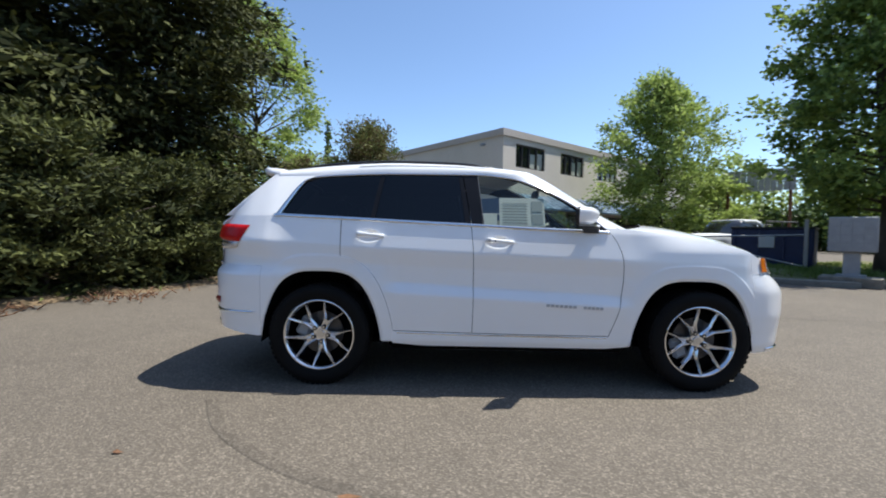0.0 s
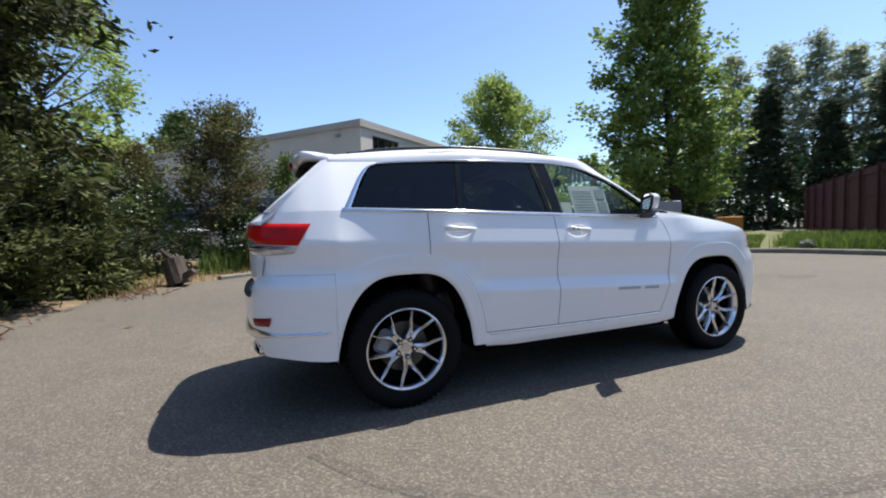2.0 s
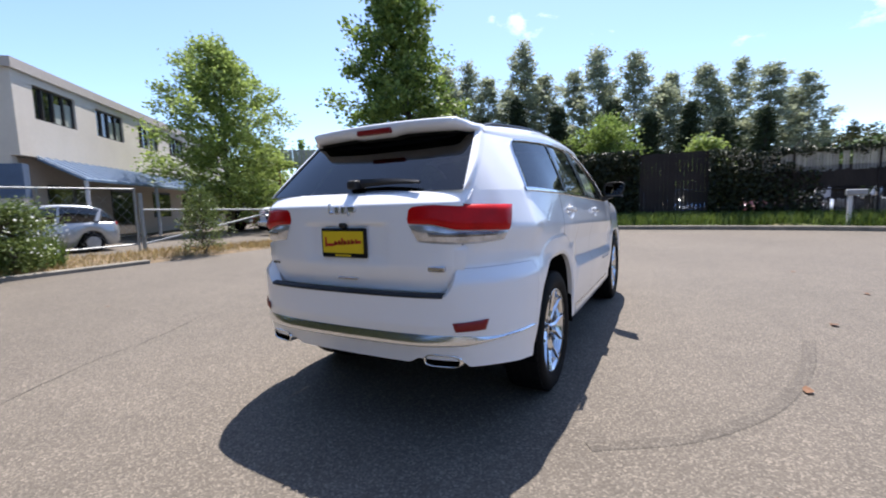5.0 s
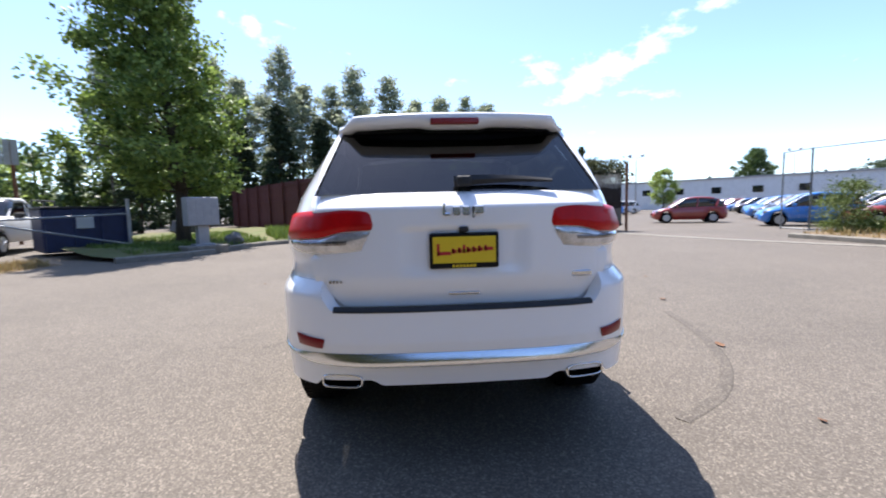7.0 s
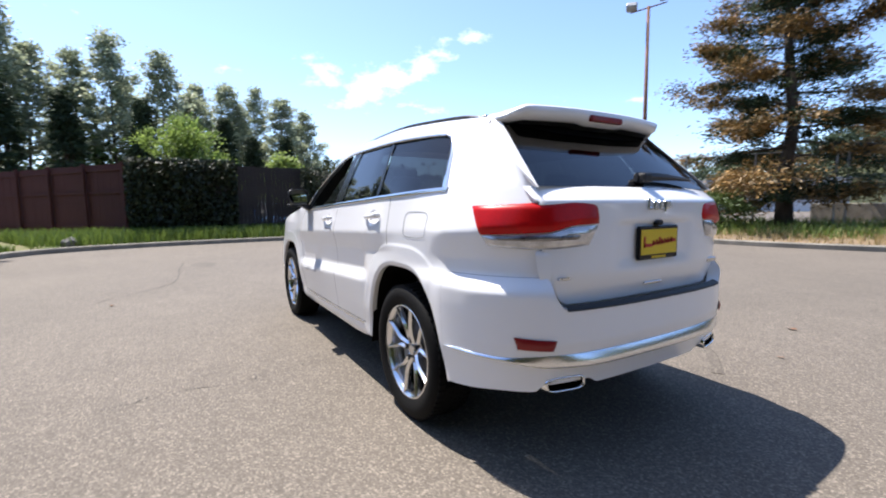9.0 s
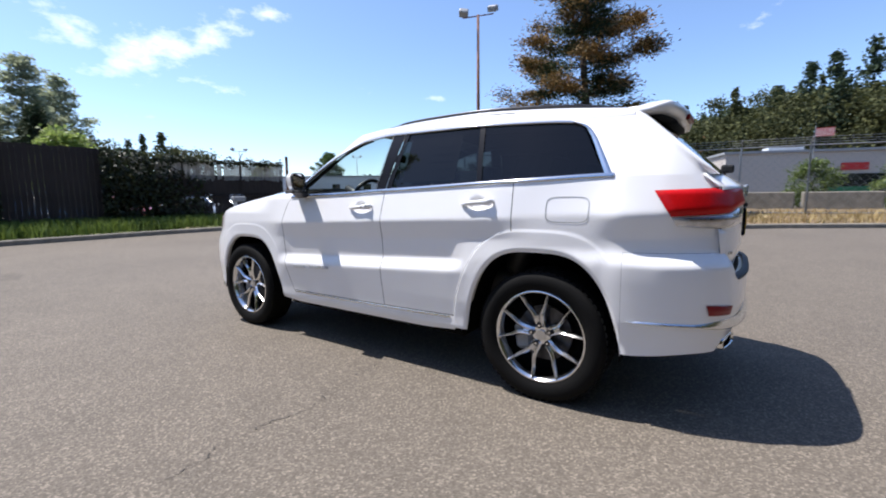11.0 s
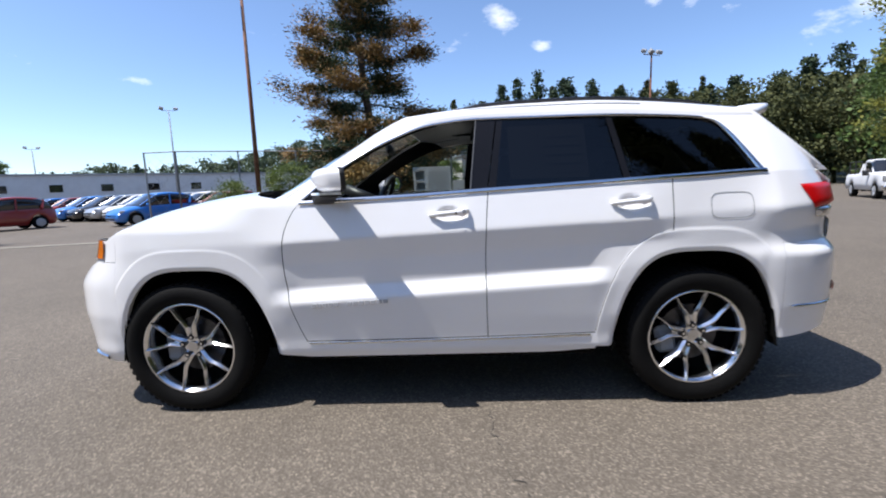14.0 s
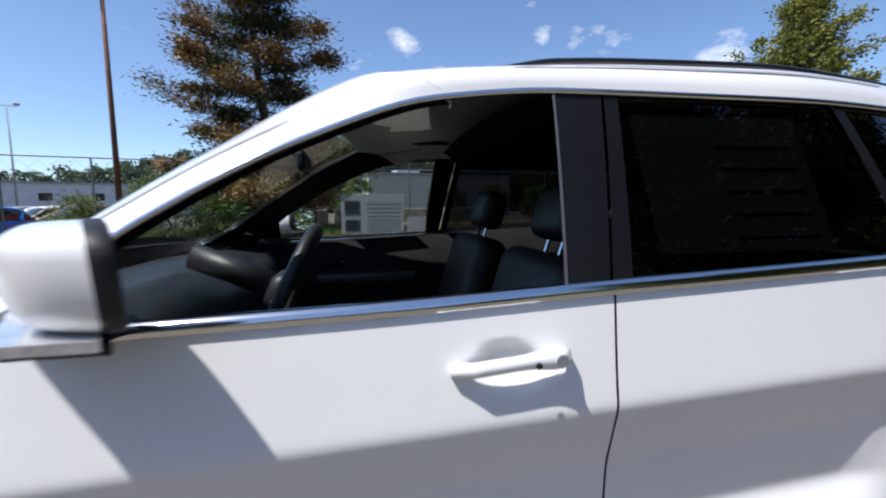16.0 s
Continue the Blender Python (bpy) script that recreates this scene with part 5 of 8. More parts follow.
def lamp_post(x, y, h, material, heads, label, rz=0):
    p = thing("lamp_post", label, "lamp post", "lot lamp posts", at=(x, y, 0), rz=rz)
    bm = bm_new()
    rod(bm, (0, 0, 0), (0, 0, h), 0.11, 0.06, 12)
    part("pole", bm, material, p, smooth=True)
    bm = bm_new()
    box(bm, -0.25, 0.25, -0.25, 0.25, 0, 0.25, 0.03)
    part("footing", bm, CONCRETE, p)
    bm = bm_new()
    rod(bm, (-0.75, 0, h - 0.05), (0.75, 0, h - 0.05), 0.03, n=6)
    part("cross_arm", bm, material, p)
    for k in range(heads):
        xo = lerp(-0.72, 0.72, k / max(heads - 1, 1))
        bm = bm_new()
        m = Matrix.Translation((xo, 0, h + 0.18)) @ Matrix.Rotation(radians(35 if k % 2 else -30), 4, 'X') @ Matrix.Rotation(radians(30 * (k - 0.5)), 4, 'Z')
        box(bm, -0.22, 0.22, -0.17, 0.17, -0.12, 0.14, 0.05, m=m, seg=2)
        hd = part("floodlight", bm, GREY_METAL, p, "grey floodlight head")
        bm = bm_new()
        box(bm, -0.18, 0.18, -0.19, -0.165, -0.09, 0.11, 0.01, m=m)
        part("lens", bm, CLEAR_LENS, hd)
    return p


lamp_post(8.55, -15.9, 9.75, RUST, 2, "tall brown steel lamp post with two floodlights", 15)
lamp_post(32.8, -48.0, 11.3, GREY_METAL, 2, "tall grey lamp post with two floodlights", 30)
lamp_post(-15.2, -31.6, 10.7, RUST, 3, "tall rusty lamp post with floodlights", 20)
lamp_post(61.7, -60.2, 9.0, GREY_METAL, 2, "distant grey lamp post with two floodlights", 40)
lamp_post(48.7, -27.5, 6.9, GREY_METAL, 2, "distant grey lamp post with two floodlights", 60)

# ---- cluster mailbox, sign post, dumpster, yard things ----
mb = thing("cluster_mailbox", "grey metal cluster mailbox on a pedestal", "mailbox", at=(9.75, 6.85, 0.25), rz=-46)
bm = bm_new()
box(bm, -0.46, 0.46, -0.23, 0.23, 0.62, 1.50, 0.02)
cab = part("cabinet", bm, GREY_METAL, mb, "grey metal cabinet")
bm = bm_new()
box(bm, -0.16, 0.16, -0.13, 0.13, 0, 0.62, 0.01)
box(bm, -0.28, 0.28, -0.22, 0.22, 0, 0.05)
part("pedestal", bm, GREY_METAL, mb)
bm = bm_new()
box(bm, -0.60, 0.60, -0.42, 0.42, -0.25, 0.0, 0.02)
part("pad", bm, CONCRETE, mb, "concrete pad")
for i in range(4):
    for j in range(4):
        bm = bm_new()
        box(bm, -0.43 + 0.217 * i, -0.225 + 0.217 * i, -0.238, -0.23, 0.65 + 0.208 * j, 0.85 + 0.208 * j, 0.003)
        box(bm, -0.35 + 0.217 * i, -0.32 + 0.217 * i, -0.244, -0.238, 0.74 + 0.208 * j, 0.755 + 0.208 * j)
        part("mail_door", bm, GREY_METAL, cab)
sp_ = thing("post_box", "small pale box on a white post in the grass", "mailbox", at=(14.05, -6.35, 0.15))
bm = bm_new()
box(bm, -0.05, 0.05, -0.05, 0.05, 0, 0.95)
part("post", bm, WHITE_METAL, sp_)
bm = bm_new()
box(bm, -0.12, 0.12, -0.40, 0.10, 0.92, 1.12, 0.03)
part("box", bm, GREY_METAL, sp_)
dp = thing("dumpster", "navy blue steel dumpster with a white notice", "dumpster", at=(11.25, 11.5, 0), rz=-43)
bm = bm_new()
box(bm, -1.15, 1.15, -0.9, 0.9, 0.12, 1.50, 0.03)
for k in range(4):
    box(bm, -1.05 + 0.7 * k - 0.04, -1.05 + 0.7 * k + 0.04, -0.98, -0.9, 0.2, 1.45)
part("bin", bm, NAVY, dp)
bm = bm_new()
box(bm, -1.17, 1.17, -0.95, 0.95, 1.502, 1.57, 0.01)
part("lid", bm, BLACK, dp)
bm = bm_new()
box(bm, -0.33, 0.12, -1.0, -0.985, 0.86, 1.24)
part("notice", bm, PAPER, dp, "white notice")
DARK_PANEL = mat("dark_grey_panel", (0.07, 0.07, 0.075), 0.6, var=0.2)
for x, y, m_, lb, h in ((20.6, 12.2, ORANGE_PAINT, "orange steel crate in the yard", 1.0), (19.0, 12.2, DARK_PANEL, "tilted dark grey panel leaning in the yard", 0.6)):
    bm = bm_new()
    box(bm, -0.5, 0.5, -0.35, 0.35, 0, h, 0.03)
    ob = part("yard_bin" if m_ != DARK_PANEL else "panel", bm, m_)
    ob.matrix_basis = pose(x, y, 0.2, 0, 0 if m_ != DARK_PANEL else 20, -30)
    tagged(ob, lb, "bin" if m_ != DARK_PANEL else "panel")
sc = thing("louvre_screen", "raised grey louvred screen on dark posts", "screen", at=(16.3, 19.6, 0), rz=-45)
for k in range(12):
    bm = bm_new()
    box(bm, -1.6 + 0.27 * k, -1.36 + 0.27 * k, -0.04, 0.04, 3.7, 4.85)
    part("panel", bm, GREY_METAL, sc)
for x in (-1.4, 1.4):
    bm = bm_new()
    rod(bm, (x, 0.1, 0), (x, 0.1, 4.8), 0.08, n=8)
    part("post", bm, RUST, sc)

# ---- parked vehicles ----


def loft(stations, close=True):
    """bmesh from half sections (y, z) at stations x, mirrored."""
    bm = bm_new()
    rings = []
    for x, sec in stations:
        full = [(y, z) for y, z in sec] + [(-y, z) for y, z in reversed(sec) if y > 1e-4]
        rings.append([bm.verts.new((x, y, z)) for y, z in full])
    k = len(rings[0])
    for a, b in zip(rings, rings[1:]):
        for i in range(k - 1):
            bm.faces.new((a[i], a[i + 1], b[i + 1], b[i]))
        bm.faces.new((a[k - 1], a[0], b[0], b[k - 1]))
    if close:
        bm.faces.new(rings[0])
        bm.faces.new(rings[-1])
    bmesh.ops.recalc_face_normals(bm, faces=bm.faces)
    return bm


def road_wheel(parent, x, y, r, w_=0.20):
    o = bm_new()
    rod(o, (x, y - w_ / 2, r), (x, y + w_ / 2, r), r, n=26)
    bmesh.ops.bevel(o, geom=[e for e in o.edges if len(e.link_faces) == 2 and any(len(f.verts) > 6 for f in e.link_faces)], offset=0.03, segments=2, affect='EDGES')
    t = part("wheel", o, RUBBER, parent, "black tyre")
    s = 1 if y > 0 else -1
    o = bm_new()
    rod(o, (x, y + s * (w_ / 2 - 0.02), r), (x, y + s * (w_ / 2 + 0.006), r), r * 0.62, n=20)
    for k in range(7):
        a = 2 * math.pi * k / 7
        rod(o, (x, y + s * (w_ / 2 + 0.008), r), (x + r * 0.55 * math.cos(a), y + s * (w_ / 2 + 0.008), r + r * 0.55 * math.sin(a)), 0.022, n=5)
    part("rim", o, SILVER_PAINT, t, "silver rim")


def hatchback(paint, label, at, rz, long=1.0):
    """Small five-door hatchback, nose to +x, 3.9 m long."""
    c = thing("hatchback_car", label, "car", "cars parked in the lot", at=at, rz=rz)
    hood = curve([(-2.0, 0.80), (-1.9, 0.95), (-1.2, 0.98), (0.6, 0.93), (1.1, 0.88), (1.7, 0.74), (1.95, 0.55)])
    wid = curve([(-2.0, 0.62), (-1.85, 0.78), (-1.0, 0.84), (0.8, 0.84), (1.5, 0.78), (1.85, 0.62), (1.97, 0.45)])
    low = curve([(-2.0, 0.34), (-1.7, 0.20), (1.7, 0.20), (1.97, 0.32)])
    st = []
    for i in range(33):
        x = lerp(-1.98, 1.96, i / 32)
        w_, h, l0 = wid(x), hood(x), low(x)
        wheel_z = max((0.33 + math.sqrt(max(0.36 ** 2 - (x - q) ** 2, 0)) if abs(x - q) < 0.36 else 0) for q in (-1.22, 1.22))
        lz = max(l0, wheel_z)
        st.append((x, [(w_ * 0.95, lz), (w_, max(0.55, lz + 0.02)), (w_ * 0.985, max(h - 0.10, lz + 0.05)), (w_ * 0.90, max(h, lz + 0.08)), (w_ * 0.45, max(h + 0.03, lz + 0.1)), (0.0, max(h + 0.04, lz + 0.11))]))
    part("body", loft(st), paint, c, smooth=True)
    roofz = curve([(-1.85, 0.95), (-1.6, 1.32), (-1.2, 1.47), (-0.5, 1.52), (0.1, 1.47), (0.55, 1.22), (1.05, 0.90)])
    st, rt = [], []
    for i in range(25):
        x = lerp(-1.82, 1.02, i / 24)
        z1, w_ = roofz(x), wid(x)
        z0 = hood(x) - 0.06
        t = max((z1 - z0) / 0.6, 0)
        st.append((x, [(w_ * 0.93, z0), (w_ * (0.93 - 0.12 * min(t, 1)), lerp(z0, z1, 0.85)), (w_ * (0.90 - 0.22 * min(t, 1)), z1), (0.0, z1 + 0.02)]))
        if -1.62 <= x <= 0.25:
            rt.append((x, [(w_ * (0.93 - 0.12) + 0.012, z1 - 0.085), (w_ * 0.69, z1 + 0.012), (w_ * 0.3, z1 + 0.03), (0.0, z1 + 0.034)]))
    part("glass", loft(st), WIN_DARK, c, "dark windows", smooth=True)
    part("roof", loft(rt), paint, c, smooth=True)
    for sd in (1, -1):
        for xs2 in ((-0.42, -0.34),):
            bm = bm_new()
            a, b = Vector((-0.38, sd * 0.80, 0.93)), Vector((-0.46, sd * 0.665, 1.46))
            rod(bm, a, b, 0.045, 0.035, 6)
            part("pillar", bm, paint, c)
            bm = bm_new()
            rod(bm, (0.98, sd * 0.70, 0.93), (0.18, sd * 0.60, 1.43), 0.035, 0.035, 6)
            part("pillar", bm, paint, c)
            bm = bm_new()
            rod(bm, (-1.35, sd * 0.79, 0.97), (-1.52, sd * 0.60, 1.36), 0.08, 0.06, 6)
            part("pillar", bm, paint, c)
        for q in (-1.22, 1.22):
            road_wheel(c, q, sd * 0.74, 0.31, 0.19)
        bm = bm_new()
        m = Matrix.Translation((1.70, sd * 0.58, 0.66)) @ Matrix.Rotation(radians(-sd * 28), 4, 'Z')
        box(bm, -0.12, 0.10, -0.10, 0.10, -0.08, 0.09, 0.04, m=m, seg=2)
        part("headlamp", bm, CLEAR_LENS, c, "clear headlamp")
        bm = bm_new()
        box(bm, -1.93, -1.82, sd * 0.60 - 0.10, sd * 0.60 + 0.10, 0.72, 0.95, 0.03)
        part("tail_lamp", bm, RED_LENS, c, "red tail lamp")
        bm = bm_new()
        box(bm, 0.62, 0.76, sd * 0.90 - 0.08, sd * 0.90 + 0.08, 0.93, 1.05, 0.03, seg=2)
        part("mirror", bm, paint, c)
    bm = bm_new()
    box(bm, 1.80, 1.97, -0.40, 0.40, 0.30, 0.42, 0.03)
    part("grille", bm, BLACK, c, "black grille")
    return c


HATCH = {}


def lot_car(paint, name, x, y, rz):
    if name in HATCH:
        return copy_thing(HATCH[name], pose(x, y, 0, 0, 0, rz))
    HATCH[name] = hatchback(paint, f"{name} small hatchback parked in the lot", (x, y, 0), rz)
    return HATCH[name]


lot_car(RED_PAINT, "dark red", 21.1, -16.3, 68)
row = [("bright blue", BLUE_PAINT), ("black", BLACK_PAINT), ("silver", SILVER_PAINT), ("white", WHITE_METAL), ("bright blue", BLUE_PAINT), ("silver", SILVER_PAINT), ("white", WHITE_METAL), ("dark red", RED_PAINT)]
for k in range(8):
    nm_, pt = row[k]
    t = k / 4
    lot_car(pt, nm_, lerp(23.6, 17.2, t), lerp(-24.4, -22.0, t), 62)
lot_car(BLUE_PAINT, "bright blue", 15.0, -18.2, 62)
for k in range(9):
    nm_, pt = row[(k * 3 + 1) % 8]
    lot_car(pt, nm_, 36.0 - 2.5 * k, -33.0 + 0.9 * k, 62)
for k in range(10):
    nm_, pt = row[(k * 5 + 2) % 8]
    lot_car(pt, nm_, 50 - 2.9 * k, -40.0 + 0.8 * k, 62)
for k in range(5):
    nm_, pt = row[(k * 3 + 2) % 8]
    lot_car(pt, nm_, 34 + 3.2 * k, -14.5 - 2.6 * k, 62)
for k in range(5):
    nm_, pt = row[(k * 3 + 1) % 8]
    lot_car(pt, nm_, 18.6 + 0.2 * k, 0.5 - 2.5 * k, 178)


def pickup(paint, label, at, rz):
    c = thing("pickup_truck", label, "truck", at=at, rz=rz)
    top = curve([(-2.9, 1.22), (-0.62, 1.22), (-0.6, 1.25), (1.15, 1.30), (2.3, 1.27), (2.74, 1.20), (2.85, 0.92)])
    st = []
    for i in range(41):
        x = lerp(-2.88, 2.85, i / 40)
        h = top(x)
        wheel_z = max((0.40 + math.sqrt(max(0.47 ** 2 - (x - q) ** 2, 0)) if abs(x - q) < 0.47 else 0) for q in (-1.8, 1.85))
        lz = max(0.42, wheel_z)
        w_ = 0.99 - 0.10 * sstep(2.4, 2.85, x)
        st.append((x, [(w_ * 0.97, lz), (w_, max(0.75, lz + 0.02)), (w_ * 0.99, max(h - 0.12, lz + 0.05)), (w_ * 0.92, max(h, lz + 0.08)), (w_ * 0.4, max(h + 0.04, lz + 0.1)), (0, max(h + 0.05, lz + 0.11))]))
    part("body", loft(st), paint, c, smooth=True)
    rz_ = curve([(-0.75, 1.22), (-0.65, 1.85), (-0.2, 1.95), (0.4, 1.92), (1.15, 1.28)])
    st, rt = [], []
    for i in range(21):
        x = lerp(-0.74, 1.15, i / 20)
        z1 = rz_(x)
        st.append((x, [(0.90, 1.08), (0.80, max(lerp(1.1, z1, 0.8), 1.09)), (0.70, z1), (0, z1 + 0.02)]))
        if x < 0.45:
            rt.append((x, [(0.80, z1 - 0.14), (0.74, z1 + 0.01), (0.3, z1 + 0.03), (0, z1 + 0.035)]))
    part("cab_glass", loft(st), WIN_DARK, c, "dark cab windows", smooth=True)
    part("cab_roof", loft(rt), paint, c, smooth=True)
    for sd in (1, -1):
        for q in (-1.8, 1.85):
            road_wheel(c, q, sd * 0.86, 0.40, 0.26)
        bm = bm_new()
        box(bm, 2.62, 2.86, sd * 0.76 - 0.17, sd * 0.76 + 0.17, 0.84, 1.13, 0.04, seg=2)
        part("headlamp", bm, CLEAR_LENS, c, "clear headlamp")
        bm = bm_new()
        rod(bm, (-0.30, sd * 0.90, 1.15), (-0.35, sd * 0.74, 1.80), 0.06, n=6)
        rod(bm, (1.10, sd * 0.86, 1.17), (0.42, sd * 0.72, 1.80), 0.045, n=6)
        rod(bm, (-0.70, sd * 0.88, 1.15), (-0.68, sd * 0.74, 1.75), 0.09, n=6)
        part("pillar", bm, paint, c)
        bm = bm_new()
        box(bm, 0.85, 1.0, sd * 1.12 - 0.12, sd * 1.12 + 0.12, 1.15, 1.42, 0.03)
        part("mirror", bm, BLACK, c)
    bm = bm_new()
    box(bm, 2.72, 2.90, -0.58, 0.58, 0.72, 1.14, 0.02)
    part("grille", bm, BLACK, c, "black grille")
    bm = bm_new()
    box(bm, 2.76, 2.92, -0.58, 0.58, 0.89, 0.97, 0.01)
    box(bm, 2.76, 2.915, -0.60, 0.60, 1.11, 1.16, 0.01)
    part("grille_bar", bm, CHROME, c)
    bm = bm_new()
    box(bm, 2.70, 2.98, -0.97, 0.97, 0.46, 0.66, 0.04, seg=2)
    part("bumper", bm, CHROME, c, "bright front bumper")
    bm = bm_new()
    for z in (1.5, 1.9):
        for sd in (1, -1):
            rod(bm, (-2.8, sd * 0.85, z), (-0.8, sd * 0.85, z), 0.03, n=6)
    for x in (-2.8, -1.8, -0.8):
        for sd in (1, -1):
            rod(bm, (x, sd * 0.85, 1.1), (x, sd * 0.85, 1.9), 0.03, n=6)
    part("rack", bm, BLACK, c, "black ladder rack")
    return c


pickup(WHITE_METAL, "white pickup truck with a ladder rack in the yard", (12.2, 15.2, 0), 199)
pickup(RED_PAINT, "dark red pickup truck behind the white one", (14.5, 20.4, 0), 188)
pickup(WHITE_METAL, "white pickup truck parked behind the bushes", (-3.0, 16.6, 0), 160)
hatchback(SILVER_PAINT, "silver hatchback parked beside the building", (1.6, 15.9, 0), 170)
pickup(WHITE_METAL, "white truck parked along the street", (-22.4, -20.0, 0.0), 62)
hatchback(WHITE_METAL, "white car parked along the street", (-31.0, -30.0, 0.0), 55)
hatchback(SILVER_PAINT, "silver car parked beside the fence", (-20.5, -29.5, 0.0), 40)

# ---- the white sport-utility car: x ahead, y to its left, wheel base 2.915 m ----
suv = thing("suv_car", "white five-door sport-utility car parked on asphalt", "car")
WB = 1.4575
# plan lines by an x-like parameter u: rear centre at -3.15, front centre at 3.0
XU = curve([(-3.15, -2.400), (-2.9, -2.396), (-2.7, -2.382), (-2.5, -2.345), (-2.35, -2.275), (-2.2, -2.165), (-2.05, -2.04), (-1.85, -1.85), (-1.0, -1.0), (0, 0), (1.0, 1.0), (1.75, 1.75), (1.95, 1.905), (2.1, 2.005), (2.25, 2.08), (2.45, 2.15), (2.7, 2.20), (3.0, 2.22)])
YU = curve([(-3.15, 0), (-2.9, 0.25), (-2.7, 0.45), (-2.5, 0.62), (-2.35, 0.725), (-2.2, 0.81), (-2.05, 0.875), (-1.85, 0.93), (-1.4, 0.956), (-0.9, 0.962), (0, 0.962), (0.9, 0.955), (1.4, 0.952), (1.75, 0.935), (1.95, 0.89), (2.1, 0.82), (2.25, 0.72), (2.45, 0.55), (2.7, 0.3), (3.0, 0)])
XL = curve([(-3.15, -2.445), (-2.9, -2.44), (-2.7, -2.42), (-2.5, -2.375), (-2.35, -2.300), (-2.2, -2.19), (-2.05, -2.05), (-1.85, -1.85), (-1.0, -1.0), (0, 0), (1.0, 1.0), (1.75, 1.75), (1.95, 1.945), (2.1, 2.085), (2.25, 2.20), (2.45, 2.29), (2.7, 2.35), (3.0, 2.37)])
YL = curve([(-3.15, 0), (-2.9, 0.25), (-2.7, 0.47), (-2.5, 0.66), (-2.35, 0.775), (-2.2, 0.862), (-2.05, 0.92), (-1.85, 0.955), (-1.4, 0.962), (-0.9, 0.962), (0, 0.962), (0.9, 0.957), (1.4, 0.957), (1.75, 0.95), (1.95, 0.915), (2.1, 0.845), (2.25, 0.74), (2.45, 0.56), (2.7, 0.3), (3.0, 0)])
Z_BELT = curve([(0.95, 1.195), (0.52, 1.21), (0.11, 1.222), (-0.30, 1.24), (-0.66, 1.253), (-1.03, 1.268), (-1.42, 1.283), (-1.79, 1.297), (-2.0, 1.30), (-3.2, 1.30)])


def arch_h(cx):
    return 0.52 if cx > 0 else 0.55


def arch_k(u, z, cx):
    """1 on the wheel arch's edge, more outside."""
    lo, hi = 0.2, 4.0
    dx, dz = abs(u - cx) / 0.46, max(z - 0.33, 0) / arch_h(cx)
    for _ in range(22):
        k = (lo + hi) / 2
        q = max(1 - (dx / k) ** 3.3, 0) ** 0.64 if dx < k else -1
        if q * k > dz:
            hi = k
        else:
            lo = k
    return (lo + hi) / 2


def arch_z(u, cx, k=1.0):
    d = abs(u - cx) / (0.46 * k)
    return 0.33 + arch_h(cx) * k * max(1 - d ** 3.3, 0) ** 0.64 if d < 1 else 0.0


def arch_dx(z, k=1.0):
    q = max(z - 0.33, 0) / (0.55 * k)
    return 0.46 * k * max(1 - q ** (1 / 0.64), 0) ** (1 / 3.3) if q < 1 else 0.0


CXF, CXR = 1.388, -1.442


def section(u, z):
    """Offset of the skin from the plan line at a height."""
    a_lo = sstep(0.98, 0.76, u) * sstep(-1.02, -0.84, u)
    a_up = sstep(1.10, 0.80, u) * sstep(-1.45, -1.08, u) + sstep(-1.70, -1.9, u)
    zl, zu = 0.690 - 0.046 * (u + 0.07), 1.031 - 0.036 * (u + 0.28)
    zb = Z_BELT(u)
    ks = [(0.20, -0.12), (0.30, -0.055), (0.36, -0.030), (0.43, -0.026), (0.54, lerp(-0.012, -0.012, a_lo)), (zl - 0.012, lerp(-0.006, 0.006, a_lo)), (zl + 0.004, lerp(-0.006, 0.006, a_lo)), (zl + 0.075, lerp(-0.007, -0.034, a_lo)),
          (zu - 0.12, lerp(-0.010, -0.026, max(a_lo, a_up * 0.6))), (zu, lerp(-0.012, 0.003, a_up)), (zu + 0.02, lerp(-0.014, -0.001, a_up)), (zb, -0.044 - 0.04 * sstep(-1.3, -2.0, u)), (zb + 0.06, -0.068 - 0.05 * sstep(-1.3, -2.0, u))]
    zs, ys = [k[0] for k in ks], [k[1] for k in ks]
    return float(np.mean(np.interp([z - 0.010, z - 0.005, z, z + 0.005, z + 0.010], zs, ys)))


HANDLES = ((-0.085, 1.128), (-1.065, 1.160))


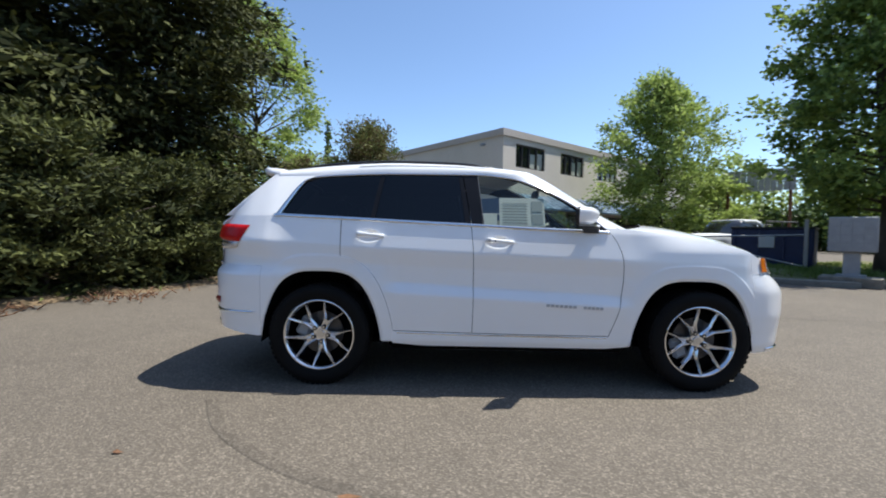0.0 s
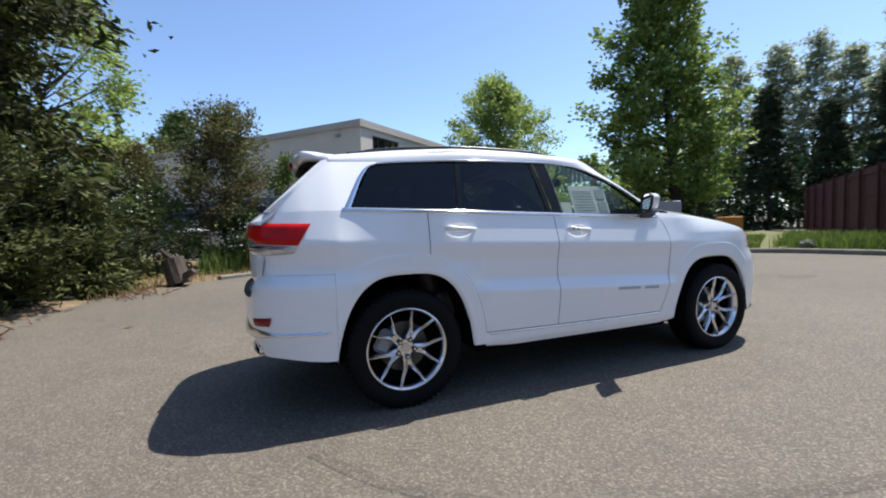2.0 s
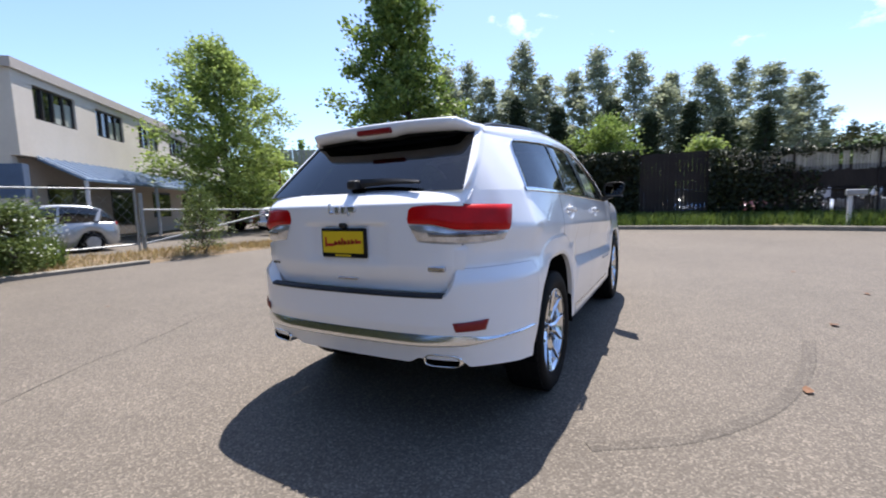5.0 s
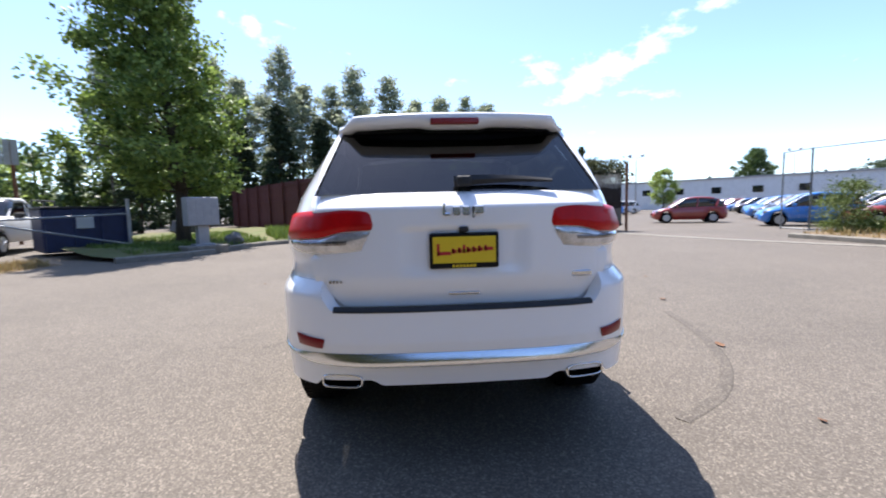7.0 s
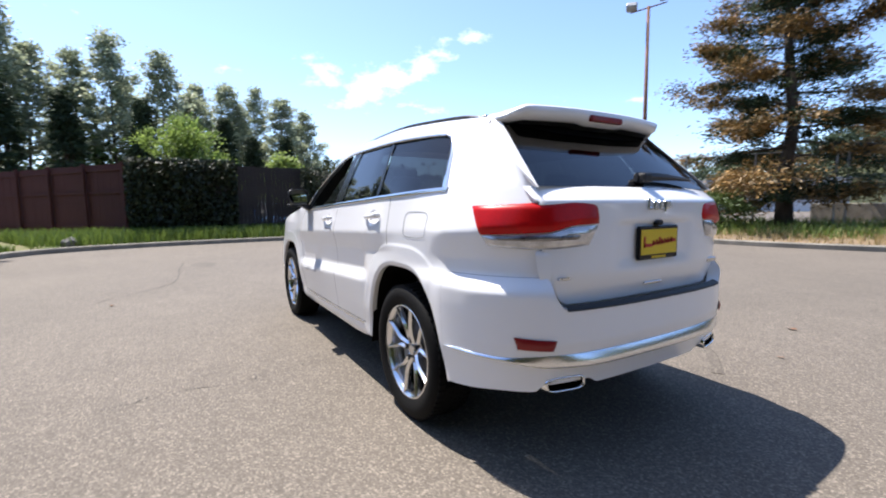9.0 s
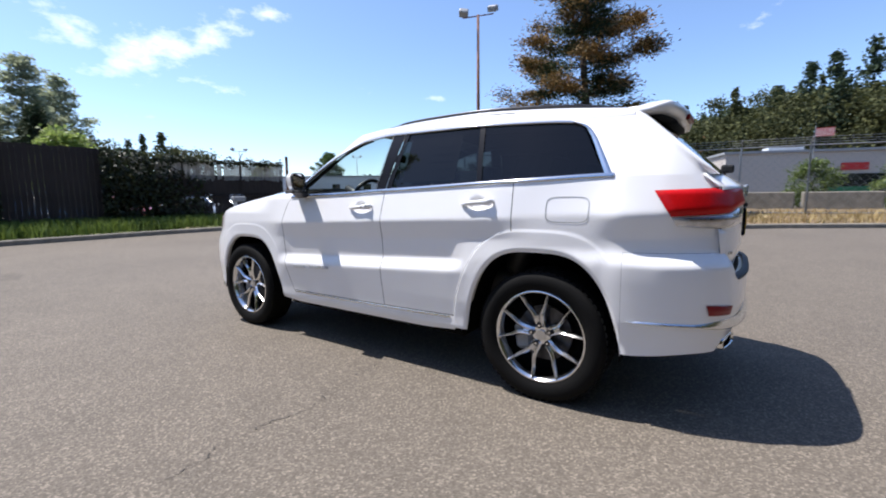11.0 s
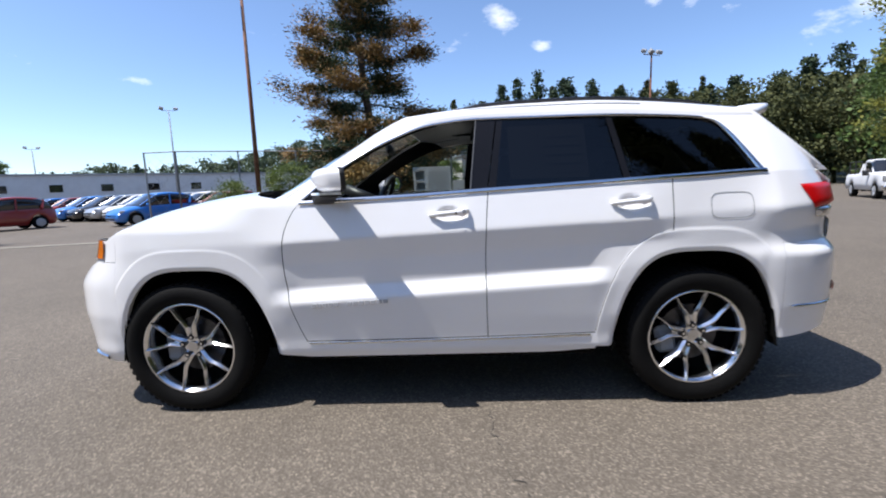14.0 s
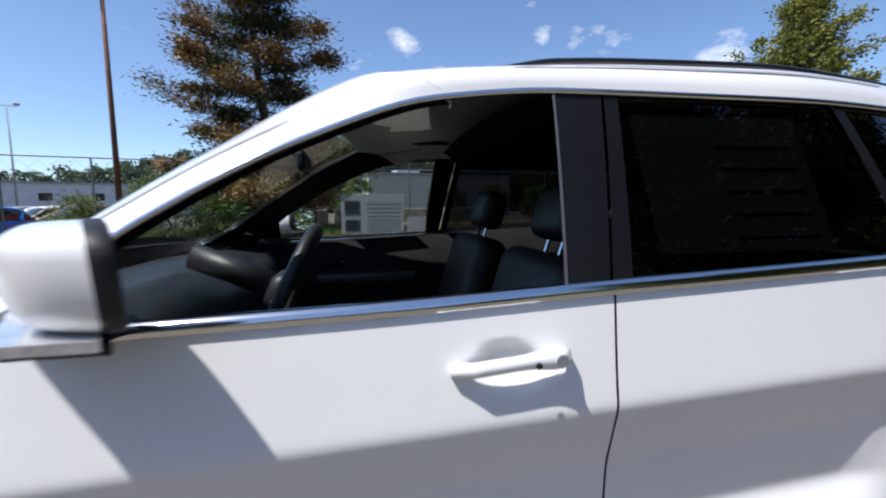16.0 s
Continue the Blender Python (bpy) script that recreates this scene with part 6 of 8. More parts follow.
def skin(u, z):
    """A point on the left flank."""
    if u < 0:
        b = sstep(0.925, 0.83, z)
    else:
        b = sstep(0.98, 0.74, z)
    x, y = lerp(XU(u), XL(u), b), lerp(YU(u), YL(u), b)
    s = section(u, z)
    w = sstep(-2.9, -1.9, u) * sstep(2.7, 1.9, u)
    tuck = 0.0
    if z < 0.62:                                     # bumpers tuck in towards the ground
        tuck = (0.62 - z) * 0.20 * (1 - w)
    y += s * max(w, 0.0)
    if u < -1.9:
        x += -s * (1 - w) * 0.6 + tuck
        if z > 1.22:
            x += (z - 1.22) * 0.75 * (1 - w)
    elif u > 1.9:
        x -= -s * (1 - w) * 0.6 + tuck
        if z > 0.98:
            x -= (z - 0.98) * 1.1 * (1 - w)
    if u > 0.95 and z > 1.06:                         # wing rolls over to the bonnet
        y -= 0.9 * (z - 1.06) ** 1.5 * sstep(0.95, 1.4, u)
    for cx in (CXF, CXR):
        if abs(u - cx) < 0.75 and z < 1.08:
            k = arch_k(u, z, cx)
            f = sstep(1.238, 1.212, k)
            if f:
                tgt = 0.962
                if abs(u) > 1.75:
                    tgt -= (abs(u) - 1.75) * 0.30
                y += f * min(max(tgt - y, 0), 0.0025 if cx > 0 else 0.004)
                y -= 0.013 * sstep(1.045, 0.99, k)
    for hx, hz in HANDLES:
        if z > hz:
            d = math.hypot((u - hx) / 0.055, (z - hz) / 0.036)
        else:
            d = math.hypot((u - hx + 0.012) / 0.094, (z - hz) / 0.052)
        if d < 1:
            y -= 0.024 * (1 - d * d) ** 0.7
    return Vector((x, max(y, 0.0), z))


def skin_off(u, z, d):
    p = skin(u, z)
    n = (skin(u + 0.01, z) - skin(u - 0.01, z)).cross(skin(u, z + 0.01) - skin(u, z - 0.01))
    n.normalize()
    if n.y < 0 and abs(n.y) > abs(n.x) or (abs(n.x) >= abs(n.y) and n.x * u < 0):
        n.negate()
    return p + n * d


def sided(name, verts, faces, material, parent, side, label="", thick=0.0, smooth=True):
    """A flank patch on the left (1) or the right (-1)."""
    vs = [(v[0], v[1] * side, v[2]) for v in verts]
    me = bpy.data.meshes.new(name)
    me.from_pydata(vs, [], faces)
    bm = bmesh.new()
    bm.from_mesh(me)
    bm.normal_update()
    c = sum((f.calc_center_median() for f in bm.faces), Vector()) / max(len(bm.faces), 1)
    nsum = sum((f.normal * f.calc_area() for f in bm.faces), Vector())
    ref = Vector((c.x * 0.15, c.y, (c.z - 0.9) * 0.6))
    if nsum.dot(ref) < 0:
        bmesh.ops.reverse_faces(bm, faces=bm.faces)
    bm.to_mesh(me)
    bm.free()
    me.materials.append(material)
    if smooth:
        me.polygons.foreach_set("use_smooth", [True] * len(me.polygons))
    ob = new(name, me)
    ob.parent = parent
    if thick:
        md = ob.modifiers.new("thickness", 'SOLIDIFY')
        md.thickness, md.offset = thick, -1
    return tagged(ob, label)


def joined(*patches):
    """Joins patches into one list of verts and faces; shared edges are merged."""
    seen, vs, fs = {}, [], []
    for v, f in patches:
        idx = []
        for p in v:
            key = (round(p[0], 3), round(p[1], 3), round(p[2], 3))
            if key not in seen:
                seen[key] = len(vs)
                vs.append(p)
            idx.append(seen[key])
        for q in f:
            q2 = [idx[i] for i in q]
            if len(set(q2)) == len(q2):
                fs.append(tuple(q2))
            elif len(set(q2)) == 3:
                fs.append(tuple(dict.fromkeys(q2)))
    return vs, fs


def mirrored(v, f):
    """The left half with its mirror image."""
    return joined((v, f), ([Vector((p[0], -p[1], p[2])) for p in v], [tuple(reversed(q)) for q in f]))


def flank(xa, xb, zl, zu, nu, nv, surf=skin, us=None, vs_=None):
    """Patch between two x(z) lines and two z(x) lines."""
    us = us if us is not None else np.linspace(0, 1, nu + 1)
    vv = vs_ if vs_ is not None else np.linspace(0, 1, nv + 1)
    out = []
    for a in us:
        for b in vv:
            x = lerp(xa(0.8), xb(0.8), a)
            for _ in range(6):
                z = lerp(zl(x), zu(x), b)
                x = lerp(xa(z), xb(z), a)
            out.append(surf(x, z))
    return out, grid_faces(len(us) - 1, len(vv) - 1)


def part_mesh(name, v, f, material, parent, label=""):
    """One smooth mesh with outward faces."""
    bm = bm_new()
    vs = [bm.verts.new(p) for p in v]
    for q in f:
        bm.faces.new([vs[i] for i in q])
    bmesh.ops.recalc_face_normals(bm, faces=bm.faces)
    if sum((fc.normal.dot(Vector((fc.calc_center_median().x, fc.calc_center_median().y, 0))) * fc.calc_area() for fc in bm.faces)) < 0:
        bmesh.ops.reverse_faces(bm, faces=bm.faces)
    return part(name, bm, material, parent, label, True)


def const(c):
    return lambda _: c


G = 0.0024
SEAM_F = curve([(0.40, 0.745), (0.44, 0.76), (0.52, 0.79), (0.67, 0.83), (0.87, 0.852), (1.02, 0.838), (1.15, 0.79), (1.25, 0.70)])
SEAM_B = curve([(0.40, -0.286), (0.64, -0.281), (0.83, -0.281), (1.03, -0.286), (1.25, -0.303)])
ROCK = curve([(1.0, 0.418), (0.44, 0.42), (-0.27, 0.425), (-1.05, 0.437)])


def seam_r(z):
    """Rear edge of the rear door: upright, then along the arch flare."""
    d = CXR + arch_dx(z, 1.225)
    return max(-1.29, d) if z < 0.99 else -1.29


rows_door = np.linspace(0, 1, 92)
for side in (1, -1):
    nm = "left" if side == 1 else "right"
    # doors
    v, f = flank(lambda z: SEAM_B(z) + G, lambda z: SEAM_F(z) - G, lambda x: ROCK(x) + G, lambda x: Z_BELT(x) - 0.004, 68, 0, vs_=rows_door)
    fdoor = sided("front_door", v, f, PAINT, suv, side, "white painted front door")
    v, f = flank(lambda z: seam_r(z) + G, lambda z: SEAM_B(z) - G, lambda x: ROCK(x) + G, lambda x: Z_BELT(x) - 0.004, 68, 0, vs_=rows_door)
    rdoor = sided("rear_door", v, f, PAINT, suv, side, "white painted rear door")
    # front wing
    F_TOP = curve([(0.70, 1.245), (0.85, 1.235), (1.1, 1.215), (1.3, 1.190), (1.55, 1.145), (1.8, 1.085), (1.95, 1.03)])

    def wing_low(x):
        a = arch_z(x, CXF)
        return a if a > 0.33 else (0.345 if x < 1.3 else 0.90)
    e = CXF - 0.46
    rows_w = np.linspace(0, 1, 61)
    pa = flank(lambda z: SEAM_F(z) + G, const(e + 0.002), lambda x: 0.345, lambda x: F_TOP(x), 6, 0, vs_=rows_w)
    th = np.linspace(0, math.pi, 44)
    uu = [(1 - math.cos(t)) / 2 for t in th]
    pb = flank(const(e + 0.002), const(CXF + 0.46 - 0.001), lambda x: max(arch_z(x, CXF), 0.345), lambda x: F_TOP(x), 0, 0, us=uu, vs_=rows_w)
    v, f = joined(pa, pb)
    sided("front_wing", v, f, PAINT, suv, side, "white front wing with a flared arch", 0.0)
    # rear quarter
    er = CXR - 0.46
    v, f = flank(const(CXR + 0.458), lambda z: seam_r(z) - G, lambda x: 0.352, lambda x: min(max(arch_z(x, CXR, 1.225), 0.353), Z_BELT(x)), 0, 30, us=[0, 0.25, 0.5, 0.75, 1])
    # flare and panel above the wheel
    xs_seam = -1.2925
    pa = flank(const(er + 0.001), const(xs_seam), lambda x: max(arch_z(x, CXR), 0.352), lambda x: Z_BELT(x) - 0.002, 0, 52, us=[1 - math.cos(math.pi / 2 * i / 32) for i in range(33)])
    pb = flank(const(xs_seam), const(CXR + 0.46 - 0.001), lambda x: max(arch_z(x, CXR), 0.352), lambda x: max(arch_z(x, CXR, 1.225), 0.40), 0, 20, us=[math.sin(math.pi / 2 * i / 26) for i in range(27)])
    v, f = joined(pa, pb)
    sided("rear_quarter", v, f, PAINT, suv, side, "white rear quarter with flared arch", 0.0)
    v, f = flank(const(CXR + 0.46 - 0.001), const(CXR + 0.46 * 1.225), lambda x: 0.352, lambda x: max(arch_z(x, CXR, 1.225) - 0.001, 0.356), 8, 26)
    sided("arch_flare", v, f, PAINT, suv, side, "white arch flare foot", 0.0)
    v, f = flank(const(-2.415), const(er + 0.001), lambda x: 0.9075, lambda x: Z_BELT(x) - 0.002, 26, 34)
    sided("rear_corner", v, f, PAINT, suv, side, "white rear corner panel", 0.0)
    for cx in (CXF, CXR):
        v = []
        for i in range(61):
            u = cx - 0.459 * math.cos(math.pi * i / 60)
            p = skin(u, max(arch_z(u, cx), 0.345))
            v += [p, p + Vector((0, -0.012, 0.001)), p + Vector((0, -0.03, 0.006))]
        sided("arch_lip", v, grid_faces(60, 2), PAINT, suv, side, "white rolled arch lip")
    # sill
    v, f = flank(const(CXR + 0.46 * 1.2), const(e - 0.002), lambda x: 0.318 + 0.02 * sstep(-0.6, -0.95, x) + 0.02 * sstep(0.7, 0.93, x), lambda x: ROCK(x) - G, 60, 8)
    sided("sill", v, f, PAINT, suv, side, "white painted sill")
    v = []
    for i in range(61):
        x = lerp(-0.86, 0.74, i / 60)
        for dz in (0.0, 0.006, 0.012):
            v.append(skin_off(x, ROCK(x) - 0.020 + dz, 0.004 if dz == 0.006 else 0.001))
    sided("sill_strip", v, grid_faces(60, 2), CHROME, suv, side, "bright strip along the sill")
    # front bumper side and rear bumper halves
    v, f = flank(const(CXF + 0.46), const(3.0), lambda x: 0.30 + 0.05 * sstep(1.9, 2.2, x) * 0, lambda x: lerp(0.905, 0.78, sstep(2.0, 2.5, x)), 30, 34)
    if side == 1:
        v, f = mirrored(v, f)
        part_mesh("front_bumper", v, f, PAINT, suv, "white front bumper")
    v, f = flank(const(CXF + 0.46), const(2.02), lambda x: 0.908, lambda x: F_TOP(x) - 0.002, 8, 12)
    sided("wing_tip", v, f, PAINT, suv, side, "white wing tip", 0.0)

    def rb_top(u):
        return lerp(0.770, 0.906, sstep(-2.56, -2.44, u))

    def rb_low(u):
        return lerp(0.405, 0.372, sstep(-2.3, -1.9, u)) + 0.03 * sstep(-2.42, -2.47, u) * sstep(-2.78, -2.72, u)
    v, f = flank(const(-3.15), const(er + 0.0), rb_low, rb_top, 64, 40)
    if side == 1:
        v, f = mirrored(v, f)
        part_mesh("rear_bumper", v, f, PAINT, suv, "white rear bumper")
    # chrome strip across the rear bumper
    v = []
    for i in range(71):
        u = lerp(-3.15, -1.93, i / 70)
        hh = (0.006 + 0.021 * sstep(-2.22, -2.5, u)) * sstep(-1.93, -1.99, u)
        zc = 0.545 + 0.012 * sstep(-2.6, -2.0, u)
        for dz, d in ((-1, 0.001), (-0.92, 0.028), (-0.70, 0.031), (0.0, 0.019), (0.9, 0.004), (1, 0.001)):
            v.append(skin_off(u, zc + dz * hh, 0.001 + d * (0.3 + 0.7 * sstep(-2.44, -2.75, u))))
    if side == 1:
        v, f = mirrored(v, grid_faces(70, 5))
        part_mesh("bumper_strip", v, f, STRIP, suv, "bright strip across the rear bumper")
    # scuff pad on the bumper step
    v = []
    for i in range(25):
        u = lerp(-3.15, -2.56, i / 24)
        a, b2 = skin(u, 0.768), skin(u, 0.80)
        v += [Vector((a.x - 0.004, a.y, 0.764)), Vector((a.x - 0.002, a.y, 0.778)), Vector((b2.x + 0.03, b2.y, 0.786))]
    if side == 1:
        v, f = mirrored(v, grid_faces(24, 2))
        part_mesh("scuff_pad", v, f, BLACK, suv, "black bumper scuff pad")
    # bumper shelf
    v = []
    for i in range(41):
        u = lerp(-3.15, -2.40, i / 40)
        a = skin(u, rb_top(u) - 0.001)
        v += [a, Vector((a.x + 0.05, a.y * 0.94, a.z + 0.004))]
    if side == 1:
        v, f = mirrored(v, grid_faces(40, 1))
        part_mesh("bumper_shelf", v, f, PAINT, suv, "white top of the rear bumper")
    # tail lamps: red above, clear below
    def lamp_patch(ua, ub, z0, z1, d, n=26, m=8):
        vs = []
        for i in range(n + 1):
            for j in range(m + 1):
                a, b2 = i / n, j / m
                u = lerp(ua(b2), ub(b2), a)
                z = lerp(z0(a), z1(a), b2)
                bulge = 0.004 + d * (1 - (2 * a - 1) ** 14) * (1 - (2 * b2 - 1) ** 6) ** 0.5
                vs.append(skin_off(u, z, bulge + 0.0015))
        return vs, grid_faces(n, m)
    tl = thing("tail_lamp", "", "")
    tl.parent = suv
    for k in ("label", "category"):
        if k in tl:
            del tl[k]
    v, f = lamp_patch(lambda b: lerp(-2.735, -2.77, b), lambda b: lerp(-2.12, -2.03, b), lambda a: lerp(1.135, 1.112, a) - 0.022 * sstep(0.2, 0.5, a), lambda a: 1.236 - 0.018 * a, 0.020)
    sided("red_lens", v, f, RED_LENS, tl, side, "red tail lamp lens")
    v, f = lamp_patch(lambda b: lerp(-2.68, -2.73, b), lambda b: lerp(-2.15, -2.125, b), lambda a: 1.030 + 0.014 * abs(2 * a - 1) ** 2, lambda a: lerp(1.128, 1.108, a) - 0.022 * sstep(0.2, 0.5, a), 0.012, 22, 5)
    sided("clear_lens", v, f, CLEAR_LENS, tl, side, "clear reversing lamp lens")
    v, f = lamp_patch(lambda b: lerp(-2.64, -2.66, b), lambda b: lerp(-2.18, -2.165, b), lambda a: 1.062 + 0.004 * abs(2 * a - 1) ** 2, lambda a: lerp(1.100, 1.086, a), 0.0135, 22, 4)
    sided("lamp_slot", v, f, LAMP_SLOT, tl, side, "grey reflector band in the reversing lamp")
    # reflector in the bumper
    v, f = lamp_patch(lambda b: lerp(-2.495, -2.51, b), lambda b: lerp(-2.325, -2.305, b), lambda a: lerp(0.595, 0.602, a), lambda a: lerp(0.640, 0.655, a), 0.006, 10, 4)
    sided("reflector", v, f, DARK_RED, suv, side, "dark red rear reflector")
    # exhaust tip
    bm = bm_new()
    ring_o, ring_i = [], []
    for i in range(28):
        a = 2 * math.pi * i / 28
        ca, sa = math.copysign(abs(math.cos(a)) ** 0.5, math.cos(a)), math.copysign(abs(math.sin(a)) ** 0.6, math.sin(a))
        ring_o.append((0.58 + 0.098 * ca, 0.432 + 0.034 * sa))
        ring_i.append((0.58 + 0.090 * ca, 0.432 + 0.027 * sa))
    def tipx(y):
        return -2.392 + 0.22 * (y - 0.48)
    loops = [[bm.verts.new((tipx(y) + dx, y * side, z)) for y, z in ring] for ring, dx in ((ring_o, 0.16), (ring_o, 0.004), (ring_i, 0.0), (ring_i, 0.012))]
    for la, lb in zip(loops, loops[1:]):
        for i in range(28):
            bm.faces.new((la[i], la[(i + 1) % 28], lb[(i + 1) % 28], lb[i]))
    bmesh.ops.recalc_face_normals(bm, faces=bm.faces)
    tip = part("exhaust_tip", bm, CHROME, suv, "bright rectangular exhaust tip", True)
    bm = bm_new()
    la, lb = [[bm.verts.new((tipx(y) + dx, y * side, z)) for y, z in ring_i] for dx in (0.011, 0.12)]
    for i in range(28):
        bm.faces.new((la[i], la[(i + 1) % 28], lb[(i + 1) % 28], lb[i]))
    bm.faces.new(lb)
    part("pipe_bore", bm, WELL, tip)
    # door handles
    for door, (hx, hz) in zip((fdoor, rdoor), HANDLES):
        bm = bm_new()
        vs = []
        for i in range(13):
            t = i / 12
            x = lerp(hx + 0.108, hx - 0.108, t)
            z = hz + lerp(-0.006, 0.010, t)
            h = 0.0135 + 0.005 * sstep(0.55, 0.85, t)
            bow = 0.012 + 0.016 * sstep(0.0, 0.18, t) * sstep(1.0, 0.93, t) + 0.005 * sstep(0.7, 0.85, t)
            yb = YU(x) + 0.0 + section(x, z)
            for k in range(10):
                a = 2 * math.pi * k / 10
                vs.append(bm.verts.new((x, side * (yb + bow - 0.008 + 0.013 * math.cos(a)), z + h * math.sin(a) * (1 if t not in (0, 1) else 0.6))))
        for i in range(12):
            for k in range(10):
                bm.faces.new((vs[i * 10 + k], vs[i * 10 + (k + 1) % 10], vs[(i + 1) * 10 + (k + 1) % 10], vs[(i + 1) * 10 + k]))
        bm.faces.new(vs[:10])
        bm.faces.new(vs[-10:])
        bmesh.ops.recalc_face_normals(bm, faces=bm.faces)
        hd = part("door_handle", bm, PAINT, door, "white door handle", True)
        if door is fdoor:
            bm = bm_new()
            yb = side * (YU(-0.17) + section(-0.17, 1.135) + 0.0395)
            rod(bm, (-0.168, yb - side * 0.004, 1.136), (-0.168, yb, 1.136), 0.011, n=14)
            part("key_lock", bm, GREY_METAL, door, "round key lock")
            bm = bm_new()
            rod(bm, (-0.125, yb - side * 0.002, 1.131), (-0.125, yb + side * 0.001, 1.131), 0.006, n=10)
            part("handle_button", bm, BLACK, door, "black handle button")
    # fuel flap on the left
    if side == 1:
        pts = []
        for i in range(48):
            a = 2 * math.pi * i / 48
            ca, sa = math.copysign(abs(math.cos(a)) ** 0.45, math.cos(a)), math.copysign(abs(math.sin(a)) ** 0.45, math.sin(a))
            pts.append((-1.607 + 0.113 * ca, 1.122 + 0.066 * sa, ca, sa))
        v = []
        for x, z, ca, sa in pts:
            v += [skin_off(x, z, 0.0016), skin_off(x + 0.005 * ca, z + 0.005 * sa, 0.0016)]
        fs = [(2 * i, 2 * ((i + 1) % 48), 2 * ((i + 1) % 48) + 1, 2 * i + 1) for i in range(48)]
        sided("fuel_flap", v, fs, mat("panel_gap", (0.50, 0.51, 0.52), 0.6), suv, side, "fuel flap outline")
    # raised lettering as plain bars on the front door
    wds = ((0.70, 0.545, 5), (0.50, 0.265, 7))
    for xa, xb2, n in wds:
        for i in range(n):
            x0 = lerp(xa, xb2, (i + 0.12) / n)
            x1 = lerp(xa, xb2, (i + 0.86) / n)
            z = 0.640 - 0.046 * ((x0 + x1) / 2 - 0.5) + 0.003
            p0 = skin((x0 + x1) / 2, z)
            bm = bm_new()
            box(bm, x0, x1, side * (p0.y + 0.000), side * (p0.y + 0.006), z - 0.010, z + 0.010)
            part("letter_bar", bm, LETTER, fdoor, "bright letter-sized bar")

# ---- greenhouse ----
ub = np.linspace(-2.42, 1.9, 200)
bx = np.array([skin(u, 1.298 if u < -1.79 else Z_BELT(u)).x for u in ub])
by = np.array([skin(u, 1.298 if u < -1.79 else Z_BELT(u)).y for u in ub])
DLO_TOP = curve([(-1.82, 1.303), (-1.745, 1.437), (-1.69, 1.530), (-1.63, 1.594), (-1.55, 1.622), (-1.44, 1.632), (-0.9, 1.650), (-0.28, 1.654), (0.0, 1.630), (0.26, 1.540), (0.53, 1.388), (0.74, 1.220)])
ROOF_EDGE = curve([(0.16, 1.672), (-0.1, 1.704), (-0.5, 1.731), (-0.9, 1.736), (-1.4, 1.716), (-1.8, 1.682), (-2.06, 1.655)])


def cabin_y(x, z):
    yb = float(np.interp(x, bx, by))
    zb = 1.298 if x < -1.79 else Z_BELT(x)
    d = z - zb
    return yb - 0.36 * d - 0.16 * d * d - 0.24 * d * sstep(-0.8, -1.8, x)


def cabin(x, z, off=0.0):
    return Vector((x, cabin_y(x, z) + off, z))


